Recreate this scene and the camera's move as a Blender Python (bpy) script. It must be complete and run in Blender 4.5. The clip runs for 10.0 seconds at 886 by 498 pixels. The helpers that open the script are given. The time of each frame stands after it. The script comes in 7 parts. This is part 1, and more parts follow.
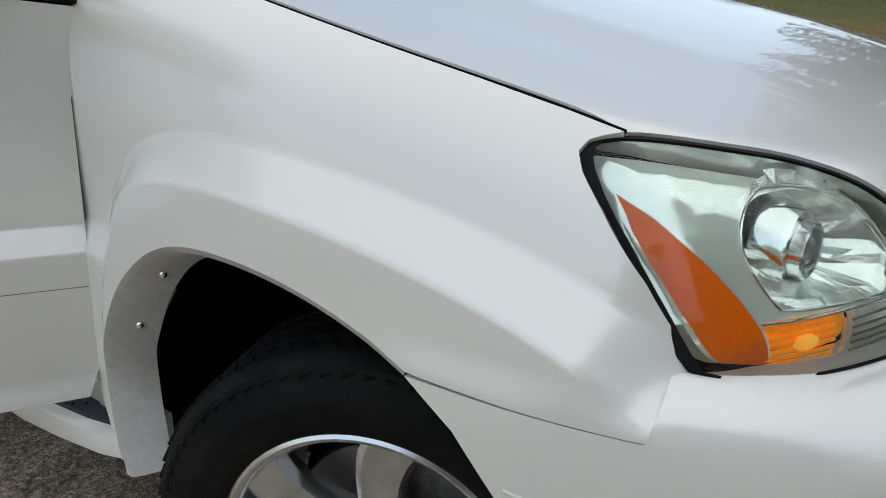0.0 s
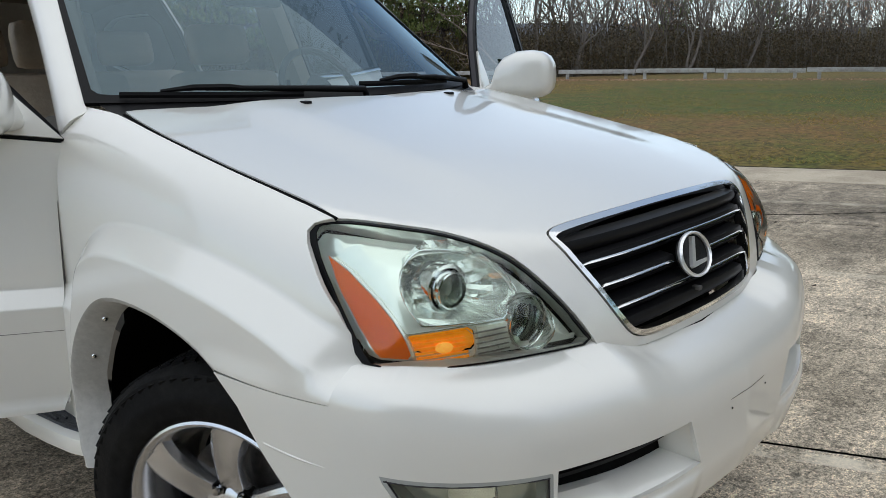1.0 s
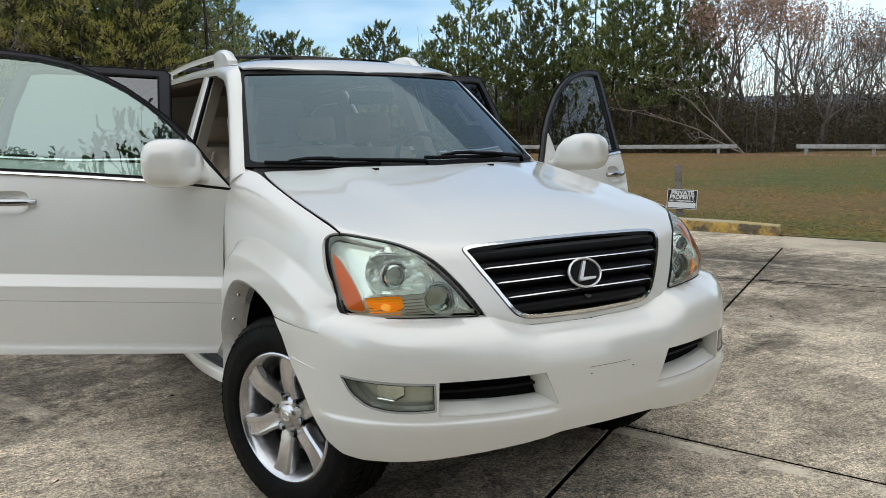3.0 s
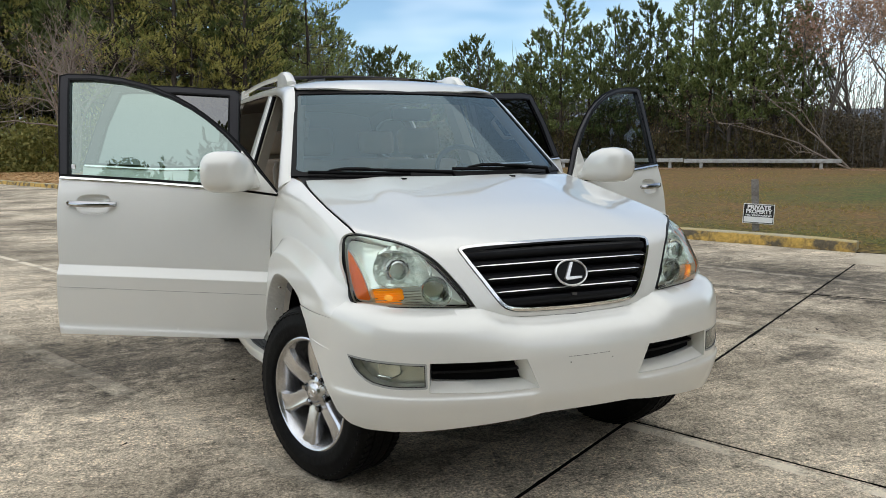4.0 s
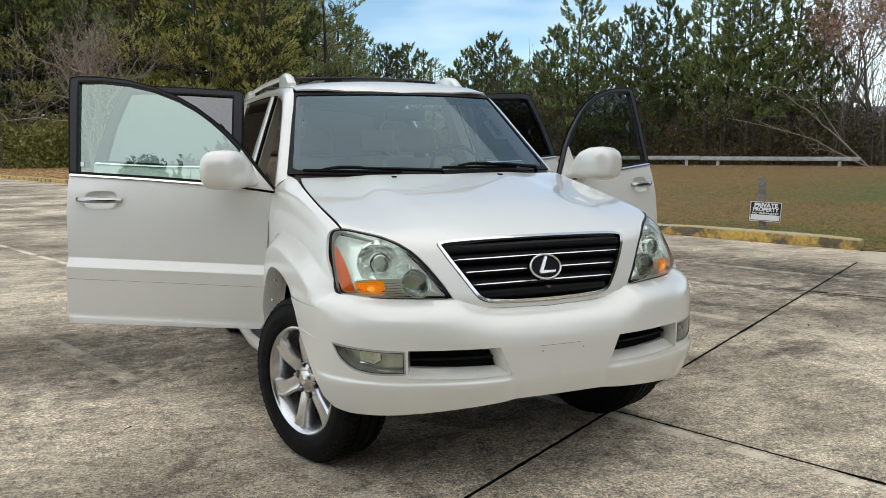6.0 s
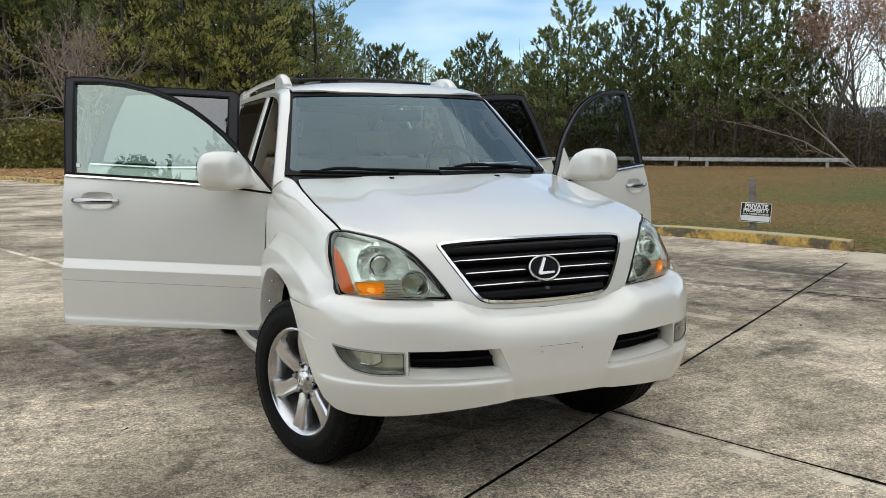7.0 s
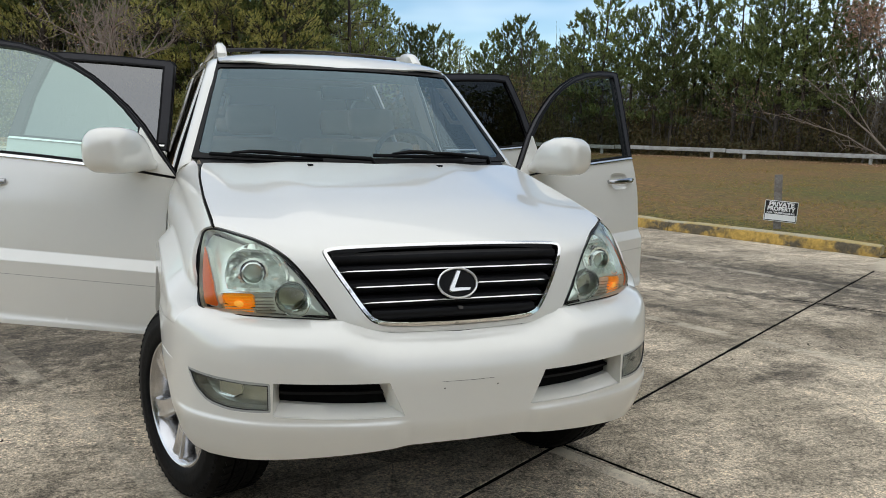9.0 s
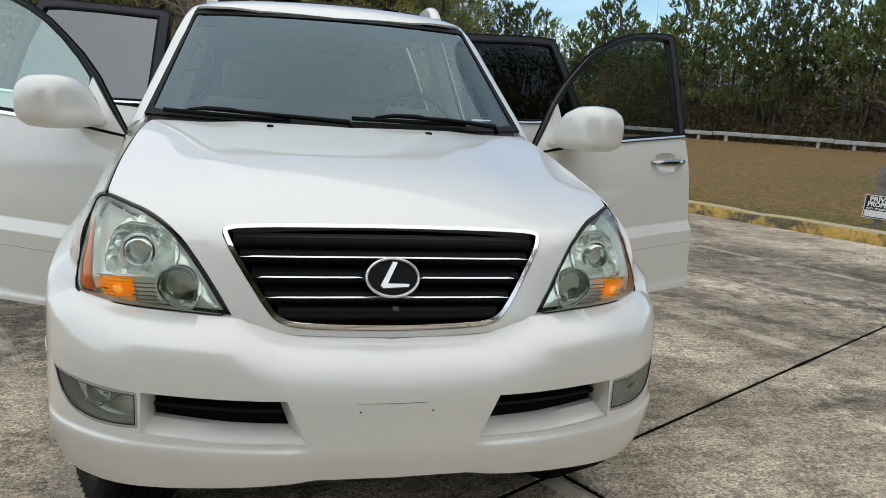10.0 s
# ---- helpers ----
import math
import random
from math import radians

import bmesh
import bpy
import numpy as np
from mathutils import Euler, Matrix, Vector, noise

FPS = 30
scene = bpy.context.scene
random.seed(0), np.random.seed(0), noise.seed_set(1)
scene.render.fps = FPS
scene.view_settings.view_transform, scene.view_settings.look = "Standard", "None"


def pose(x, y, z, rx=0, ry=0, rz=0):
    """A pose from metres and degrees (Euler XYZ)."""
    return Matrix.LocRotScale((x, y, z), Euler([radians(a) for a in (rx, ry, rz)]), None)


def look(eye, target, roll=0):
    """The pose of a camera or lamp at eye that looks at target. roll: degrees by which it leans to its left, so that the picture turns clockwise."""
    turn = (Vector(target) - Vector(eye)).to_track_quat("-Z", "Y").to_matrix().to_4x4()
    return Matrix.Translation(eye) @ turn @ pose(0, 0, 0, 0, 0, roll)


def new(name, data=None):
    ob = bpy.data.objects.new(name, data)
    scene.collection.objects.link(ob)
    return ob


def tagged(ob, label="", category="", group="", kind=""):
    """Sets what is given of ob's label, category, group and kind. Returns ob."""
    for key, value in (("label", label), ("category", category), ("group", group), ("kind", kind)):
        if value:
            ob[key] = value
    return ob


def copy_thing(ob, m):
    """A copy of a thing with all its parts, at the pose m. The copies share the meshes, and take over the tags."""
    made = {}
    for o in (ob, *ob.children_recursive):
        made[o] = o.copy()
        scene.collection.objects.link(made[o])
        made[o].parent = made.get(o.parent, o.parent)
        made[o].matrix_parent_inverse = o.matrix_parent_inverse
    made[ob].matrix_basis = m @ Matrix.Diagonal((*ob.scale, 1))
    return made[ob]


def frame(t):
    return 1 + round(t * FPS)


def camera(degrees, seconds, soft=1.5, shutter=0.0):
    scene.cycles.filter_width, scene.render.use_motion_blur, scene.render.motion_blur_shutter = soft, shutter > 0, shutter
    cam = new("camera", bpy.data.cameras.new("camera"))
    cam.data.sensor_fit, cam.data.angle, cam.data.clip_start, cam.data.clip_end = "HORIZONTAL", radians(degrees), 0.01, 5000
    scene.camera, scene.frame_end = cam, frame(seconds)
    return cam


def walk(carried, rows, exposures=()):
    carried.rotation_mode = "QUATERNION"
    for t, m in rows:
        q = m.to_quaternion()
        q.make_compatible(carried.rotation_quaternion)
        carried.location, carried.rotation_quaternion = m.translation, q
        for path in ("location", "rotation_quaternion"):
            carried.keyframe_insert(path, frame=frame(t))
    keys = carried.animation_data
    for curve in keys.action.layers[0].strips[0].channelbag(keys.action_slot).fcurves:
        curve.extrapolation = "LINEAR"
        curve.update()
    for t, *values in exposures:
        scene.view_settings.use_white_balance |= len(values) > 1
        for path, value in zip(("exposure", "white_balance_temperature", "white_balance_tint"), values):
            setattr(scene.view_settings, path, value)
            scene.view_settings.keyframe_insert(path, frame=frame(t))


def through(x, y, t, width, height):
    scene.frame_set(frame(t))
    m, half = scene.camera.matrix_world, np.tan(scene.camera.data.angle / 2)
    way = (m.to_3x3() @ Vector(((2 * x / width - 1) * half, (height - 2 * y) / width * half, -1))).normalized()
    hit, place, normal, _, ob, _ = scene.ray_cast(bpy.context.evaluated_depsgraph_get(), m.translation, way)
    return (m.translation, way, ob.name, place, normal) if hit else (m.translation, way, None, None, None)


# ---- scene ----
cam = camera(58.2, 10.0, soft=0.6)
PATH = [
    (0, (-1.641, -0.733, 1.308), (-0.137, 0.384, 0.608), 1.1),
    (0.2, (-1.699, -0.913, 1.348), (-0.18, 0.224, 0.716), -0.3),
    (0.4, (-1.734, -1.084, 1.371), (-0.211, 0.078, 0.796), -0.6),
    (0.5, (-1.733, -1.153, 1.38), (-0.215, 0.02, 0.814), -0.3),
    (1, (-1.737, -1.534, 1.414), (-0.315, -0.209, 0.945), -0.9),
    (1.5, (-1.82, -1.899, 1.425), (-0.482, -0.468, 1.024), -1.3),
    (2, (-1.858, -2.241, 1.432), (-0.621, -0.711, 1.072), -1.4),
    (2.5, (-1.807, -2.564, 1.439), (-0.69, -0.937, 1.118), -1.2),
    (3, (-1.822, -2.875, 1.448), (-0.83, -1.163, 1.159), -0.7),
    (3.2, (-1.84, -2.997, 1.447), (-0.895, -1.257, 1.166), -0.5),
    (4.3, (-1.599, -3.477, 1.455), (-0.857, -1.637, 1.204), -0.5),
    (4.5, (-1.566, -3.531, 1.459), (-0.839, -1.684, 1.208), -0.5),
    (5, (-1.571, -3.587, 1.454), (-0.857, -1.736, 1.198), -0.7),
    (5.5, (-1.587, -3.602, 1.458), (-0.863, -1.756, 1.197), -0.6),
    (7, (-1.653, -3.594, 1.467), (-0.89, -1.764, 1.205), -0.3),
    (7.5, (-1.655, -3.593, 1.468), (-0.886, -1.765, 1.21), -0.5),
    (8, (-1.521, -3.522, 1.463), (-0.758, -1.692, 1.202), -0.3),
    (8.5, (-1.235, -3.382, 1.477), (-0.494, -1.544, 1.203), 0.4),
    (9, (-0.965, -3.2, 1.478), (-0.283, -1.345, 1.173), 1.5),
    (9.5, (-0.703, -2.945, 1.462), (-0.112, -1.065, 1.123), 2.7),
    (10, (-0.364, -2.762, 1.42), (0.102, -0.852, 1.056), 3.3),
]
walk(cam, [(t, look(eye, target, roll)) for t, eye, target, roll in PATH],
     [(0.0, 0.13, 6680, 9), (1.0, 0.20, 6680, 9), (2.5, 0.27, 6880, 9), (4.5, 0.36, 7030, 9), (7.5, 0.38, 7060, 9), (10.0, 0.28, 6950, 9)])

# ---- sky and sun: thin high cloud, soft light ----
world = bpy.data.worlds.new("world")
scene.world = world
world.use_nodes = True
wn, wl = world.node_tree.nodes, world.node_tree.links
SUN_UP, SUN_ROUND = radians(42), radians(238)
sky = wn.new("ShaderNodeTexSky")
sky.sky_type, sky.sun_disc, sky.sun_elevation, sky.sun_rotation = "NISHITA", False, SUN_UP, SUN_ROUND
sky.air_density, sky.dust_density, sky.ozone_density = 1.0, 0.5, 2.0
co, mp, cl, ramp, mix = (wn.new(k) for k in ("ShaderNodeTexCoord", "ShaderNodeMapping", "ShaderNodeTexNoise", "ShaderNodeValToRGB", "ShaderNodeMixRGB"))
mp.inputs["Scale"].default_value = (1.0, 1.0, 4.0)
cl.inputs["Scale"].default_value, cl.inputs["Detail"].default_value, cl.inputs["Roughness"].default_value = 1.5, 4, 0.5
ramp.color_ramp.elements[0].position, ramp.color_ramp.elements[1].position = 0.60, 0.92
mix.inputs["Color2"].default_value = (11.6, 12.6, 13.4, 1)
wl.new(co.outputs["Generated"], mp.inputs["Vector"])
wl.new(mp.outputs["Vector"], cl.inputs["Vector"])
sep, high, lift_ = wn.new("ShaderNodeSeparateXYZ"), wn.new("ShaderNodeMapRange"), wn.new("ShaderNodeMath")
wl.new(co.outputs["Generated"], sep.inputs["Vector"])
high.inputs["From Min"].default_value, high.inputs["From Max"].default_value = 0.15, 0.75
high.inputs["To Min"].default_value, high.inputs["To Max"].default_value = 0.0, -0.25
wl.new(sep.outputs["Z"], high.inputs["Value"])
wl.new(cl.outputs["Fac"], lift_.inputs[0])
wl.new(high.outputs["Result"], lift_.inputs[1])
wl.new(lift_.outputs[0], ramp.inputs["Fac"])
veil, most = wn.new("ShaderNodeMapRange"), wn.new("ShaderNodeMath")
most.operation = "MAXIMUM"
veil.inputs["From Min"].default_value, veil.inputs["From Max"].default_value, veil.inputs["To Max"].default_value = 0.20, 0.85, 0.38
wl.new(sep.outputs["Z"], veil.inputs["Value"])
wl.new(ramp.outputs["Color"], most.inputs[0])
wl.new(veil.outputs["Result"], most.inputs[1])
# a bank of white cloud low in the east
east, bank, low, both, over = (wn.new(k) for k in ("ShaderNodeVectorMath", "ShaderNodeMapRange", "ShaderNodeMapRange", "ShaderNodeMath", "ShaderNodeMath"))
east.operation, both.operation, over.operation = "DOT_PRODUCT", "MULTIPLY", "MAXIMUM"
east.inputs[1].default_value = (math.cos(radians(22)), math.sin(radians(22)), 0.0)
wl.new(co.outputs["Generated"], east.inputs[0])
bank.inputs["From Min"].default_value, bank.inputs["From Max"].default_value, bank.inputs["To Max"].default_value = 0.80, 0.95, 0.39
low.inputs["From Min"].default_value, low.inputs["From Max"].default_value, low.inputs["To Min"].default_value, low.inputs["To Max"].default_value = 0.20, 0.75, 1.0, 0.0
wl.new(east.outputs["Value"], bank.inputs["Value"])
wl.new(sep.outputs["Z"], low.inputs["Value"])
wl.new(bank.outputs["Result"], both.inputs[0])
wl.new(low.outputs["Result"], both.inputs[1])
wl.new(most.outputs[0], over.inputs[0])
wl.new(both.outputs[0], over.inputs[1])
wl.new(over.outputs[0], mix.inputs["Fac"])
clear = wn.new("ShaderNodeMixRGB")
clear.blend_type = "MULTIPLY"
clear.inputs["Fac"].default_value, clear.inputs["Color2"].default_value = 1.0, (0.81, 0.955, 1.075, 1)
wl.new(sky.outputs["Color"], clear.inputs["Color1"])
wl.new(clear.outputs["Color"], mix.inputs["Color1"])
wl.new(mix.outputs["Color"], wn["Background"].inputs["Color"])
wn["Background"].inputs["Strength"].default_value = 0.108
sun = new("sun", bpy.data.lights.new("sun", "SUN"))
sun.data.energy, sun.data.angle, sun.data.color = 1.62, radians(180), (1.0, 0.967, 0.91)
sun.matrix_world = look((0, 0, 30), (0 - math.sin(SUN_ROUND) * math.cos(SUN_UP), 0 - math.cos(SUN_ROUND) * math.cos(SUN_UP), 30 - math.sin(SUN_UP)))

# ---- materials ----
def material(name, colour, rough=0.5, metal=0.0, coat=0.0, grain=0.0, scale=30.0, bump=0.0, second=None, patch=2.0, trans=0.0, ior=1.45, coords="Object", spec=0.5, lo=0.42, hi=0.58):
    """A surface with a base colour, a broad patch colour, a fine grain and relief."""
    m = bpy.data.materials.new(name)
    m.use_nodes = True
    n, l = m.node_tree.nodes, m.node_tree.links
    b = n["Principled BSDF"]
    b.inputs["Base Color"].default_value = (*colour, 1)
    b.inputs["Roughness"].default_value, b.inputs["Metallic"].default_value = rough, metal
    b.inputs["Coat Weight"].default_value, b.inputs["Coat Roughness"].default_value = coat, 0.03
    b.inputs["Transmission Weight"].default_value, b.inputs["IOR"].default_value = trans, ior
    b.inputs["Specular IOR Level"].default_value = spec
    if grain or bump or second:
        tc = n.new("ShaderNodeTexCoord")
        fine = n.new("ShaderNodeTexNoise")
        fine.inputs["Scale"].default_value, fine.inputs["Detail"].default_value, fine.inputs["Roughness"].default_value = scale, 6, 0.65
        l.new(tc.outputs[coords], fine.inputs["Vector"])
        col = None
        if second:
            big, cr, mx = n.new("ShaderNodeTexNoise"), n.new("ShaderNodeValToRGB"), n.new("ShaderNodeMixRGB")
            big.inputs["Scale"].default_value, big.inputs["Detail"].default_value, big.inputs["Roughness"].default_value = patch, 7, 0.6
            l.new(tc.outputs[coords], big.inputs["Vector"])
            cr.color_ramp.elements[0].position, cr.color_ramp.elements[1].position = lo, hi
            l.new(big.outputs["Fac"], cr.inputs["Fac"])
            l.new(cr.outputs["Color"], mx.inputs["Fac"])
            mx.inputs["Color1"].default_value, mx.inputs["Color2"].default_value = (*colour, 1), (*second, 1)
            col = mx.outputs["Color"]
        if grain:
            hs = n.new("ShaderNodeHueSaturation")
            mr = n.new("ShaderNodeMapRange")
            mr.inputs["To Min"].default_value, mr.inputs["To Max"].default_value = 1 - grain, 1 + grain
            mr.inputs["From Min"].default_value, mr.inputs["From Max"].default_value = 0.3, 0.7
            l.new(fine.outputs["Fac"], mr.inputs["Value"])
            l.new(mr.outputs["Result"], hs.inputs["Value"])
            if col:
                l.new(col, hs.inputs["Color"])
            else:
                hs.inputs["Color"].default_value = (*colour, 1)
            col = hs.outputs["Color"]
        if col:
            l.new(col, b.inputs["Base Color"])
        if bump:
            bp = n.new("ShaderNodeBump")
            bp.inputs["Strength"].default_value, bp.inputs["Distance"].default_value = bump, 0.01
            l.new(fine.outputs["Fac"], bp.inputs["Height"])
            l.new(bp.outputs["Normal"], b.inputs["Normal"])
    return m


def leafy(name, a, b, rough=0.6, through=0.25):
    """Foliage: colour differs leaf by leaf and tree by tree, some light comes through."""
    m = bpy.data.materials.new(name)
    m.use_nodes = True
    n, l = m.node_tree.nodes, m.node_tree.links
    g, oi, cr, hs, ad = (n.new(k) for k in ("ShaderNodeNewGeometry", "ShaderNodeObjectInfo", "ShaderNodeMixRGB", "ShaderNodeHueSaturation", "ShaderNodeMapRange"))
    cr.inputs["Color1"].default_value, cr.inputs["Color2"].default_value = (*a, 1), (*b, 1)
    l.new(g.outputs["Random Per Island"], cr.inputs["Fac"])
    ad.inputs["To Min"].default_value, ad.inputs["To Max"].default_value = 0.65, 1.35
    l.new(oi.outputs["Random"], ad.inputs["Value"])
    l.new(ad.outputs["Result"], hs.inputs["Value"])
    l.new(cr.outputs["Color"], hs.inputs["Color"])
    p = n["Principled BSDF"]
    p.inputs["Roughness"].default_value = rough
    l.new(hs.outputs["Color"], p.inputs["Base Color"])
    t, ms = n.new("ShaderNodeBsdfTranslucent"), n.new("ShaderNodeMixShader")
    l.new(hs.outputs["Color"], t.inputs["Color"])
    ms.inputs["Fac"].default_value = through
    l.new(p.outputs["BSDF"], ms.inputs[1])
    l.new(t.outputs["BSDF"], ms.inputs[2])
    l.new(ms.outputs["Shader"], n["Material Output"].inputs["Surface"])
    return m


def pane_material(name, tint, rough=0.0, clear=0.9, ior=1.5, shine=(1, 1, 1)):
    """Thin glass: it lets light straight through, tinted, and mirrors by Fresnel."""
    m = bpy.data.materials.new(name)
    m.use_nodes = True
    n, l = m.node_tree.nodes, m.node_tree.links
    tr, gl, fr, ms = (n.new(k) for k in ("ShaderNodeBsdfTransparent", "ShaderNodeBsdfGlossy", "ShaderNodeFresnel", "ShaderNodeMixShader"))
    tr.inputs["Color"].default_value = (*[c * clear for c in tint], 1)
    gl.inputs["Roughness"].default_value, gl.inputs["Color"].default_value = rough, (*shine, 1)
    fr.inputs["IOR"].default_value = ior
    l.new(fr.outputs["Fac"], ms.inputs["Fac"])
    l.new(tr.outputs["BSDF"], ms.inputs[1])
    l.new(gl.outputs["BSDF"], ms.inputs[2])
    l.new(ms.outputs["Shader"], n["Material Output"].inputs["Surface"])
    return m


WHITE = material("pearl_white_paint", (0.755, 0.745, 0.695), rough=0.28, metal=0.10, coat=1.0, grain=0.012, scale=900, second=(0.735, 0.725, 0.675), patch=1.2)
WHITE.node_tree.nodes["Principled BSDF"].inputs["Coat IOR"].default_value = 1.55
WHITE.node_tree.nodes["Principled BSDF"].inputs["Coat Roughness"].default_value = 0.02
BLACK = material("black_trim", (0.006, 0.006, 0.0065), rough=0.45, spec=0.15, bump=0.08, scale=400, grain=0.2)
BLACKOUT = material("satin_black_paint", (0.027, 0.0255, 0.029), rough=0.4, spec=0.3, grain=0.1, scale=200)
# near-black colour that puts the shade of hollows and gaps into their surfaces
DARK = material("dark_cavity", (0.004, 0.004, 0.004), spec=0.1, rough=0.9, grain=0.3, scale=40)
CHROME = material("chrome", (0.80, 0.80, 0.79), rough=0.06, metal=1.0, grain=0.03, scale=60)
SATIN_CHROME = material("satin_chrome", (0.86, 0.86, 0.85), rough=0.30, metal=0.7, grain=0.04, scale=80)
DARK_CHROME = material("dark_chrome", (0.42, 0.42, 0.42), rough=0.12, metal=1.0, grain=0.03, scale=60)
SILVER = material("silver_wheel_paint", (0.60, 0.60, 0.61), rough=0.24, metal=0.92, coat=0.3, grain=0.06, scale=25)
STEEL = material("worn_steel", (0.22, 0.21, 0.2), rough=0.5, metal=0.8, grain=0.3, scale=40, bump=0.2)
RUBBER = material("tyre_rubber", (0.0045, 0.0045, 0.005), spec=0.12, rough=0.62, grain=0.35, scale=45, bump=0.15, second=(0.008, 0.0078, 0.0075), patch=7)
GREY_SLAT = material("dark_grey_slat", (0.007, 0.007, 0.008), spec=0.15, rough=0.45, grain=0.12, scale=80)
LEATHER = material("tan_leather", (0.42, 0.35, 0.27), rough=0.5, grain=0.08, scale=60, bump=0.25, second=(0.36, 0.30, 0.235), patch=3)
# greyer white for the arch flange: its shadowed inner face is put into the colour
SHADED_WHITE = material("shaded_white_flange", (0.46, 0.45, 0.42), rough=0.5, grain=0.1, scale=60, second=(0.38, 0.37, 0.34), patch=6)
TRIM_TAN = material("tan_trim", (0.33, 0.29, 0.235), rough=0.7, grain=0.06, scale=120, bump=0.1)
DASH = material("grey_dashboard", (0.09, 0.085, 0.08), rough=0.6, grain=0.1, scale=150, bump=0.1)
REFLECTOR = material("headlamp_reflector", (0.85, 0.86, 0.86), rough=0.12, metal=1.0, grain=0.05, scale=30, bump=0.03)
HOUSING = material("headlamp_bezel", (0.90, 0.94, 0.89), rough=0.15, metal=0.5, grain=0.05, scale=20)
AMBER = material("amber_lens", (0.88, 0.165, 0.004), rough=0.3, spec=0.3, grain=0.10, scale=260, bump=0.08)
AMBER_PALE = material("amber_turn_facets", (1.0, 0.60, 0.16), rough=0.2, spec=0.4, grain=0.15, scale=80, bump=0.15)
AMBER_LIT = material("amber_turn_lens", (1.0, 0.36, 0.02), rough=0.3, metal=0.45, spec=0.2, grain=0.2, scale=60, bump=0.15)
# the parking lights are on
for m_, e_ in ((AMBER_LIT, 0.20), (AMBER_PALE, 0.45)):
    m_.node_tree.nodes["Principled BSDF"].inputs["Emission Color"].default_value = (1.0, 0.34, 0.02, 1)
    m_.node_tree.nodes["Principled BSDF"].inputs["Emission Strength"].default_value = e_
LAMP_GLASS = pane_material("lamp_cover", (0.93, 0.98, 0.93), rough=0.03, clear=0.97, ior=1.42)
WIND_GLASS = pane_material("windscreen_glass", (0.60, 0.66, 0.67), clear=0.88, ior=2.0, shine=(0.63, 0.85, 0.96))
SHADE_BAND = pane_material("blue_shade_band", (0.32, 0.56, 0.72), clear=0.75, ior=1.2)
SIDE_GLASS = pane_material("side_glass", (0.62, 0.86, 0.76), clear=0.90, ior=2.6, shine=(0.86, 1.0, 0.91))
TINT_GLASS = pane_material("privacy_glass", (0.06, 0.065, 0.065), clear=0.9, ior=2.2)
DARK_GLASS = pane_material("dark_privacy_glass", (0.05, 0.055, 0.055), clear=0.9, ior=1.35)
FACETS = material("faceted_lamp_bowl", (0.86, 0.91, 0.86), rough=0.09, metal=0.75, grain=0.1, scale=24, bump=0.35)
FOG_FRAME = material("grey_fog_lamp_frame", (0.36, 0.37, 0.35), rough=0.4, spec=0.3, grain=0.06, scale=60)
FOG_BOWL = material("grey_lamp_bowl", (0.70, 0.70, 0.67), rough=0.2, metal=0.6, grain=0.08, scale=25)
TREAD_MAT = material("blue_black_step_tread", (0.016, 0.02, 0.03), rough=0.5, grain=0.2, scale=90, bump=0.3)
PRIVATE_MAT = material("white_sign_paint", (0.88, 0.88, 0.87), rough=0.4, grain=0.05, scale=60)
SIGN_BLACK = material("black_sign_paint", (0.02, 0.02, 0.02), rough=0.4, grain=0.1, scale=60)
POST_WOOD = material("weathered_grey_wood", (0.22, 0.20, 0.18), rough=0.9, grain=0.35, scale=35, bump=0.5, second=(0.14, 0.12, 0.105), patch=6)
RAIL_PAINT = material("flaking_white_rail_paint", (0.40, 0.40, 0.385), rough=0.8, grain=0.2, scale=30, bump=0.3, second=(0.30, 0.29, 0.27), patch=3)
BARK = material("pine_bark", (0.075, 0.056, 0.043), rough=0.95, grain=0.5, scale=14, bump=0.8, second=(0.05, 0.042, 0.036), patch=2)
GREY_BARK = material("grey_bark", (0.12, 0.105, 0.09), rough=0.95, grain=0.35, scale=18, bump=0.6, second=(0.16, 0.142, 0.125), patch=2)
PALE_TWIG = material("pale_twigs", (0.25, 0.20, 0.165), rough=0.95, grain=0.3, scale=18, bump=0.4)
PINE = leafy("pine_needles", (0.075, 0.11, 0.034), (0.22, 0.25, 0.085), through=0.35)
PINE_DULL = leafy("olive_needles", (0.24, 0.25, 0.072), (0.50, 0.44, 0.135), through=0.33)
PINE_SOFT = leafy("light_green_needles", (0.20, 0.26, 0.075), (0.44, 0.46, 0.155), through=0.5)
THICKET = leafy("brown_thicket_leaves", (0.040, 0.035, 0.018), (0.115, 0.082, 0.044), through=0.25)
HEDGE = leafy("olive_bush_leaves", (0.15, 0.165, 0.045), (0.36, 0.31, 0.095), through=0.35)
RUSSET = leafy("russet_leaves", (0.27, 0.15, 0.095), (0.50, 0.33, 0.23), through=0.4)
BRUSH = leafy("autumn_brush_leaves", (0.08, 0.082, 0.026), (0.20, 0.14, 0.06), through=0.4)
GRASS = leafy("grass_blades", (0.17, 0.19, 0.035), (0.40, 0.24, 0.09), through=0.5)


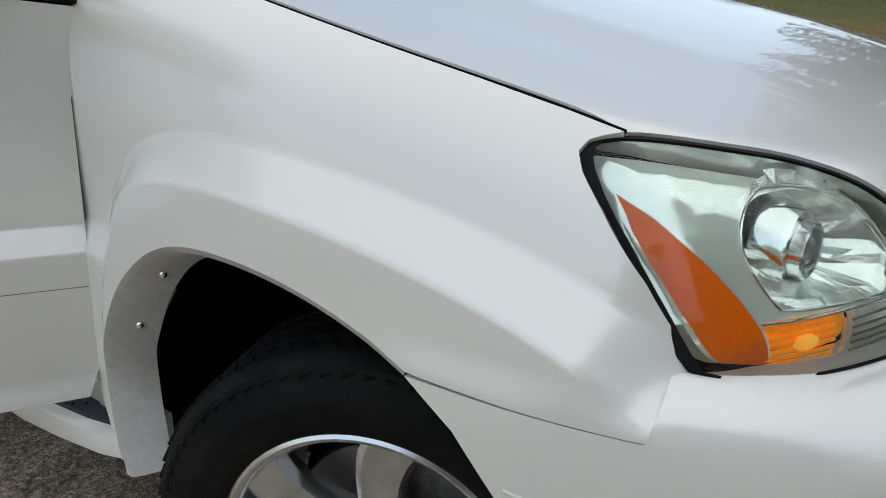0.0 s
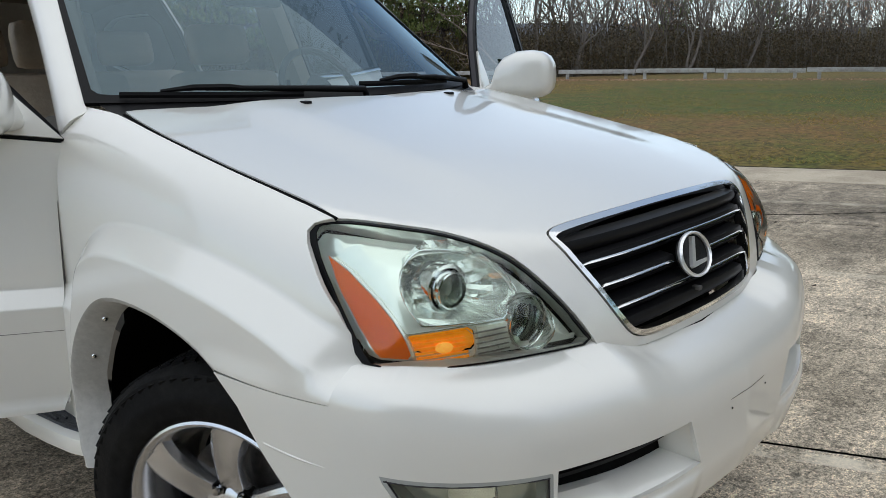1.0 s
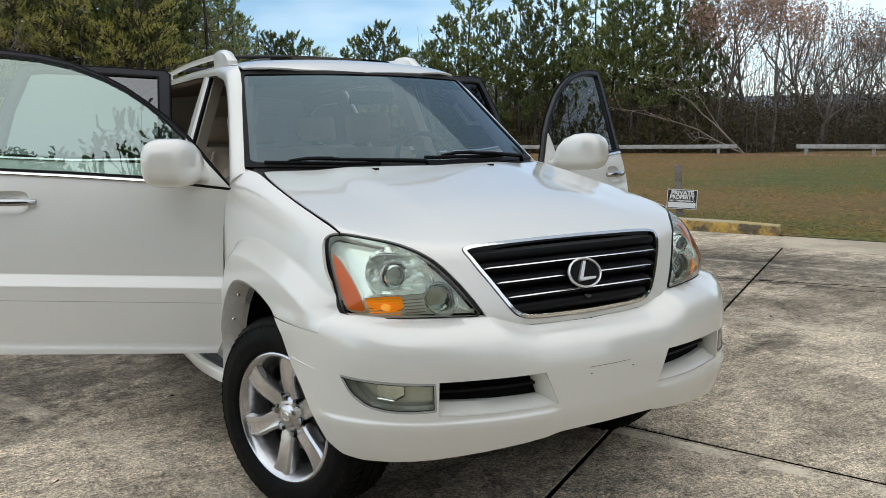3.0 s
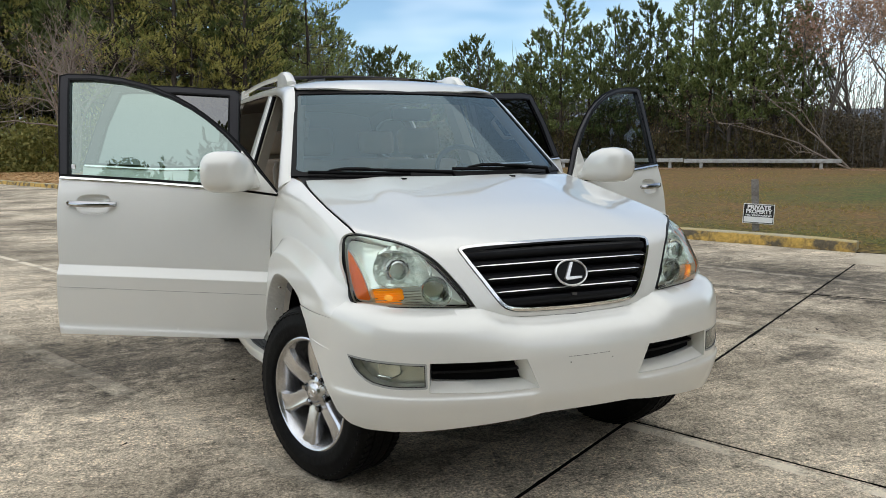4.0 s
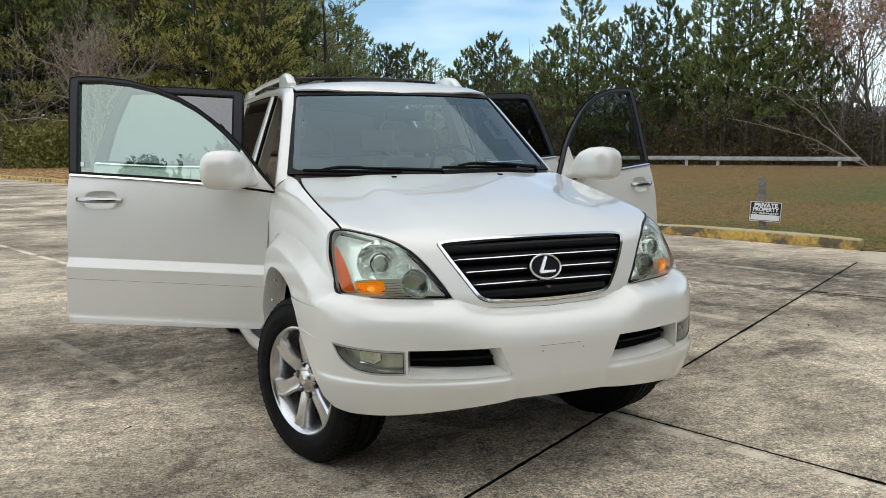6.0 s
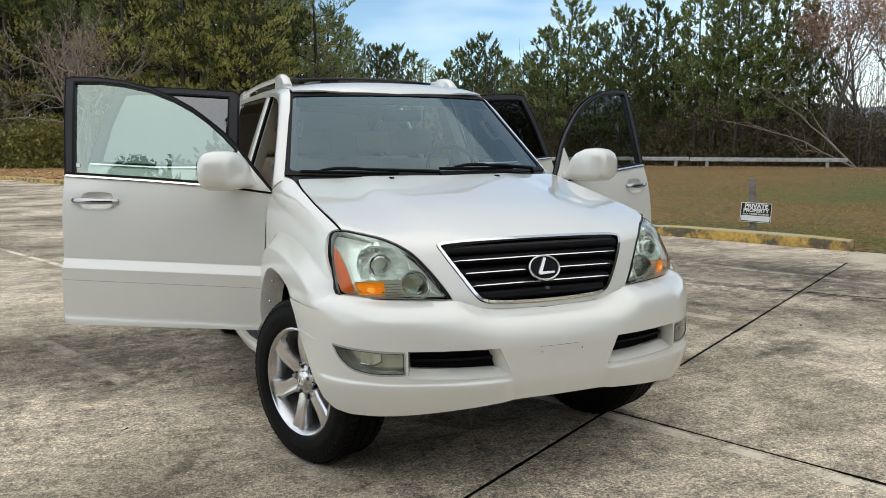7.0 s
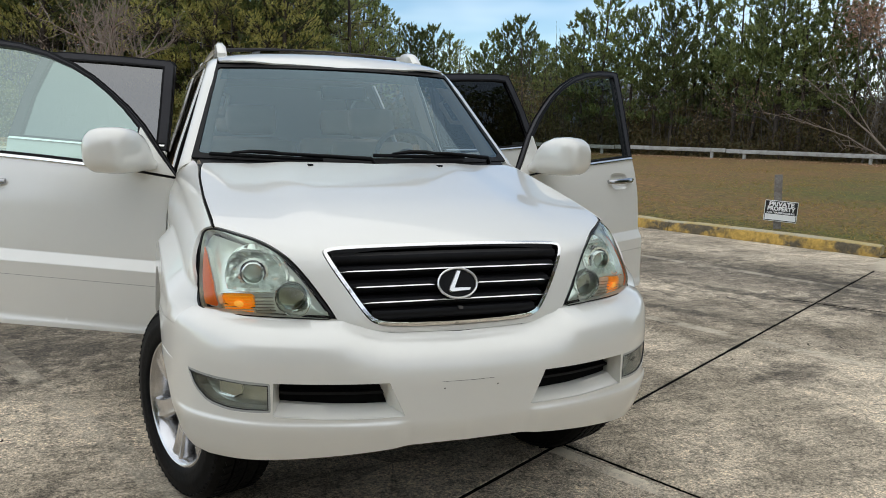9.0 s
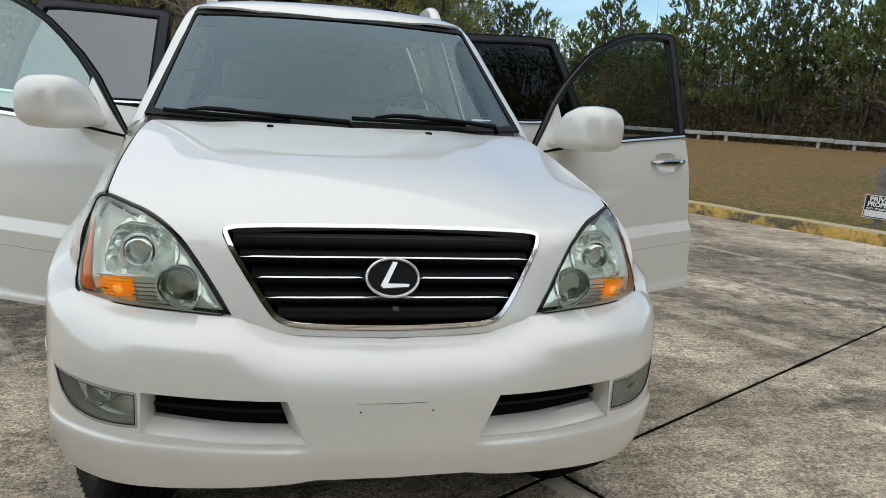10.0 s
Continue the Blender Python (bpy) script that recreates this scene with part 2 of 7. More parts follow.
def concrete(name):
    """Stained, streaked parking-lot concrete with exposed aggregate."""
    m = material(name, (0.30, 0.275, 0.235), rough=0.9, coords="Generated")
    n, l = m.node_tree.nodes, m.node_tree.links
    b = n["Principled BSDF"]
    g = n.new("ShaderNodeNewGeometry")

    def tex(scale, detail, rough, stretch=(1, 1, 1), turn=0.0):
        mp, t = n.new("ShaderNodeMapping"), n.new("ShaderNodeTexNoise")
        mp.inputs["Scale"].default_value, mp.inputs["Rotation"].default_value = stretch, (0, 0, turn)
        t.inputs["Scale"].default_value, t.inputs["Detail"].default_value, t.inputs["Roughness"].default_value = scale, detail, rough
        l.new(g.outputs["Position"], mp.inputs["Vector"])
        l.new(mp.outputs["Vector"], t.inputs["Vector"])
        return t.outputs["Fac"]

    def ramp_of(fac, stops):
        r = n.new("ShaderNodeValToRGB")
        while len(r.color_ramp.elements) < len(stops):
            r.color_ramp.elements.new(0.5)
        for e, (p, c) in zip(r.color_ramp.elements, stops):
            e.position, e.color = p, (c, c, c, 1)
        l.new(fac, r.inputs["Fac"])
        return r.outputs["Color"]

    def times(a, c):
        x = n.new("ShaderNodeMixRGB")
        x.blend_type = "MULTIPLY"
        x.inputs["Fac"].default_value = 1
        l.new(a, x.inputs["Color1"])
        l.new(c, x.inputs["Color2"])
        return x.outputs["Color"]
    tone = n.new("ShaderNodeMixRGB")
    tone.inputs["Color1"].default_value, tone.inputs["Color2"].default_value = (0.25, 0.205, 0.145, 1), (0.74, 0.62, 0.465, 1)
    l.new(ramp_of(tex(0.5, 9, 0.62), [(0.38, 0), (0.60, 1)]), tone.inputs["Fac"])
    along = radians(-112.6)
    c = times(tone.outputs["Color"], ramp_of(tex(1.2, 8, 0.65, (0.16, 1, 1), along), [(0.34, 0.68), (0.5, 0.98), (0.68, 1.10)]))
    # rough weathered patches with the stones laid bare, smoother skin between
    rough_ = n.new("ShaderNodeMixRGB")
    l.new(ramp_of(tex(0.9, 7, 0.62), [(0.36, 0), (0.54, 1)]), rough_.inputs["Fac"])
    l.new(ramp_of(tex(38, 6, 0.75), [(0.34, 0.42), (0.5, 1.0), (0.66, 1.30)]), rough_.inputs["Color1"])
    l.new(ramp_of(tex(26, 9, 0.85, (0.8, 1, 1), along), [(0.36, 0.40), (0.46, 0.80), (0.54, 1.0), (0.66, 1.25)]), rough_.inputs["Color2"])
    c = times(c, rough_.outputs["Color"])
    c = times(c, ramp_of(tex(2.6, 8, 0.7), [(0.32, 0.60), (0.44, 0.96), (0.7, 1.06)]))
    # dark edges where the skin has flaked away
    c = times(c, ramp_of(tex(3.2, 10, 0.74), [(0.43, 1.0), (0.462, 0.56), (0.472, 0.62), (0.49, 1.0)]))
    c = times(c, ramp_of(tex(9, 8, 0.7), [(0.41, 1.0), (0.432, 0.60), (0.445, 1.0), (0.6, 1.04)]))
    speck = tex(150, 3, 0.8)
    c = times(c, ramp_of(speck, [(0.32, 0.28), (0.46, 0.95), (0.64, 1.6)]))
    c = times(c, ramp_of(tex(62, 3, 0.75), [(0.37, 0.44), (0.5, 1.0), (0.63, 1.38)]))
    c = times(c, ramp_of(tex(8.5, 9, 0.82), [(0.37, 0.40), (0.45, 0.92), (0.6, 1.05)]))
    # small black pits, and streaks of dirt washed along the lot
    c = times(c, ramp_of(tex(85, 2, 0.6), [(0.30, 0.18), (0.37, 0.95), (0.5, 1.0)]))
    c = times(c, ramp_of(tex(4.0, 6, 0.7, (0.07, 1, 1), along), [(0.35, 0.78), (0.47, 1.0), (0.62, 1.08)]))
    c = times(c, ramp_of(tex(16, 5, 0.7, (0.06, 1, 1), along), [(0.36, 0.86), (0.49, 1.0), (0.64, 1.07)]))

    # oil spots, scraped patches and tyre scrubs, and broad ragged ellipses of darker concrete
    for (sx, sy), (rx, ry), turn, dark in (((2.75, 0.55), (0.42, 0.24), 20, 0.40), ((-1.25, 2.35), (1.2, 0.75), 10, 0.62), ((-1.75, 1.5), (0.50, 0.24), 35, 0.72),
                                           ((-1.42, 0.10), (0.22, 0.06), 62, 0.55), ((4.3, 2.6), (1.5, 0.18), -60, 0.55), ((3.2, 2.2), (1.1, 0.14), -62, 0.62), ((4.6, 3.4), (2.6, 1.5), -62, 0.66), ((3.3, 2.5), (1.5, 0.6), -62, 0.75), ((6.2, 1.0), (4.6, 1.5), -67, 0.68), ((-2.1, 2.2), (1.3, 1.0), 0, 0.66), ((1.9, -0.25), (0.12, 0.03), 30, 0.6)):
        off, turned, size, wob, jag = (n.new(k) for k in ("ShaderNodeVectorMath", "ShaderNodeMapping", "ShaderNodeVectorMath", "ShaderNodeMath", "ShaderNodeMath"))
        off.operation, size.operation, wob.operation, jag.operation = "SUBTRACT", "LENGTH", "MULTIPLY_ADD", "ADD"
        off.inputs[1].default_value = (sx, sy, 0)
        l.new(g.outputs["Position"], off.inputs[0])
        spin = n.new("ShaderNodeVectorRotate")
        spin.rotation_type = "Z_AXIS"
        spin.inputs["Angle"].default_value = -radians(turn)
        l.new(off.outputs["Vector"], spin.inputs["Vector"])
        turned.inputs["Scale"].default_value = (1 / rx, 1 / ry, 0)
        l.new(spin.outputs["Vector"], turned.inputs["Vector"])
        l.new(turned.outputs["Vector"], size.inputs[0])
        l.new(tex(7, 8, 0.75), wob.inputs[0])
        wob.inputs[1].default_value, wob.inputs[2].default_value = 3.4, -1.7
        l.new(size.outputs["Value"], jag.inputs[0])
        l.new(wob.outputs[0], jag.inputs[1])
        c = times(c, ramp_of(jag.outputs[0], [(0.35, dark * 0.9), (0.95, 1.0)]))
    # faded stall lines across the lot
    dot = n.new("ShaderNodeVectorMath")
    dot.operation = "DOT_PRODUCT"
    dot.inputs[1].default_value = (0.9314, 0.3885, 0)
    l.new(g.outputs["Position"], dot.inputs[0])
    worn = ramp_of(tex(4, 8, 0.7), [(0.38, 0.0), (0.56, 1.0)])
    for at, wide, fresh, pale in ((0.690, 0.042, 0.85, (0.80, 0.71, 0.56)), (3.40, 0.065, 0.42, (0.66, 0.585, 0.46)), (6.14, 0.065, 0.42, (0.66, 0.585, 0.46)), (-0.88, 0.065, 0.26, (0.66, 0.585, 0.46)), (-4.4, 0.065, 0.42, (0.66, 0.585, 0.46))):
        sub, ab, lt, fa = (n.new("ShaderNodeMath") for _ in range(4))
        sub.operation, ab.operation, lt.operation, fa.operation = "SUBTRACT", "ABSOLUTE", "LESS_THAN", "MULTIPLY"
        sub.inputs[1].default_value, lt.inputs[1].default_value = at, wide
        l.new(dot.outputs["Value"], sub.inputs[0])
        l.new(sub.outputs[0], ab.inputs[0])
        l.new(ab.outputs[0], lt.inputs[0])
        l.new(lt.outputs[0], fa.inputs[0])
        l.new(worn, fa.inputs[1])
        li = n.new("ShaderNodeMixRGB")
        li.blend_type = "MIX"
        half_ = n.new("ShaderNodeMath")
        half_.operation = "MULTIPLY"
        half_.inputs[1].default_value = fresh
        l.new(fa.outputs[0], half_.inputs[0])
        l.new(half_.outputs[0], li.inputs["Fac"])
        l.new(c, li.inputs["Color1"])
        li.inputs["Color2"].default_value = (*pale, 1)
        c = li.outputs["Color"]
    l.new(c, b.inputs["Base Color"])
    bp = n.new("ShaderNodeBump")
    bp.inputs["Strength"].default_value, bp.inputs["Distance"].default_value = 0.6, 0.006
    l.new(speck, bp.inputs["Height"])
    coarse = n.new("ShaderNodeBump")
    coarse.inputs["Strength"].default_value, coarse.inputs["Distance"].default_value = 0.6, 0.02
    l.new(tex(30, 4, 0.7), coarse.inputs["Height"])
    l.new(coarse.outputs["Normal"], bp.inputs["Normal"])
    l.new(bp.outputs["Normal"], b.inputs["Normal"])
    return m


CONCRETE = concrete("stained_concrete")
SOIL = material("dark_joint_soil", (0.005, 0.0045, 0.004), spec=0.05, rough=1.0, grain=0.4, scale=30, coords="Object", bump=0.4)
LAWN = material("dry_lawn", (0.051, 0.084, 0.010), rough=1.0, grain=0.9, scale=11, bump=0.9, second=(0.190, 0.092, 0.034), patch=1.3, coords="Object", lo=0.38, hi=0.60)


def lawn_bands(m):
    """Green strips along the kerb and in the middle of the lawn, thin brown turf between and towards the wood."""
    n, l = m.node_tree.nodes, m.node_tree.links
    g, noisy = n.new("ShaderNodeNewGeometry"), n.new("ShaderNodeTexNoise")
    noisy.inputs["Scale"].default_value, noisy.inputs["Detail"].default_value, noisy.inputs["Roughness"].default_value = 0.35, 8, 0.65
    l.new(g.outputs["Position"], noisy.inputs["Vector"])

    def along(v, shift, lo, hi, wave):
        d, a, mr = n.new("ShaderNodeVectorMath"), n.new("ShaderNodeMath"), n.new("ShaderNodeMapRange")
        d.operation, a.operation = "DOT_PRODUCT", "MULTIPLY_ADD"
        d.inputs[1].default_value = v
        l.new(g.outputs["Position"], d.inputs[0])
        l.new(noisy.outputs["Fac"], a.inputs[0])
        a.inputs[1].default_value = wave
        l.new(d.outputs["Value"], a.inputs[2])
        mr.inputs["From Min"].default_value, mr.inputs["From Max"].default_value = lo + shift + wave * 0.5, hi + shift + wave * 0.5
        l.new(a.outputs[0], mr.inputs["Value"])
        return mr.outputs["Result"]
    away = along((0.862, 0.507, 0), 0.71 + 7.83, 0.0, 32.0, 7.0)
    left = along((-0.385, 0.923, 0), -0.33, 3.0, 10.0, 9.0)
    r = n.new("ShaderNodeValToRGB")
    for k in range(4):
        r.color_ramp.elements.new(0.5)
    for e, (p, c) in zip(r.color_ramp.elements, ((0.03, 0.35), (0.09, 0.70), (0.19, 0.70), (0.28, 0.05), (0.62, 0.05), (0.95, 0.45))):
        e.position, e.color = p, (c, c, c, 1)
    l.new(away, r.inputs["Fac"])
    big = n.new("ShaderNodeMixRGB")
    big.inputs["Color2"].default_value = (0.82, 0.82, 0.82, 1)
    l.new(left, big.inputs["Fac"])
    l.new(r.outputs["Color"], big.inputs["Color1"])
    mix_ = [k for k in n if k.bl_idname == "ShaderNodeMixRGB" and k is not big][0]
    soft = n.new("ShaderNodeMixRGB")
    soft.inputs["Fac"].default_value = 0.32
    l.new(big.outputs["Color"], soft.inputs["Color1"])
    l.new(mix_.inputs["Fac"].links[0].from_socket, soft.inputs["Color2"])
    l.new(soft.outputs["Color"], mix_.inputs["Fac"])


lawn_bands(LAWN)
KERB_PAINT = material("worn_yellow_kerb", (0.46, 0.29, 0.07), rough=0.85, grain=0.35, scale=20, bump=0.5, second=(0.10, 0.08, 0.05), patch=3.6, lo=0.46, hi=0.60)
KERB_TOP = material("worn_kerb_top", (0.40, 0.355, 0.25), rough=0.9, grain=0.3, scale=40, bump=0.4, second=(0.42, 0.32, 0.13), patch=2.5)

# ---- building tools ----
def mesh_object(name, verts, faces, mat, parent=None, label="", smooth=True, normals=None):
    me = bpy.data.meshes.new(name)
    me.from_pydata([tuple(v) for v in verts], [], faces)
    me.materials.append(mat)
    if smooth:
        me.polygons.foreach_set("use_smooth", [True] * len(me.polygons))
    if normals is not None:
        me.normals_split_custom_set_from_vertices([tuple(v) for v in normals])
    me.update()
    ob = new(name, me)
    if parent is not None:
        ob.parent = parent
    if label:
        tagged(ob, label=label)
    return ob


def part(name, bm, mat, parent=None, label="", smooth=None):
    """Links a bmesh as one mesh object under a thing or a part. smooth: the angle above which edges stay sharp."""
    bm.normal_update()
    if smooth is not None:
        for f in bm.faces:
            f.smooth = True
        for e in bm.edges:
            e.smooth = len(e.link_faces) != 2 or e.calc_face_angle(0) < radians(smooth)
    me = bpy.data.meshes.new(name)
    bm.to_mesh(me)
    bm.free()
    me.materials.append(mat)
    ob = new(name, me)
    if parent is not None:
        ob.parent = parent
    if label:
        tagged(ob, label=label)
    return ob


def thing(name, label, category, at=(0, 0, 0), group="", kind=""):
    ob = new(name)
    ob.empty_display_size = 0.1
    ob.location = at
    return tagged(ob, label=label, category=category, group=group, kind=kind)


def inside(poly, p):
    """Which of the points p lie in the polygon."""
    poly, p = np.asarray(poly, float), np.asarray(p, float)
    x, y = p[:, 0], p[:, 1]
    res = np.zeros(len(p), bool)
    for (x1, y1), (x2, y2) in zip(poly, np.roll(poly, -1, 0)):
        if y1 == y2:
            continue
        cross = (y1 > y) != (y2 > y)
        res ^= cross & (x < (x2 - x1) * (y - y1) / (y2 - y1) + x1)
    return res


def dense(poly, gap, closed=True):
    """The outline with extra points, none further apart than gap."""
    poly = [np.array(p, float) for p in poly]
    out = []
    for i, p in enumerate(poly):
        if not closed and i == len(poly) - 1:
            out.append(p)
            break
        q = poly[(i + 1) % len(poly)]
        k = max(1, int(math.ceil(np.linalg.norm(q - p) / gap)))
        out += [p + (q - p) * j / k for j in range(k)]
    return np.array(out)


def rounded(poly, turns=2, closed=True):
    """Corner cutting: a softer outline."""
    p = np.array(poly, float)
    for _ in range(turns):
        q = np.roll(p, -1, 0)
        p = np.stack([0.8 * p + 0.2 * q, 0.2 * p + 0.8 * q], 1).reshape(-1, p.shape[1])
    return p


def softened(line, turns=2):
    """Corner cutting on an open line."""
    p = np.array(line, float)
    for _ in range(turns):
        a, b = p[:-1], p[1:]
        p = np.concatenate([p[:1], np.stack([0.75 * a + 0.25 * b, 0.25 * a + 0.75 * b], 1).reshape(-1, p.shape[1]), p[-1:]])
    return [tuple(q) for q in p]


def panel(name, surf, outline, mat, parent, holes=(), gap=0.03, edge=0.012, flip=1, label="", lift=0.0, scale=(1, 1), creases=()):
    """A sheet on the surface surf(a, b), cut to an outline with holes, with its rim turned in by edge."""
    from mathutils.geometry import delaunay_2d_cdt
    sc = np.array(scale, float)
    loops = [dense(np.array(o, float) * sc, gap) for o in (outline, *holes)]
    lo, hi = loops[0].min(0), loops[0].max(0)
    gx, gy = np.meshgrid(np.arange(lo[0] + gap * 0.5, hi[0], gap), np.arange(lo[1] + gap * 0.5, hi[1], gap), indexing="ij")
    grid = np.stack([gx.ravel(), gy.ravel()], 1)
    keep = inside(loops[0], grid)
    for h in loops[1:]:
        keep &= ~inside(h, grid)
    ring = np.concatenate(loops)
    near = np.array([np.min((ring[:, 0] - p[0]) ** 2 + (ring[:, 1] - p[1]) ** 2) for p in grid]) > (0.4 * gap) ** 2
    folds = []
    for c in creases:
        c = dense(np.array(c, float) * sc, gap * 0.7, closed=False)
        d2 = np.array([np.min((ring[:, 0] - p[0]) ** 2 + (ring[:, 1] - p[1]) ** 2) for p in c])
        c = c[inside(loops[0], c) & (d2 > (0.25 * gap) ** 2)]
        folds.append(c)
        near &= np.array([np.min((c[:, 0] - p[0]) ** 2 + (c[:, 1] - p[1]) ** 2) for p in grid]) > (0.45 * gap) ** 2
    pts = np.concatenate([ring, *folds, grid[keep & near]])
    edges, k = [], len(ring)
    for c in folds:
        edges += [(k + i, k + i + 1) for i in range(len(c) - 1)]
        k += len(c)
    k = 0
    for lp in loops:
        edges += [(k + i, k + (i + 1) % len(lp)) for i in range(len(lp))]
        k += len(lp)
    v2, _, f2, ov, *_ = delaunay_2d_cdt([Vector(p) for p in pts], edges, [], 0, 1e-6)
    v2 = np.array([tuple(v) for v in v2])
    f2 = np.array([tuple(f) for f in f2 if len(f) == 3])
    mid = v2[f2].mean(1)
    ok = inside(loops[0], mid)
    for h in loops[1:]:
        ok &= ~inside(h, mid)
    f2 = f2[ok]
    ab = v2 / sc
    e = 0.002
    P = surf(ab[:, 0], ab[:, 1])
    du, dv = surf(ab[:, 0] + e, ab[:, 1]) - surf(ab[:, 0] - e, ab[:, 1]), surf(ab[:, 0], ab[:, 1] + e) - surf(ab[:, 0], ab[:, 1] - e)
    N = np.cross(du, dv) * flip
    N /= np.maximum(np.linalg.norm(N, axis=1, keepdims=True), 1e-9)
    P = P + N * lift
    tri = P[f2]
    fn = np.cross(tri[:, 1] - tri[:, 0], tri[:, 2] - tri[:, 0])
    bad = (fn * N[f2[:, 0]]).sum(1) < 0
    f2[bad] = f2[bad][:, ::-1]
    faces = [tuple(int(i) for i in f) for f in f2]
    verts, norms = list(P), list(N)
    if edge:
        count = {}
        for f in faces:
            for i in range(3):
                count[(f[i], f[(i + 1) % 3])] = 1
        rim = [(a, b) for a, b in count if (b, a) not in count]
        idx = {}

        def vert(i, j):
            if (i, j) not in idx:
                idx[i, j] = len(verts)
                verts.append(P[i] - N[i] * (0, edge * 0.25, edge)[j])
                norms.append(N[i])
            return idx[i, j]
        side = []
        for a, b in rim:
            t = P[b] - P[a]
            o = np.cross(t, N[a])
            o /= max(np.linalg.norm(o), 1e-9)
            ia = [len(verts) + q for q in range(4)]
            verts += [P[a], P[b], P[b] - N[b] * edge, P[a] - N[a] * edge]
            norms += [o] * 4
            side.append((ia[1], ia[0], ia[3], ia[2]))
        faces += side
    return mesh_object(name, verts, faces, mat, parent, label, True, norms)


def box(bm, lo, hi, bevel=0.0, m=None):
    """An axis-parallel box with soft edges, optionally moved by m."""
    r = bmesh.ops.create_cube(bm, size=1)["verts"]
    c, d = (Vector(lo) + Vector(hi)) / 2, Vector(hi) - Vector(lo)
    for v in r:
        v.co = Vector(v.co[i] * d[i] + c[i] for i in range(3))
    vs = r
    if bevel:
        es = list({e for v in r for e in v.link_edges})
        g = bmesh.ops.bevel(bm, geom=es, offset=bevel, segments=2, affect="EDGES", profile=0.6)
        vs = list({v for f in g["faces"] for v in f.verts} | {v for v in r if v.is_valid})
    if m is not None:
        bmesh.ops.transform(bm, matrix=m, verts=vs)
    return vs


def loft(rings, closed=True, caps=True):
    """A skin through rings of points."""
    bm = bmesh.new()
    rows = [[bm.verts.new(tuple(p)) for p in r] for r in rings]
    n = len(rows[0])
    for a, b in zip(rows, rows[1:]):
        for i in range(n if closed else n - 1):
            j = (i + 1) % n
            bm.faces.new((a[i], a[j], b[j], b[i]))
    if caps and closed:
        bm.faces.new(rows[0][::-1])
        bm.faces.new(rows[-1])
    bmesh.ops.recalc_face_normals(bm, faces=bm.faces)
    return bm


def tube(points, radius, sides=8, flat=1.0, up=(0, 0, 1)):
    """A bent bar through points; radius may be one number or one for each point."""
    pts = [Vector(p) for p in points]
    rings = []
    for i, p in enumerate(pts):
        d = (pts[min(i + 1, len(pts) - 1)] - pts[max(i - 1, 0)]).normalized()
        u = d.cross(Vector(up))
        u = u.normalized() if u.length > 1e-4 else Vector((1, 0, 0))
        w = u.cross(d)
        r = radius[i] if isinstance(radius, (list, tuple)) else radius
        rings.append([p + (u * math.cos(a) + w * math.sin(a) * flat) * r for a in (2 * math.pi * k / sides for k in range(sides))])
    return loft(rings)


def revolve(profile, sides=48, axis="x"):
    """Turns a profile of (along, radius) round an axis."""
    bm = bmesh.new()
    rows = []
    for k in range(sides):
        a = 2 * math.pi * k / sides
        rows.append([bm.verts.new((h, r * math.cos(a), r * math.sin(a)) if axis == "x" else (r * math.cos(a), r * math.sin(a), h)) for h, r in profile])
    for k in range(sides):
        p, q = rows[k], rows[(k + 1) % sides]
        for i in range(len(profile) - 1):
            bm.faces.new((p[i], p[i + 1], q[i + 1], q[i]))
    bmesh.ops.remove_doubles(bm, verts=bm.verts, dist=1e-6)
    bmesh.ops.recalc_face_normals(bm, faces=bm.faces)
    return bm
# ---- car surfaces (metres; front axle at y = 0, the nose towards -y, z up) ----
def curve(points, t):
    """Smooth curve y(x) through a few points (monotone cubic)."""
    p = np.array(points, float)
    x, y = p[:, 0], p[:, 1]
    h, d = np.diff(x), np.diff(y) / np.diff(x)
    m = np.zeros(len(x))
    m[0], m[-1] = d[0], d[-1]
    for i in range(1, len(x) - 1):
        if d[i - 1] * d[i] > 0:
            w1, w2 = 2 * h[i] + h[i - 1], h[i] + 2 * h[i - 1]
            m[i] = (w1 + w2) / (w1 / d[i - 1] + w2 / d[i])
    t = np.asarray(t, float)
    tc = np.clip(t, x[0], x[-1])
    k = np.clip(np.searchsorted(x, tc) - 1, 0, len(x) - 2)
    u = (tc - x[k]) / h[k]
    r = ((1 + 2 * u) * (1 - u) ** 2 * y[k] + u * (1 - u) ** 2 * h[k] * m[k]
         + u * u * (3 - 2 * u) * y[k + 1] + u * u * (u - 1) * h[k] * m[k + 1])
    return r + np.where(t < x[0], (t - x[0]) * m[0], 0) + np.where(t > x[-1], (t - x[-1]) * m[-1], 0)


def step(a, b, t):
    u = np.clip((np.asarray(t, float) - a) / (b - a), 0, 1)
    return u * u * (3 - 2 * u)


def nose_y(x, z):
    """The upright front: lamps and grille."""
    ax = np.abs(x)
    plan = 0.175 * (ax / 0.79) ** 2.8 + 0.045 * (ax / 0.833) ** 12
    lean = 0.40 + 0.5 * (np.minimum(ax, 0.85) / 0.8) ** 6
    dz = np.maximum(z - 0.83, 0)
    return -0.750 + plan + lean * (0.35 * dz + 1.55 * dz ** 1.7)


HOOD_MID = [(-0.80, 0.985), (-0.66, 1.062), (-0.55, 1.108), (-0.4, 1.153), (-0.2, 1.197), (0.0, 1.236), (0.3, 1.292), (0.62, 1.345)]


HOOD_FIT = np.polyfit([p[0] for p in HOOD_MID], [p[1] for p in HOOD_MID], 4)


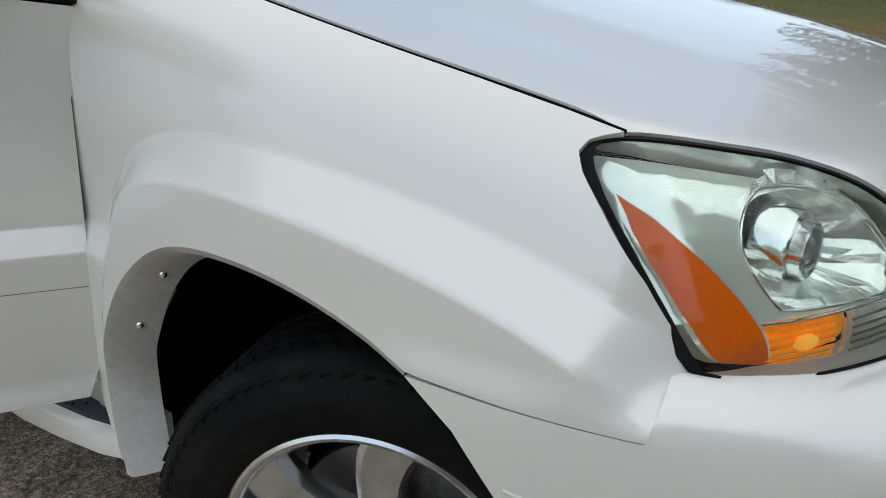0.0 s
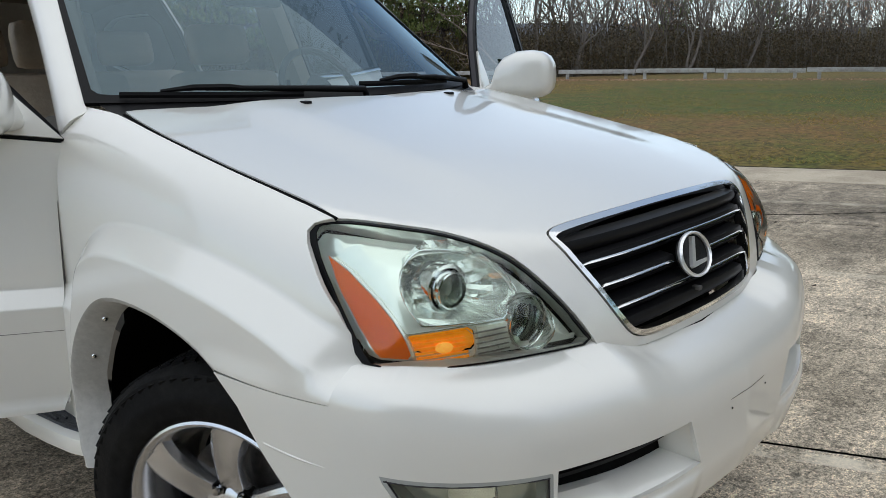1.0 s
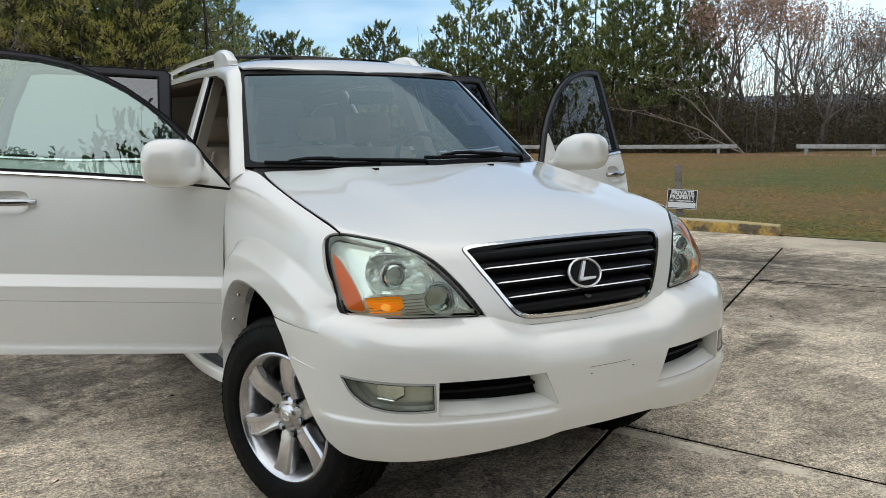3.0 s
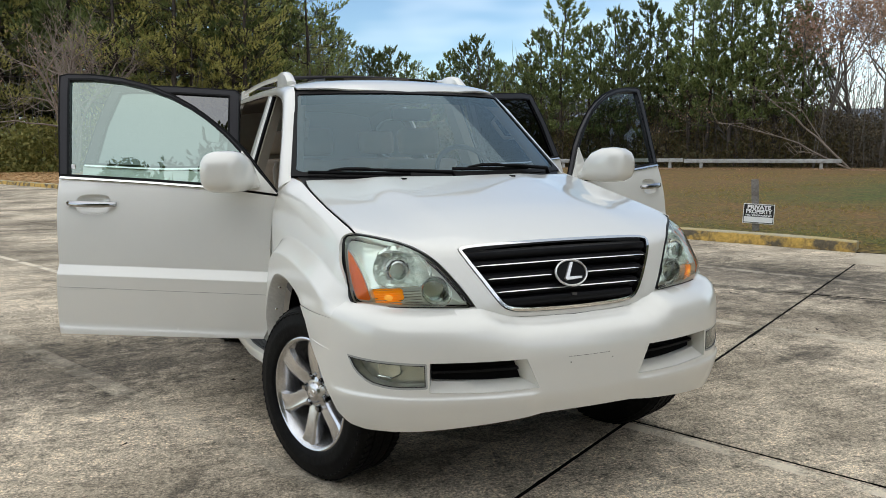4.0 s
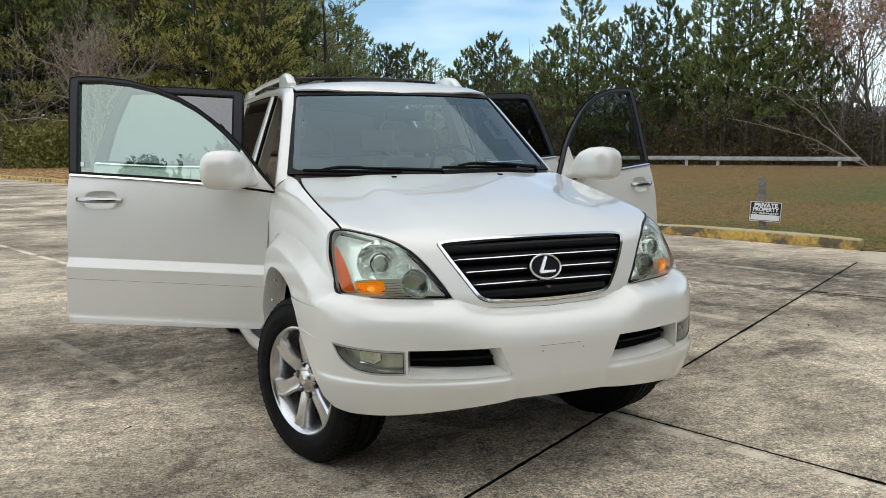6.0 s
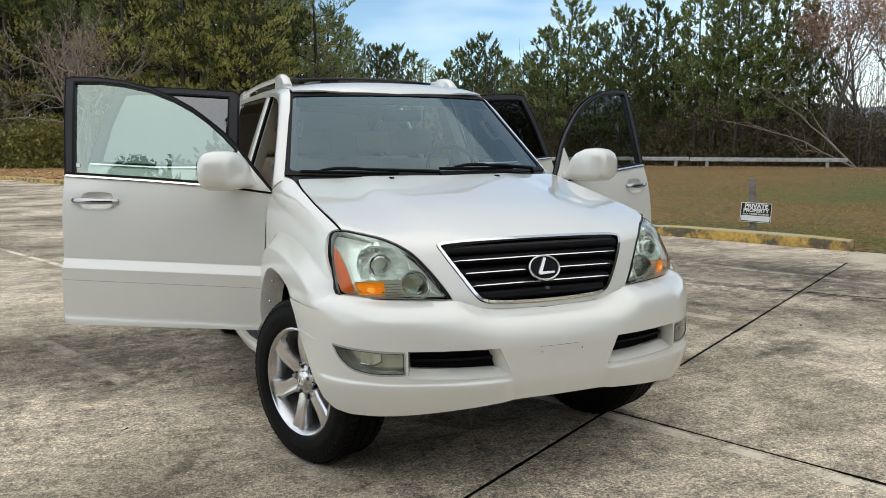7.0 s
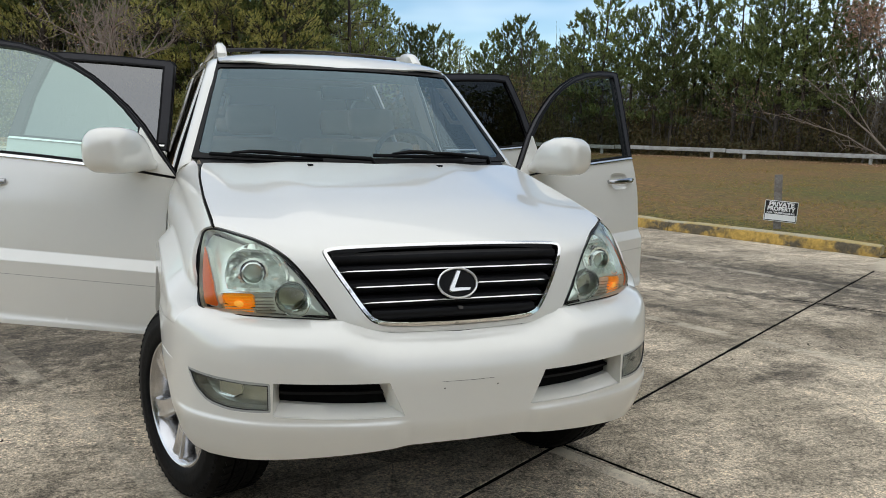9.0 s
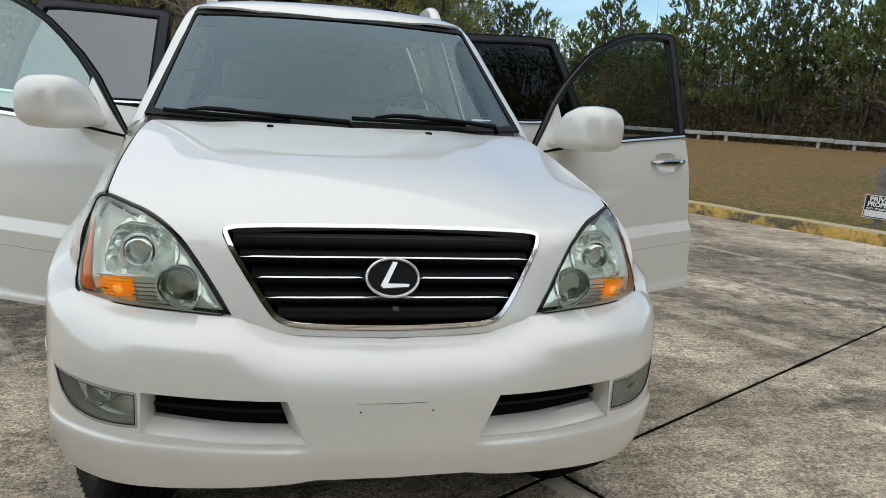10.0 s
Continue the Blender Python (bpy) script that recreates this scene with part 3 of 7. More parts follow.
def hood_z(x, y):
    ax = np.abs(x)
    bulge = 0.010 * (1 - step(0.37, 0.56, ax)) * step(-0.62, -0.2, y)
    return np.polyval(HOOD_FIT, y) - 0.011 - 0.036 * (ax / 0.77) ** 2.2 + bulge


def nose(x, a):
    """Point of the nose: rays in the plane of that x from (0.62, 0.78), a radians up from straight ahead."""
    x, a = np.broadcast_arrays(np.asarray(x, float), np.asarray(a, float))
    c, s = np.cos(a), np.sin(a)

    def root(f):
        lo, hi = np.zeros_like(x), np.full_like(x, 2.2)
        for _ in range(40):
            mid = 0.5 * (lo + hi)
            out = f(mid)
            hi, lo = np.where(out, mid, hi), np.where(out, lo, mid)
        return lo
    r1 = root(lambda r: 0.62 - r * c < nose_y(x, 0.78 + r * s))
    r2 = root(lambda r: 0.78 + r * s > hood_z(x, 0.62 - r * c))
    k = 0.035
    h = np.clip(0.5 + 0.5 * (r2 - r1) / k, 0, 1)
    r = r2 * (1 - h) + r1 * h - k * h * (1 - h)
    return np.stack([x, 0.62 - r * c, 0.78 + r * s], -1)


PLAN = [(0.0, 0.0, -0.885), (0.30, 0.30, -0.868), (0.66, 0.64, -0.777), (0.85, 0.79, -0.672), (0.99, 0.875, -0.56),
        (1.14, 0.925, -0.42), (1.26, 0.948, -0.30), (1.40, 0.957, -0.16)]
RIM = [(0.0, 0.793), (0.25, 0.80), (0.33, 0.815), (0.43, 0.843), (0.6, 0.848), (0.8, 0.853), (0.95, 0.864), (1.1, 0.866), (1.4, 0.87)]
TUCK = [(0.0, 0.130), (0.012, 0.085), (0.03, 0.048), (0.06, 0.018), (0.10, 0.004), (0.14, 0.0), (0.25, 0.0)]
UNDER = [(0.25, 0.15), (0.34, 0.075), (0.40, 0.038), (0.46, 0.016), (0.54, 0.0), (0.7, 0.0)]


def bumper(u, z):
    """u: length along the bumper from its middle (signed), z: height."""
    au = np.abs(u)
    px, py = curve([(p[0], p[1]) for p in PLAN], au), curve([(p[0], p[2]) for p in PLAN], au)
    e = 0.01
    dx = curve([(p[0], p[1]) for p in PLAN], au + e) - curve([(p[0], p[1]) for p in PLAN], np.maximum(au - e, 0))
    dy = curve([(p[0], p[2]) for p in PLAN], au + e) - curve([(p[0], p[2]) for p in PLAN], np.maximum(au - e, 0))
    dy = dy * step(0.0, 0.14, au)
    n = np.hypot(dx, dy)
    t = curve(TUCK, np.clip(curve(RIM, au) - z, -0.003, 0.24)) * (1 - 0.80 * step(0.72, 1.12, au) * (0.6 + 0.4 * step(0.0, 0.05, curve(RIM, au) - z))) + curve(UNDER, z) * (1 - 0.4 * step(0.85, 1.2, au))
    t = t - 0.009 * step(0.548, 0.530, z) * step(0.20, 0.27, au) * (1 - step(1.0, 1.12, au))
    return np.stack([np.sign(u) * (px - t * dy / n), py + t * dx / n, z + 0 * u], -1)


SEAM = [(-0.40, 0.772), (-0.368, 0.772), (0.0, 0.782), (0.3, 0.778), (0.46, 0.765), (0.515, 0.756), (0.58, 0.776), (0.65, 0.796), (0.74, 0.80)]
FLARE = [(-0.62, 0.80), (-0.52, 0.875), (-0.454, 0.912), (-0.363, 0.955), (-0.207, 0.996), (0.0, 1.026), (0.205, 1.041), (0.36, 1.034), (0.45, 1.0), (0.51, 0.948), (0.545, 0.87), (0.575, 0.78), (0.60, 0.68), (0.615, 0.54), (0.60, 0.40), (0.57, 0.30)]


def flare_line():
    """The upper edge of the flared arch, smooth, and lines beside its two bends."""
    p = np.array(FLARE)
    for _ in range(3):
        a, b = p[:-1], p[1:]
        p = np.concatenate([p[:1], np.stack([0.75 * a + 0.25 * b, 0.25 * a + 0.75 * b], 1).reshape(-1, 2), p[-1:]])
    t = np.gradient(p, axis=0)
    n = np.stack([t[:, 1], -t[:, 0]], 1) / np.linalg.norm(t, axis=1, keepdims=True)
    return [p + d * n for d in (0.0, -0.007, 0.007, 0.059, 0.073)]


FLARE_OUT, *FLARE_FOLDS = flare_line()


def flare_depth(y, z):
    """How far a point lies inside the flared arch's upper edge (negative outside)."""
    y, z = np.broadcast_arrays(np.asarray(y, float), np.asarray(z, float))
    a, b = FLARE_OUT[:-1], FLARE_OUT[1:]
    q = np.stack([y.ravel(), z.ravel()], 1)[:, None]
    ab = b - a
    u = np.clip(((q - a) * ab).sum(2) / (ab * ab).sum(1), 0, 1)
    w = q - a - u[..., None] * ab
    d2 = (w * w).sum(2)
    k = d2.argmin(1)
    i = np.arange(len(k))
    side = ab[k, 1] * w[i, k, 0] - ab[k, 0] * w[i, k, 1]
    return (np.sign(side) * np.sqrt(d2[i, k])).reshape(y.shape)


def fender_x(y, z):
    """Half width of the front wing."""
    y, z = np.asarray(y, float), np.asarray(z, float)
    xs = curve([(-0.40, 0.772), (0.0, 0.782), (0.3, 0.778), (0.46, 0.772), (0.60, 0.776), (0.75, 0.782)], y)
    zs = hood_z(xs, y)
    full = curve([(-0.60, 0.832), (-0.48, 0.864), (-0.34, 0.881), (-0.1, 0.893), (0.3, 0.902), (0.7, 0.912)], y)
    low = np.clip((1.0 - z) / 0.6, 0, 1)
    h = np.maximum(zs - z, 0)
    base = xs + (full - xs) * (1 - np.exp(-h / 0.085)) + 0.008 * low
    d = flare_depth(y, z)
    fade = step(-0.56, -0.38, y)
    ledge = 0.054 * np.clip(d / 0.066, 0, 1) * fade
    rear = step(0.40, 0.57, y)
    band = 0.030 * np.clip((0.832 - z) / 0.05, 0, 1)
    corner = 0.13 * np.clip((-0.36 - y) / 0.2, 0, 1) ** 2.2 * (1 - 0.80 * step(0.875, 0.82, z))
    x = base + np.maximum(ledge, band * rear) - corner
    w = step(0.85, 0.808, z) * step(-0.08, -0.2, y)
    return x * (1 - w) + (curve([(p[2], p[1]) for p in PLAN[1:]], y) - 0.003) * w


def fender(y, z, side):
    return np.stack([side * fender_x(y, z), y + 0 * z, z + 0 * y], -1)
# ---- end of car surfaces ----

# ---- the car: front shell ----
def angle_at(x, y=None, z=None):
    """The nose angle whose point has that y (or z)."""
    a = np.linspace(0.0, 1.5, 1501)
    p = nose(np.full_like(a, abs(x)), a)
    return float(np.interp(y, p[:, 1], a)) if y is not None else float(np.interp(z, p[:, 2], a))


HEADLAMP = [(0.811, 0.312), (0.824, 0.256), (0.834, 0.171), (0.837, 0.105), (0.831, 0.072), (0.781, 0.063), (0.666, 0.059), (0.541, 0.055), (0.415, 0.050),
            (0.449, 0.089), (0.486, 0.133), (0.541, 0.193), (0.593, 0.234), (0.645, 0.266), (0.70, 0.291), (0.767, 0.327), (0.794, 0.331)]
HEADLAMP = [tuple(p) for p in rounded(HEADLAMP, 1)]
GRILLE = [(-0.448, 0.222), (-0.40, 0.2335), (0.0, 0.2365), (0.40, 0.2335), (0.448, 0.222), (0.418, 0.172), (0.345, 0.083), (0.305, 0.043), (0.25, 0.029),
          (0.0, 0.024), (-0.25, 0.029), (-0.305, 0.043), (-0.345, 0.083), (-0.418, 0.172)]
GRILLE = [tuple(p) for p in rounded(GRILLE, 3)]


def shrink(poly, d):
    """The outline moved inwards by d."""
    p = np.array(poly, float)
    a, b = np.roll(p, 1, 0), np.roll(p, -1, 0)
    area = np.sum(p[:, 0] * b[:, 1] - b[:, 0] * p[:, 1])
    t1, t2 = p - a, b - p
    n1, n2 = np.stack([-t1[:, 1], t1[:, 0]], 1), np.stack([-t2[:, 1], t2[:, 0]], 1)
    n1 /= np.linalg.norm(n1, axis=1, keepdims=True)
    n2 /= np.linalg.norm(n2, axis=1, keepdims=True)
    n = n1 + n2
    n /= np.maximum(0.5, (n * n1).sum(1, keepdims=True))
    return p + n * d * (1 if area > 0 else -1)


NS = (1.0, 1.25)


def shrink_n(poly, d):
    return shrink(np.array(poly) * NS, d) / NS


car = thing("suv", "pearl white mid-size SUV with all four doors standing open on concrete", "car")

# hood with its grille surround
lamp = [tuple(p) for p in shrink_n(HEADLAMP, -0.006)]
right = [(0.0, angle_at(0, y=0.342)), (0.3, angle_at(0.3, y=0.382)), (0.55, angle_at(0.55, y=0.447)), (0.66, angle_at(0.66, y=0.493)), (0.72, angle_at(0.72, y=0.520)), (0.748, angle_at(0.748, y=0.522))]
for y in (0.46, 0.4, 0.3, 0.15, 0.0, -0.15, -0.28, -0.352):
    x = float(curve(SEAM, y)) - 0.006
    right.append((x, angle_at(x, y=y)))
right += [lamp[i] for i in range(30, 16, -1)] + [(0.409, 0.047), (0.36, 0.033), (0.311, 0.023), (0.25, 0.016), (0.0, 0.010)]
hood_outline = right + [(-x, a) for x, a in right[-2:0:-1]]
panel("hood", nose, hood_outline, WHITE, car, holes=[shrink_n(GRILLE, -0.001)], gap=0.022, edge=0.014, flip=1, scale=NS, label="white hood with a low raised middle")
# added dark sheet under the hood, standing in for the shade in its gaps
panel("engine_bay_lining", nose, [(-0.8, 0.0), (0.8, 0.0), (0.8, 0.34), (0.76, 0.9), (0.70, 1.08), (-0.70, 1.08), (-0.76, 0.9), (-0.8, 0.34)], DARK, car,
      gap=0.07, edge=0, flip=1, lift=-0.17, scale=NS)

for s in (-1, 1):
    part("hood_seam", tube([(s * (float(curve(SEAM, y)) - 0.0035), y, float(hood_z(curve(SEAM, y), y)) - 0.0064) for y in np.linspace(-0.35, 0.52, 24)], 0.0040, 6), DARK, car)

# front wings
ARCH = [(0.50, 0.352), (0.535, 0.405), (0.559, 0.50), (0.559, 0.568), (0.52, 0.677), (0.475, 0.752), (0.422, 0.806), (0.36, 0.850), (0.284, 0.874), (0.177, 0.879), (0.059, 0.870), (-0.047, 0.848), (-0.164, 0.807)]
ARCH = softened(ARCH)
wing = [(y, float(hood_z(curve(SEAM, y), y)) - 0.003) for y in (-0.352, -0.28, -0.15, 0.0, 0.15, 0.3, 0.4, 0.46, 0.512, 0.55, 0.60, 0.65, 0.69)]
wing += [(0.705, 1.28), (0.712, 1.25), (0.655, 1.20), (0.640, 1.05), (0.632, 0.80), (0.635, 0.70), (0.622, 0.54), (0.585, 0.40), (0.55, 0.352)] + ARCH
wing += [(-0.30, 0.8065), (-0.471, 0.8045), (-0.478, 0.84), (-0.487, 0.866), (-0.425, 0.962), (-0.360, 1.036), (-0.325, 1.072), (-0.312, 1.092), (-0.318, 1.104), (-0.333, 1.110)]
for s in (-1, 1):
    w = panel("front_wing", lambda y, z: fender(y, z, s), wing, WHITE, car, gap=0.02, edge=0.014, flip=s, creases=FLARE_FOLDS)
    lip = [np.array([s * float(fender_x(y, z)), y, z]) for y, z in dense(ARCH, 0.04, closed=False)]
    cen = np.array([s * 0.9, 0.05, 0.45])
    rings = []
    for p in lip:
        back = np.clip((p[1] - 0.15) / 0.35, 0, 1)
        d = cen - p
        d[0] = 0
        d /= np.linalg.norm(d)
        q1, q2 = p - np.array([s * 0.006, 0, 0]) + d * 0.012, p - np.array([s * (0.05 + 0.02 * back), 0, 0]) + d * (0.012 + 0.05 * back)
        rings.append([p, q1, q2])
    part("arch_flange", loft(rings, closed=False), SHADED_WHITE, w, "white arch flange, its shade put into a greyer colour", smooth=40)
    for y, z in ((0.422, 0.806), (0.520, 0.677)):
        k_ = int(np.argmin([abs(q[0][1] - y) + abs(q[0][2] - z) for q in rings]))
        y, z = (rings[k_][1][1:] * 0.45 + rings[k_][2][1:] * 0.55)
        bx = abs(rings[k_][1][0] * 0.45 + rings[k_][2][0] * 0.55)
        bm = bmesh.new()
        bmesh.ops.create_uvsphere(bm, u_segments=10, v_segments=6, radius=0.009)
        bmesh.ops.transform(bm, matrix=Matrix.Translation((s * bx, y, z)) @ Matrix.Diagonal((0.9, 0.9, 0.9, 1)), verts=bm.verts)
        part("bolt", bm, CHROME, w, smooth=60)
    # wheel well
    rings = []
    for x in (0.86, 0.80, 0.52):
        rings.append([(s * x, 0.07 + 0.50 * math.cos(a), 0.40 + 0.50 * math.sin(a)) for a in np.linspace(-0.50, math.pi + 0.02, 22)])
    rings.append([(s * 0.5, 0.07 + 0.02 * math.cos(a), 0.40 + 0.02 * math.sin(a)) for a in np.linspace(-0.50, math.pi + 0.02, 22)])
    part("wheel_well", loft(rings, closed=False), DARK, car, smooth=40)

# front bumper
half = [(0.0, 0.452), (0.2, 0.450), (0.4, 0.432), (0.6, 0.413), (0.8, 0.398), (0.92, 0.394), (1.0, 0.405), (1.07, 0.44), (1.13, 0.52), (1.19, 0.605), (1.25, 0.67), (1.32, 0.75), (1.395, 0.802),
        (1.24, 0.804), (1.088, 0.803), (1.08, 0.83), (1.068, 0.864), (0.95, 0.868), (0.8, 0.858), (0.6, 0.853), (0.44, 0.847), (0.33, 0.815), (0.25, 0.80), (0.0, 0.793)]
outline = half + [(-u, z) for u, z in half[-2:0:-1]]
FOG = [(0.990, 0.684), (0.975, 0.6825), (0.90, 0.677), (0.81, 0.673), (0.67, 0.670), (0.660, 0.6695), (0.657, 0.664), (0.655, 0.583), (0.657, 0.576), (0.667, 0.574), (0.735, 0.570), (0.81, 0.570), (0.890, 0.583), (0.950, 0.622)]
SCOOP = [(0.646, 0.671), (0.46, 0.671), (0.275, 0.670), (0.248, 0.612), (0.222, 0.556), (0.43, 0.555), (0.649, 0.562)]
MOUTH = [(0.640, 0.665), (0.46, 0.660), (0.296, 0.652), (0.281, 0.615), (0.268, 0.581), (0.43, 0.583), (0.640, 0.592)]
bump = panel("front_bumper", bumper, outline, WHITE, car, holes=[q for s in (1, -1) for q in ([(s * u, z) for u, z in rounded(FOG, 1)], [(s * u, z) for u, z in SCOOP])], gap=0.022, edge=0.016, flip=1, label="white front bumper", creases=[[(s * u, z) for u in np.linspace(0.16, 1.05, 40)] for s in (-1, 1) for z in (0.548, 0.539, 0.530)])
panel("bumper_core", bumper, [(-1.0, 0.46), (1.0, 0.46), (1.0, 0.80), (0.4, 0.79), (-0.4, 0.79), (-1.0, 0.80)], DARK, bump, gap=0.08, edge=0, flip=1, lift=-0.13)


def on_bumper(u, z, depth=0.0):
    e = 0.004
    p = bumper(np.array([u, u + e, u]), np.array([z, z, z + e]))
    n = np.cross(p[1] - p[0], p[2] - p[0])
    n /= np.linalg.norm(n)
    return p[0] - n * depth


for s in (-1, 1):
    a = dense(SCOOP, 0.05)
    k = [dense([SCOOP[i], SCOOP[(i + 1) % 7]], 0.05, closed=False) for i in range(7)]
    outer, inner = [], []
    for i in range(7):
        m = len(k[i]) - 1
        for j in range(m):
            f = j / m
            outer.append(on_bumper(s * k[i][j][0], k[i][j][1], 0.010))
            q = np.array(MOUTH[i]) * (1 - f) + np.array(MOUTH[(i + 1) % 7]) * f
            inner.append(on_bumper(s * q[0], q[1], 0.052))
    deep = [p + np.array([0, 0.05, 0]) for p in inner]
    part("air_intake_surround", loft([outer, inner, deep], caps=False), WHITE, bump, smooth=35)
    rings = [[on_bumper(s * u, z, 0.075) for u in np.linspace(0.27, 0.645, 10)] for z in (0.57, 0.67)]
    part("air_intake", loft(rings, closed=False), DARK, bump, "black lower air intake")
    rings = [[on_bumper(s * u, z, d) for z, d in ((0.617, 0.058), (0.627, 0.055), (0.63, 0.075), (0.612, 0.075))] for u in np.linspace(0.275, 0.642, 10)]
    part("intake_vane", loft(rings), BLACK, bump, smooth=40)
    # fog lamp
    fo, FO = rounded(shrink(FOG, 0.003), 1), rounded(FOG, 1)
    fog = panel("fog_lamp", lambda u, z: bumper(s * np.asarray(u), z), fo, LAMP_GLASS, bump, gap=0.03, edge=0, flip=s, lift=-0.003, label="clear fog lamp in a plain grey frame")
    fog.visible_shadow = False
    panel("bezel", lambda u, z: bumper(s * np.asarray(u), z), FO, FOG_FRAME, fog, holes=[shrink(FO, 0.009)], gap=0.03, edge=0.012, flip=s, lift=-0.001)
    part("lens_rim", tube([on_bumper(s * u, z, 0.0015) for u, z in (lambda q: list(q) + [q[0]])(shrink(FO, 0.0095))], 0.0017, 5), BLACKOUT, fog)
    part("wall", loft([[on_bumper(s * u, z, d) for u, z in shrink(FO, e)] for d, e in ((0.004, 0.004), (0.046, 0.012))], caps=False), FOG_BOWL, fog, smooth=40)
    panel("bowl", lambda u, z: bumper(s * np.asarray(u), z), FOG, FOG_BOWL, fog, gap=0.03, edge=0, flip=s, lift=-0.045, label="grey mirrored bowl")
    panel("inner_lens", lambda u, z: bumper(s * np.asarray(u), z), rounded([(0.862, 0.660), (0.765, 0.657), (0.762, 0.624), (0.80, 0.604), (0.862, 0.612)], 1), REFLECTOR, fog, gap=0.02, edge=0.02, flip=s, lift=-0.028, label="small mirrored lens")
    part("lens_edge", tube([on_bumper(s * u, z, 0.024) for u, z in ((0.86, 0.611), (0.80, 0.604), (0.765, 0.622), (0.766, 0.655))], 0.003, 6), CHROME, fog)

# plate seam and two screw holes in the bumper's middle
for u in (-0.093, 0.093):
    bm = revolve([(-0.002, 0.0), (-0.002, 0.0025), (0.001, 0.002), (0.001, 0.0)], 10)
    bmesh.ops.transform(bm, matrix=Matrix.Translation(on_bumper(u, 0.640)) @ pose(0, 0, 0, 0, 0, 90), verts=bm.verts)
    part("screw_hole", bm, BLACK, bump)
for s in (-1, 1):
    part("bumper_fold", tube([on_bumper(s * u, z, 0.0) for u, z in ((1.245, 0.693), (1.20, 0.688), (1.15, 0.683), (1.10, 0.680))], [0.0026, 0.0026, 0.0022, 0.0008], 6), WHITE, bump, smooth=60)
part("plate_seam", tube([on_bumper(u, 0.662, 0.0) for u in np.linspace(-0.10, 0.08, 8)], 0.0006, 5), GREY_SLAT, bump)

# grille
frame_out, frame_in = shrink_n(GRILLE, 0.002), shrink_n(GRILLE, 0.0135)
grille = panel("grille", nose, frame_out, CHROME, car, holes=[frame_in], gap=0.02, edge=0.03, flip=1, lift=0.004, scale=NS, label="dark slatted grille in a chrome frame")
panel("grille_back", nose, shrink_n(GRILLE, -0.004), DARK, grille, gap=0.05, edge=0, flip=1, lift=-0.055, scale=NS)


def on_nose(x, a, depth=0.0):
    e = 0.003
    p = nose(np.array([x, x + e, x]), np.array([a, a, a + e]))
    n = np.cross(p[1] - p[0], p[2] - p[0])
    n /= np.linalg.norm(n)
    return p[0] - n * depth, n


def grille_half(z):
    return float(np.interp(z, [0.815, 0.83, 0.85, 0.90, 0.975, 1.062], [0.24, 0.28, 0.305, 0.347, 0.395, 0.440])) - 0.010


for z, chrome in ((1.028, 0), (0.992, 1), (0.942, 1), (0.892, 1), (0.852, 0)):
    w = grille_half(z)
    for lo, hi in (((-w, w),) if z != 0.942 else ((-w, -0.062), (0.062, w))):
        rings, strip = [], []
        for x in np.linspace(lo, hi, 26):
            y0 = float(nose_y(abs(x), z))
            tz = z + 0.006 * (1 - (x / 0.45) ** 2)
            rings.append([(x, y0 + d, tz + h) for d, h in ((0.012, 0.004), (0.016, 0.013), (0.050, 0.018), (0.050, -0.030), (0.020, -0.018), (0.012, -0.004))])
            e = min(1.0, (hi - x - 0.012) / 0.012, (x - lo - 0.012) / 0.012)
            e = max(e, 0.15)
            strip.append([(x, y0 + 0.0105 + d, tz + h * e) for d, h in ((-0.003, 0.0040), (-0.0055, 0.0008), (-0.003, -0.0036), (0.006, -0.0042), (0.006, 0.0044))])
        bar = part("slat", loft(rings), GREY_SLAT, grille, smooth=50)
        if chrome:
            part("chrome_strip", loft(strip), CHROME, bar, smooth=60)
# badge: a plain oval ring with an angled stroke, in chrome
c, n = on_nose(0.0, angle_at(0, z=0.949), -0.012)
rot = Vector(n).to_track_quat("X", "Z").to_matrix().to_4x4()
bm = bmesh.new()
rows = []
for t in np.linspace(0, 2 * math.pi, 40, endpoint=False):
    rows.append([bm.verts.new((0.007 * math.sin(q), (0.070 + 0.0041 * math.cos(q)) * math.cos(t), (0.051 + 0.0041 * math.cos(q)) * math.sin(t))) for q in np.linspace(0, 2 * math.pi, 8, endpoint=False)])
for i in range(40):
    for j in range(8):
        bm.faces.new((rows[i][j], rows[i][(j + 1) % 8], rows[(i + 1) % 40][(j + 1) % 8], rows[(i + 1) % 40][j]))
bmesh.ops.recalc_face_normals(bm, faces=bm.faces)
bmesh.ops.transform(bm, matrix=Matrix.Translation(c) @ rot, verts=bm.verts)
badge = part("badge", bm, SATIN_CHROME, grille, "oval chrome badge", smooth=60)
bm = revolve([(-0.012, 0.0), (-0.012, 0.069), (-0.004, 0.066), (-0.003, 0.0)], 32)
bmesh.ops.transform(bm, matrix=Matrix.Translation(c) @ rot @ Matrix.Diagonal((1, 1, 0.73, 1)), verts=bm.verts)
part("badge_disc", bm, BLACK, badge, smooth=40)
bm = bmesh.new()
box(bm, (-0.008, -0.010, -0.005), (0.008, 0.010, 0.005), 0.002, Matrix.Translation(on_nose(0.01, angle_at(0, z=0.872), 0.008)[0]))
part("front_camera", bm, DASH, grille, "small parking camera", smooth=40)
bm = bmesh.new()
stroke = [(0.001, 0.044), (-0.030, -0.014), (-0.034, -0.023), (-0.027, -0.030), (0.043, -0.026), (0.046, -0.018), (-0.015, -0.017), (0.014, 0.042)]
lo_v, hi_v = [bm.verts.new((-0.004, y, z)) for y, z in stroke], [bm.verts.new((0.005, y * 0.96, z * 0.96)) for y, z in stroke]
bm.faces.new(hi_v)
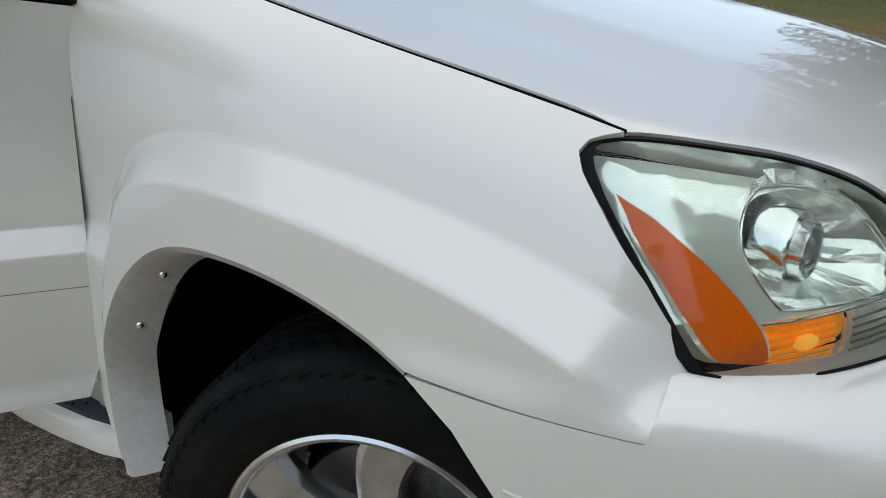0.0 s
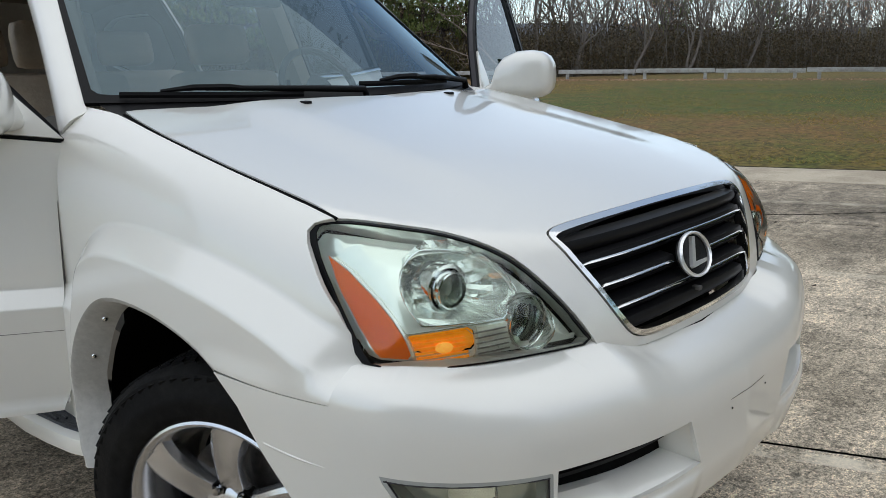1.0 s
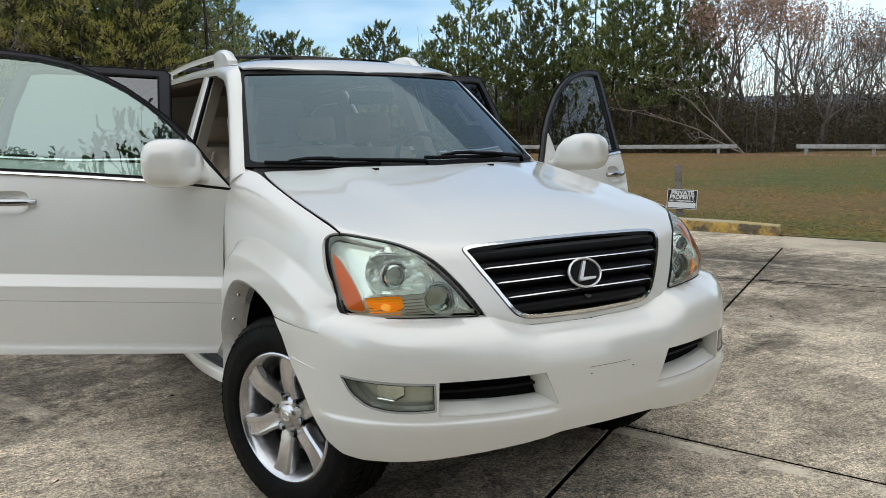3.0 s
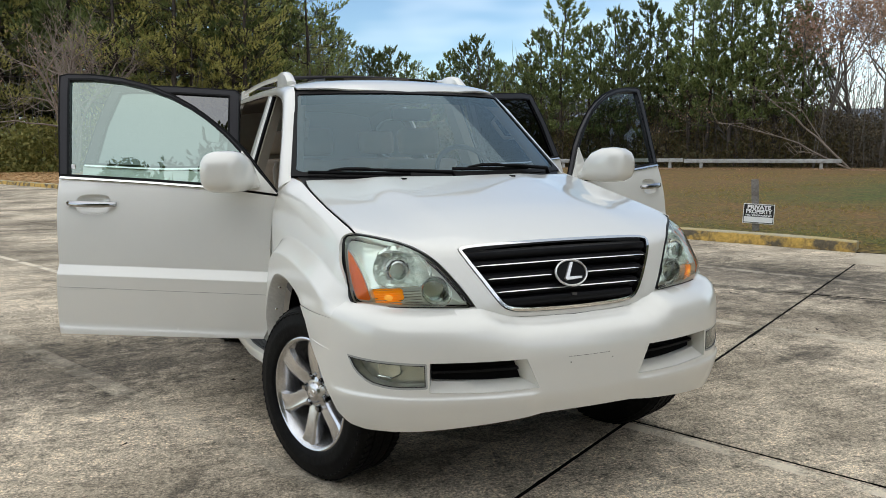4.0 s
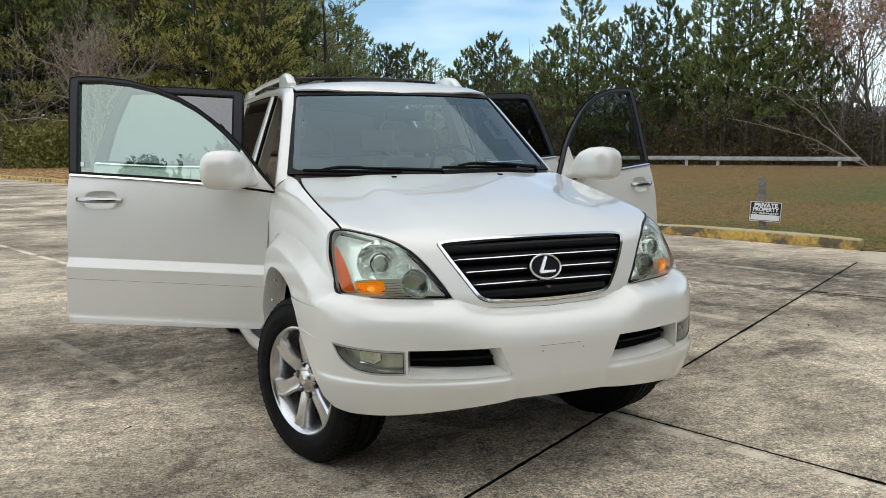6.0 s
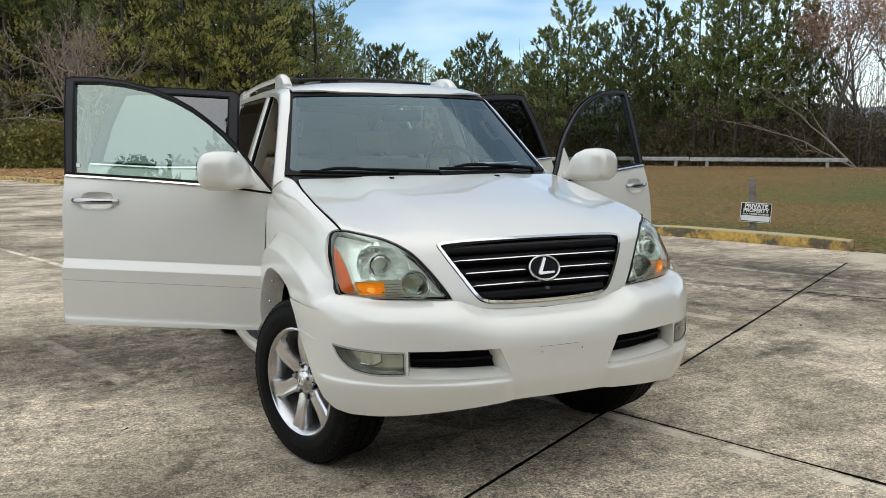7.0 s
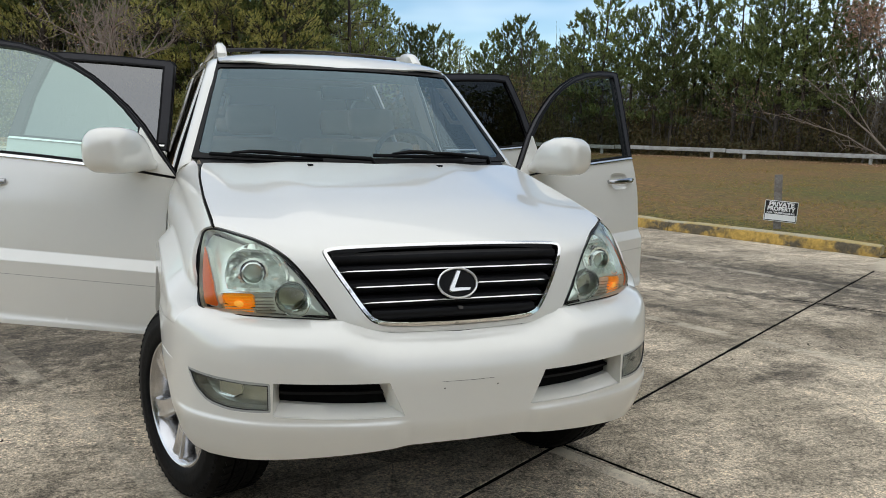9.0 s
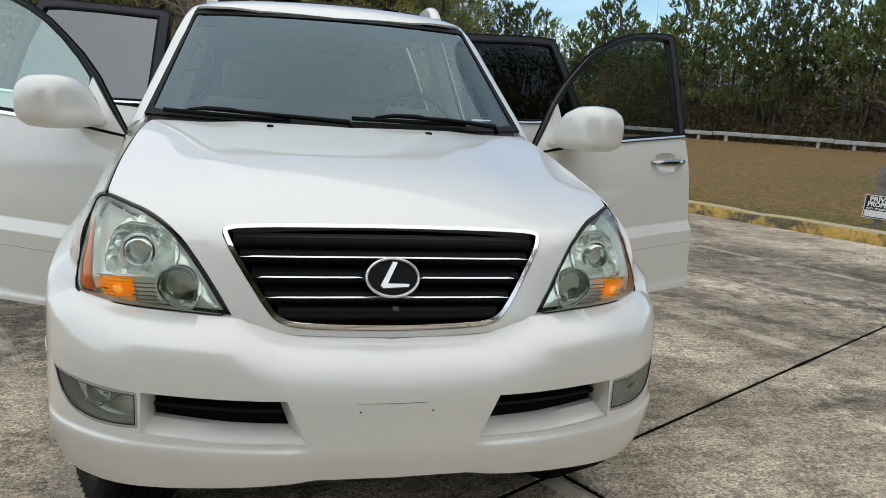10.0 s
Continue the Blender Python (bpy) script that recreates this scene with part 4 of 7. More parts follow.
for i in range(8):
    bm.faces.new((lo_v[i], lo_v[(i + 1) % 8], hi_v[(i + 1) % 8], hi_v[i]))
bmesh.ops.recalc_face_normals(bm, faces=bm.faces)
bmesh.ops.transform(bm, matrix=Matrix.Translation(c) @ rot, verts=bm.verts)
part("badge_stroke", bm, SATIN_CHROME, badge)

# headlamps
AMBER_SIDE = [(0.8065, 0.272), (0.8155, 0.226), (0.8200, 0.190), (0.8220, 0.135), (0.8180, 0.092), (0.8140, 0.081), (0.780, 0.076), (0.7745, 0.082), (0.7745, 0.108), (0.780, 0.150), (0.7885, 0.190), (0.798, 0.236)]
TURN = [(0.772, 0.119), (0.71, 0.118), (0.660, 0.117), (0.664, 0.066), (0.71, 0.066), (0.769, 0.068)]
LOW_BEAM, HIGH_BEAM = (0.650, 0.977, 0.100), (0.540, 0.909, 0.053)
LAMP_EDGE = dense(np.array(HEADLAMP) * NS, 0.02)


def bulge(x, a):
    """How far the lamp's cover stands out of the nose: nothing at its edge, 3 cm in its middle."""
    x, a = np.broadcast_arrays(np.asarray(x, float), np.asarray(a, float))
    q = np.stack([np.abs(x.ravel()), a.ravel() * NS[1]], 1)
    d = np.sqrt(((q[:, None] - LAMP_EDGE) ** 2).sum(2).min(1))
    return (0.034 * (1 - (1 - np.clip(d / 0.09, 0, 1)) ** 2) * inside(LAMP_EDGE, q)).reshape(x.shape)


def lamp_face(s, x, a):
    return nose(s * np.asarray(x), a) + np.multiply.outer(bulge(x, a), np.array([s * 0.57, -0.79, 0.20]))


def on_lamp(s, x, a, depth=0.0):
    p, n = on_nose(s * x, a, depth)
    return p + float(bulge(x, a)) * np.array([s * 0.57, -0.79, 0.20])


for s in (-1, 1):
    face = lambda x, a: lamp_face(s, x, a)
    hl = panel("headlamp", face, shrink_n(HEADLAMP, 0.001), LAMP_GLASS, car, gap=0.02, edge=0, flip=s, lift=-0.004, scale=NS, label="clear headlamp with amber turn signal")
    hl.visible_shadow = False
    seal = [(x - 0.0055 * float(step(0.78, 0.812, x)), a - 0.0022 if a < 0.10 else a) for x, a in shrink_n(HEADLAMP, 0.0030)]
    panel("gasket", face, shrink_n(HEADLAMP, -0.0012), BLACK, hl, holes=[seal], gap=0.02, edge=0.004, flip=s, lift=-0.0015, scale=NS)

    def rim_of(lamp_, k=1.0):
        """The edge of a lamp's bowl, (across, height); the large one is cut off by the strip below it and by its neighbour."""
        cx, cz, r = lamp_
        out = []
        for q in np.linspace(0, 2 * math.pi, 44, endpoint=False):
            rr = r * k
            if lamp_ is LOW_BEAM:
                if math.sin(q) < 0:
                    rr = min(rr, 0.043 / -math.sin(q))
                while math.hypot(cx + rr * math.cos(q) - HIGH_BEAM[0], cz + rr * math.sin(q) - HIGH_BEAM[1]) < HIGH_BEAM[2] + 0.006:
                    rr -= 0.002
            out.append((cx + rr * math.cos(q), cz + rr * math.sin(q)))
        return out

    def cut(lamp_):
        return [(x, angle_at(x, z=z)) for x, z in rim_of(lamp_)]
    panel("bowl", face, HEADLAMP, HOUSING, hl, holes=[cut(LOW_BEAM), cut(HIGH_BEAM), rounded(TURN, 1)], gap=0.02, edge=0.0, flip=s, lift=-0.035, scale=NS, label="pale mirrored bowl")
    rim = [on_lamp(s, x, a, 0.006) for x, a in dense(HEADLAMP, 0.05)]
    deep = [on_lamp(s, x, a, 0.041) for x, a in dense(HEADLAMP, 0.05)]
    part("wall", loft([rim, deep], caps=False), HOUSING, hl, smooth=40)
    tilt = lambda x, a: lamp_face(s, x, a) + np.stack([0 * np.asarray(x), -0.06 * (0.833 - np.asarray(x)), 0 * np.asarray(x)], -1)
    panel("side_marker", tilt, AMBER_SIDE, AMBER, hl, gap=0.02, edge=0.003, flip=s, lift=-0.014, scale=NS, label="amber side reflector")
    panel("marker_back", lambda x, a: tilt(x, a) + np.array([-s * 0.002, 0.002, 0]), shrink_n(AMBER_SIDE, -0.0035), HOUSING, hl, gap=0.02, edge=0.03, flip=s, lift=-0.0165, scale=NS)
    panel("turn_signal", face, rounded(TURN, 1), AMBER_LIT, hl, gap=0.02, edge=0.02, flip=s, lift=-0.040, scale=NS, label="amber turn signal, lit")
    part("signal_wall", loft([[on_lamp(s, x, a, d) for x, a in rounded(TURN, 1)] for d in (0.034, 0.041)], caps=False), HOUSING, hl, smooth=40)
    for k in range(6):
        a = 0.0735 + 0.0080 * k
        part("signal_rib", tube([on_lamp(s, x, a, 0.0395) for x in (0.764, 0.74, 0.71, 0.676)], 0.0026, 6), AMBER_LIT, hl, smooth=60)
    part("bulb", loft([[on_lamp(s, 0.716 + 0.016 * f * math.cos(q), 0.094 + 0.010 * f * math.sin(q), d) for q in np.linspace(0, 2 * math.pi, 12, endpoint=False)] for f, d in ((1.0, 0.039), (0.8, 0.033), (0.3, 0.031))]), AMBER_PALE, hl, smooth=60)
    part("divider", tube([on_lamp(s, x, 0.1215, 0.021) for x in (0.790, 0.74, 0.69, 0.64, 0.605)], 0.0020, 6), REFLECTOR, hl, smooth=60)
    panel("lower_louvre", face, [(0.655, 0.115), (0.592, 0.112), (0.592, 0.067), (0.659, 0.068)], HOUSING, hl, gap=0.03, edge=0.012, flip=s, lift=-0.029, scale=NS)
    for k in range(5):
        a = 0.0745 + 0.0085 * k
        part("louvre_rib", tube([on_lamp(s, x, a, 0.0275) for x in (0.662, 0.63, 0.600)], 0.0016, 6), STEEL, hl)
    # low beam: mirrored facets round a projector; high beam: a chrome ring round a darkened bowl
    rf = np.random.RandomState(17)
    for nm, lamp_, ring_r in (("low_beam", LOW_BEAM, 0.034), ("high_beam", HIGH_BEAM, 0.0)):
        cx, cz, r = lamp_
        edge_ = [on_lamp(s, x, angle_at(x, z=z), 0.034) for x, z in rim_of(lamp_, 0.985)]
        flat_ = rim_of(lamp_)
        mid_y = sum(p[1] for p in edge_) / len(edge_)
        m = Matrix.Translation((s * cx + s * 0.010, mid_y + (0.012 if ring_r else 0.004), cz + 0.003)) @ Vector((s * 0.10, -1.0, 0.0)).to_track_quat("X", "Z").to_matrix().to_4x4()
        rings = [edge_]
        for k, d in ((0.93, 0.012), (0.80, 0.030), (0.66, 0.044), (0.50, 0.052), (0.30, 0.058), (0.05, 0.062)):
            rings.append([(s * (cx + (x - cx) * k), (1 - k) * (mid_y + 0.03) + k * p[1] + d * (0.8 if ring_r else 1.0) + (rf.randn() * 0.0045 if ring_r else 0.0), cz + (z - cz) * k) for (x, z), p in zip(flat_, edge_)])
        tub = part(nm, loft(rings, caps=False), FACETS, hl, smooth=None if ring_r else 40)
        part("bowl_rim", tube(edge_ + edge_[:1], 0.0020, 6), REFLECTOR, tub, smooth=60)
        if ring_r:
            bm = revolve([(-0.055, ring_r * 1.62), (-0.020, ring_r * 1.55), (-0.012, ring_r * 1.46), (-0.012, ring_r * 1.24), (-0.020, ring_r * 1.16), (0.002, ring_r * 1.07), (0.004, ring_r * 0.99), (-0.006, ring_r * 0.95)], 40)
            bmesh.ops.transform(bm, matrix=m, verts=bm.verts)
            part("step_ring", bm, REFLECTOR, hl, smooth=25)
            lens = [(-0.008, ring_r * 0.97), (0.004, ring_r * 0.80), (0.011, ring_r * 0.45), (0.013, 0.0)]
        else:
            lens = [(-0.004, r * 0.94), (0.004, r * 0.75), (0.009, r * 0.4), (0.010, 0.0)]
            ring = revolve([(-0.02, r * 1.0), (0.004, r * 1.0), (0.008, r * 0.96), (0.004, r * 0.90), (-0.02, r * 0.86)], 36)
            bmesh.ops.transform(ring, matrix=m, verts=ring.verts)
            part("chrome_ring", ring, REFLECTOR, hl, smooth=40)
        bm = revolve(lens, 32)
        bmesh.ops.transform(bm, matrix=m, verts=bm.verts)
        part("projector_lens", bm, LAMP_GLASS, hl, smooth=60)
        bm = revolve([(-0.03, (ring_r or r) * 0.84), (-0.036, (ring_r or r) * 0.45), (-0.03, 0.0)], 32)
        bmesh.ops.transform(bm, matrix=m, verts=bm.verts)
        # the high beam's darker chrome puts a reflection of dark ground into its colour
        part("projector_back", bm, FOG_BOWL if ring_r else DARK_CHROME, hl, smooth=60)

# ---- windscreen, cowl, roof and pillars ----
def screen(u, v):
    """Windscreen: u from -1 to 1 across, v from 0 at its foot to 1."""
    u, v = np.broadcast_arrays(np.asarray(u, float), np.asarray(v, float))
    b = np.stack([u * 0.790, 0.445 + 0.225 * np.abs(u) ** 2.4, 1.296 + 0.010 * u * u], -1)
    t = np.stack([u * 0.634, 1.052 + 0.138 * u * u, 1.760 - 0.006 * u * u], -1)
    p = b + (t - b) * v[..., None]
    bow = (1 - u * u) * 4 * v * (1 - v)
    return p + np.stack([0 * u, -0.012 * bow, 0.018 * bow], -1)


def roof(x, y):
    x, y = np.broadcast_arrays(np.asarray(x, float), np.asarray(y, float))
    mid = curve([(1.0, 1.744), (1.08, 1.780), (1.16, 1.818), (1.3, 1.852), (1.7, 1.878), (2.4, 1.884), (3.2, 1.862), (3.75, 1.80)], y)
    return np.stack([x, y, mid - 0.030 * (x / 0.6) ** 2 - 0.02 * (np.abs(x) / 0.64) ** 8], -1)


ws = panel("windscreen", screen, [(-0.985, 0.0), (0.985, 0.0), (0.985, 1.0), (-0.985, 1.0)], WIND_GLASS, car, gap=0.06, edge=0, flip=1, label="windscreen with a dark border")
ws.visible_shadow = False
panel("tint_strip", screen, [(-0.97, 0.86), (0.97, 0.86), (0.97, 0.99), (-0.97, 0.99)], SHADE_BAND, ws, gap=0.06, edge=0, flip=1, lift=-0.008).visible_shadow = False
panel("border", screen, [(-1.0, -0.005), (1.0, -0.005), (1.0, 1.02), (-1.0, 1.02)], BLACK, ws, holes=[[(-0.972, 0.072), (-0.955, 0.046), (-0.92, 0.038), (0.92, 0.038), (0.955, 0.046), (0.972, 0.072), (0.980, 0.965), (0.965, 0.984), (-0.965, 0.984), (-0.980, 0.965)]], gap=0.05, edge=0.012, flip=1, lift=0.005)
panel("shade_band", screen, [(-0.15, 0.90), (0.15, 0.90), (0.22, 0.972), (-0.22, 0.972)], BLACK, ws, gap=0.06, edge=0, flip=1, lift=-0.004)
rows = []
for u in np.linspace(-0.97, 0.97, 25):
    x = u * 0.775
    p = screen(u, 0.0)
    y = float(np.interp(abs(x), [0, 0.3, 0.55, 0.68, 0.76], [0.344, 0.384, 0.449, 0.503, 0.56]))
    rows.append([(x, y - 0.03, p[2] - 0.045), (x, y + 0.008, p[2] - 0.030), (x, (y + p[1]) / 2, p[2] - 0.022), (p[0], p[1] + 0.012, p[2] + 0.006)])
part("cowl", loft(rows, closed=False), BLACK, car, "black cowl below the windscreen", smooth=40)
for x in (-0.304, 0.304):
    bm = bmesh.new()
    box(bm, (x - 0.012, 0.315, 1.272), (x + 0.012, 0.345, 1.298), 0.004)
    part("washer_nozzle", bm, BLACK, car, smooth=40)


def on_screen(u, v, off):
    p = screen(u, v)
    n = np.cross(screen(u + 0.01, v) - p, screen(u, v + 0.01) - p)
    return p + n / np.linalg.norm(n) * off


for pts in ([(-0.9, 0.018), (-0.62, 0.026), (-0.3, 0.014), (0.0, -0.005)], [(0.02, 0.045), (0.3, 0.052), (0.52, 0.040), (0.80, -0.005)]):
    u0 = pts[-1][0]
    w = part("wiper", tube([on_screen(u0 + 0.02, -0.03, 0.012)] + [on_screen(u, v, 0.034) for u, v in pts[:0:-1]] + [on_screen(pts[1][0] - 0.02, pts[1][1], 0.03)], [0.013, 0.011, 0.009, 0.007, 0.005], 8), BLACK, car, "black wiper at rest", smooth=50)
    b0, b1 = pts[0], (pts[1][0] + 0.34, pts[1][1] - 0.022)
    part("blade", tube([on_screen(b0[0] + (b1[0] - b0[0]) * k / 6, b0[1] + (b1[1] - b0[1]) * k / 6, 0.018) for k in range(7)], 0.0055, 6, flat=1.8), BLACK, w)
    part("blade_bridge", tube([on_screen(pts[1][0] + q, pts[1][1] + 0.002, h) for q, h in ((-0.16, 0.024), (-0.06, 0.036), (0.06, 0.036), (0.16, 0.024))], [0.005, 0.010, 0.010, 0.005], 6), BLACK, w)

panel("roof", roof, [(-0.55, 1.160), (-0.35, 1.098), (0, 1.056), (0.35, 1.098), (0.55, 1.160), (0.62, 1.21), (0.61, 1.6), (0.60, 3.6), (0.55, 3.75), (-0.55, 3.75), (-0.60, 3.6), (-0.61, 1.6), (-0.62, 1.21)], WHITE, car, gap=0.06, edge=0.01, flip=1, label="white roof")
panel("sunroof", roof, rounded([(-0.40, 1.42), (0.40, 1.42), (0.40, 2.05), (-0.40, 2.05)], 2), TINT_GLASS, car, gap=0.08, edge=0.012, flip=1, lift=0.012, label="dark sunroof glass")


def side_x(z):
    """Half width of the closed cabin side."""
    return curve([(0.3, 0.90), (0.5, 0.918), (0.8, 0.925), (1.05, 0.903), (1.21, 0.868), (1.30, 0.838), (1.55, 0.752), (1.75, 0.683), (1.82, 0.655)], z)


for s in (-1, 1):
    inner = [(0.796, 0.640, 1.280), (0.790, 0.672, 1.306), (0.745, 0.82, 1.432), (0.700, 0.965, 1.56), (0.655, 1.115, 1.695), (0.634, 1.20, 1.757), (0.622, 1.28, 1.795), (0.612, 1.5, 1.815), (0.605, 2.0, 1.835), (0.600, 2.8, 1.832), (0.59, 3.45, 1.812), (0.57, 3.75, 1.775)]
    outer = [(0.69, 1.205), (0.715, 1.232), (0.855, 1.36), (1.005, 1.49), (1.165, 1.617), (1.27, 1.69), (1.37, 1.735), (1.55, 1.768), (2.0, 1.785), (2.8, 1.785), (3.45, 1.765), (3.75, 1.72)]
    rings, under = [], []
    for (ix, iy, iz), (oy, oz) in zip(inner, outer):
        ox = float(side_x(oz)) - 0.012
        I, O = np.array([s * ix, iy, iz + 0.004]), np.array([s * ox, oy, oz])
        C = np.array([s * (ox - 0.004), oy - 0.55 * (oy - iy), oz + 0.62 * (iz - oz)]) + np.array([s * 0.018, -0.008, 0.010])
        ring = [(1 - t) ** 2 * I + 2 * t * (1 - t) * C + t * t * O for t in np.linspace(0, 1, 8)]
        ring += [O - np.array([s * 0.055, -0.012, 0.0]), I - np.array([s * 0.02, -0.03, 0.05])]
        rings.append(ring)
        if iy > 1.19:
            under.append([O - np.array([s * 0.010, 0, 0.005]), O - np.array([s * 0.055, -0.012, 0.007]), I - np.array([s * 0.026, -0.03, 0.058])])
    part("roof_edge_lining", loft(under, closed=False), TRIM_TAN, car, "tan lining along the roof edge", smooth=40)
    part("pillar_and_roof_edge", loft(rings), WHITE, car, "white windscreen pillar running into the roof edge", smooth=35)
    # sill, centre pillar, rear quarter
    part("sill", loft([[(s * x, y, z) for x, z in ((0.80, 0.36), (0.895, 0.36), (0.918, 0.40), (0.915, 0.47), (0.88, 0.50), (0.80, 0.50))] for y in (0.58, 1.2, 1.8, 2.36)]), WHITE, car, smooth=35)
    rows_ = ((0.48, 1.70, 1.90), (0.8, 1.70, 1.88), (1.1, 1.71, 1.86), (1.3, 1.72, 1.85), (1.55, 1.745, 1.85), (1.79, 1.77, 1.85))
    bp = [[(s * (float(side_x(z)) - d), y, z) for y, d in ((y0, 0.026), (y0 + 0.012, 0.012), (y1 - 0.012, 0.012), (y1, 0.026), (y1, 0.04), (y0, 0.04))] for z, y0, y1 in rows_]
    pil = part("centre_pillar", loft(bp), WHITE, car, smooth=35)
    part("pillar_lining", loft([[(s * (float(side_x(z)) - d), y, z) for y, d in ((y0 - 0.03, 0.050), (y0 + 0.01, 0.041), (y1 - 0.01, 0.041), (y1 + 0.03, 0.050), (y1 + 0.02, 0.11), (y0 - 0.02, 0.11))] for z, y0, y1 in rows_]), TRIM_TAN, pil, "tan pillar lining", smooth=35)
    for e_ in (-1, 1):
        part("door_seal", tube([(s * (float(side_x(z)) - 0.036), (y0 - 0.008) if e_ < 0 else (y1 + 0.008), z) for z, y0, y1 in rows_], 0.012, 8), BLACK, pil, smooth=60)
    quarter = lambda y, z: np.stack([s * (side_x(z) - 0.10 * np.clip((y - 3.2) / 0.7, 0, 1) ** 2), y + 0 * z, z + 0 * y], -1)
    q_out = [(2.92, 0.92), (2.80, 1.0), (2.74, 1.3), (2.80, 1.60), (2.88, 1.775), (3.45, 1.765), (3.74, 1.70), (3.84, 1.3), (3.88, 0.95), (3.86, 0.5), (3.25, 0.45), (3.24, 0.60), (3.14, 0.78), (3.0, 0.87)]
    q_win = rounded([(2.98, 1.34), (2.98, 1.68), (3.45, 1.68), (3.66, 1.60), (3.70, 1.34)], 1)
    panel("rear_quarter", quarter, q_out, WHITE, car, holes=[q_win], gap=0.07, edge=0.012, flip=s)
    panel("quarter_lining", lambda y, z: quarter(y, z) - np.array([s * 0.03, 0, 0]), [(2.78, 1.0), (2.76, 1.3), (2.81, 1.60), (2.89, 1.79), (3.45, 1.78), (3.74, 1.70), (3.82, 1.3), (3.84, 0.95)], TRIM_TAN, car, holes=[shrink(q_win, -0.01)], gap=0.08, edge=0, flip=s, label="tan lining round the rear window")
    panel("quarter_glass", quarter, q_win, TINT_GLASS, car, gap=0.1, edge=0, flip=s, lift=-0.006)
    for nm, mat, (y0, y1), h in (("roof_rail", WHITE, (1.62, 3.35), 0.0),):
        rail = part(nm, tube([(s * 0.575, y, float(roof(0.575, y)[2]) + 0.056) for y in np.linspace(y0, y1, 12)], 0.013, 8, flat=1.3), mat, car, "white roof rail on white feet", smooth=60)
        for ya, yb in ((1.54, 1.82), (3.5, 3.2)):
            zz = [float(roof(0.575, ya + (yb - ya) * k / 4)[2]) for k in range(5)]
            rr = [[(s * (0.575 + wx), ya + (yb - ya) * k / 4, zz[k] + wz) for wx, wz in ((-0.030, -0.02), (0.030, -0.02), (0.026, tz * 0.8), (0.012, tz), (-0.012, tz), (-0.026, tz * 0.8))] for k, tz in enumerate((0.016, 0.066, 0.080, 0.082, 0.078))]
            part("rail_foot", loft(rr), WHITE, rail, "white rail foot", smooth=40)
for y in (1.95, 2.85):
    part("cross_bar", tube([(x, y, float(roof(0, y)[2]) + 0.040 - 0.022 * (x / 0.575) ** 2) for x in np.linspace(-0.575, 0.575, 13)], 0.008, 8, flat=1.4), BLACKOUT, car, smooth=60)
# tail, underbody, rear bumper
part("tailgate", loft([[(-w, y, z), (-w * 0.6, y + 0.05, z), (w * 0.6, y + 0.05, z), (w, y, z), (w, y - 0.05, z), (-w, y - 0.05, z)] for w, y, z in ((0.80, 3.86, 0.55), (0.81, 3.87, 0.95), (0.76, 3.84, 1.3), (0.62, 3.74, 1.72), (0.56, 3.70, 1.79))]), WHITE, car, "white tailgate", smooth=40)
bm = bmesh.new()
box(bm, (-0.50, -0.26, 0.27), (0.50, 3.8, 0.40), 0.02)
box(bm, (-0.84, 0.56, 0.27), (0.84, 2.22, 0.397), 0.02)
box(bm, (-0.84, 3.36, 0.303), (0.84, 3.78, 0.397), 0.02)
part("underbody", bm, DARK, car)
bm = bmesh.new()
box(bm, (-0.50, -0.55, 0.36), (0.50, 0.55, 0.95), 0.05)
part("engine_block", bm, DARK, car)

# ---- doors, standing open ----
def door_out(l, z):
    """How far the skin of a closed door lies outside its hinge line (0.93 m from the middle)."""
    zz = z - 0.032 * (l - 0.1)
    band = 0.030 * np.clip((0.832 - zz) / 0.05, 0, 1)
    under = 0.014 * np.clip((0.535 - zz) / 0.025, 0, 1)
    return side_x(z) - 0.93 + np.where(z < 1.2, band + under, 0.0)


FRONT_DOOR = dict(skin=[(-0.050, 1.205), (-0.012, 1.05), (-0.004, 0.80), (0.0, 0.56), (0.03, 0.49), (0.55, 0.497), (1.10, 0.507), (1.112, 0.60), (1.105, 0.85), (1.118, 1.10), (1.125, 1.305), (0.65, 1.276), (0.30, 1.250)],
                  frame=[(-0.050, 1.210), (0.30, 1.254), (0.65, 1.280), (1.125, 1.309), (1.16, 1.55), (1.195, 1.842), (1.15, 1.852), (1.0, 1.846), (0.85, 1.826), (0.70, 1.788), (0.559, 1.732), (0.45, 1.675), (0.356, 1.611), (0.25, 1.533), (0.153, 1.445), (0.05, 1.325)],
                  glass=[(0.20, 1.262), (0.65, 1.296), (1.075, 1.322), (1.103, 1.55), (1.133, 1.817), (1.0, 1.816), (0.85, 1.798), (0.70, 1.763), (0.556, 1.708), (0.446, 1.651), (0.351, 1.587), (0.255, 1.510), (0.176, 1.434), (0.152, 1.30)],
                  belt=(0.10, 1.118), handle=(0.80, 1.06))
REAR_DOOR = dict(skin=[(-0.005, 1.29), (0.0, 0.9), (0.0, 0.56), (0.03, 0.50), (0.55, 0.505), (0.66, 0.60), (0.76, 0.78), (0.92, 0.90), (0.98, 1.05), (0.985, 1.345), (0.5, 1.318)],
                 frame=[(-0.015, 1.294), (0.5, 1.322), (0.985, 1.349), (0.93, 1.60), (0.84, 1.862), (0.70, 1.868), (0.4, 1.852), (0.03, 1.826), (0.0, 1.80), (-0.012, 1.5)],
                 glass=[(0.055, 1.312), (0.5, 1.337), (0.905, 1.360), (0.86, 1.60), (0.785, 1.815), (0.70, 1.820), (0.4, 1.806), (0.07, 1.784), (0.058, 1.5)],
                 belt=(0.0, 0.975), handle=(0.66, 0.92))


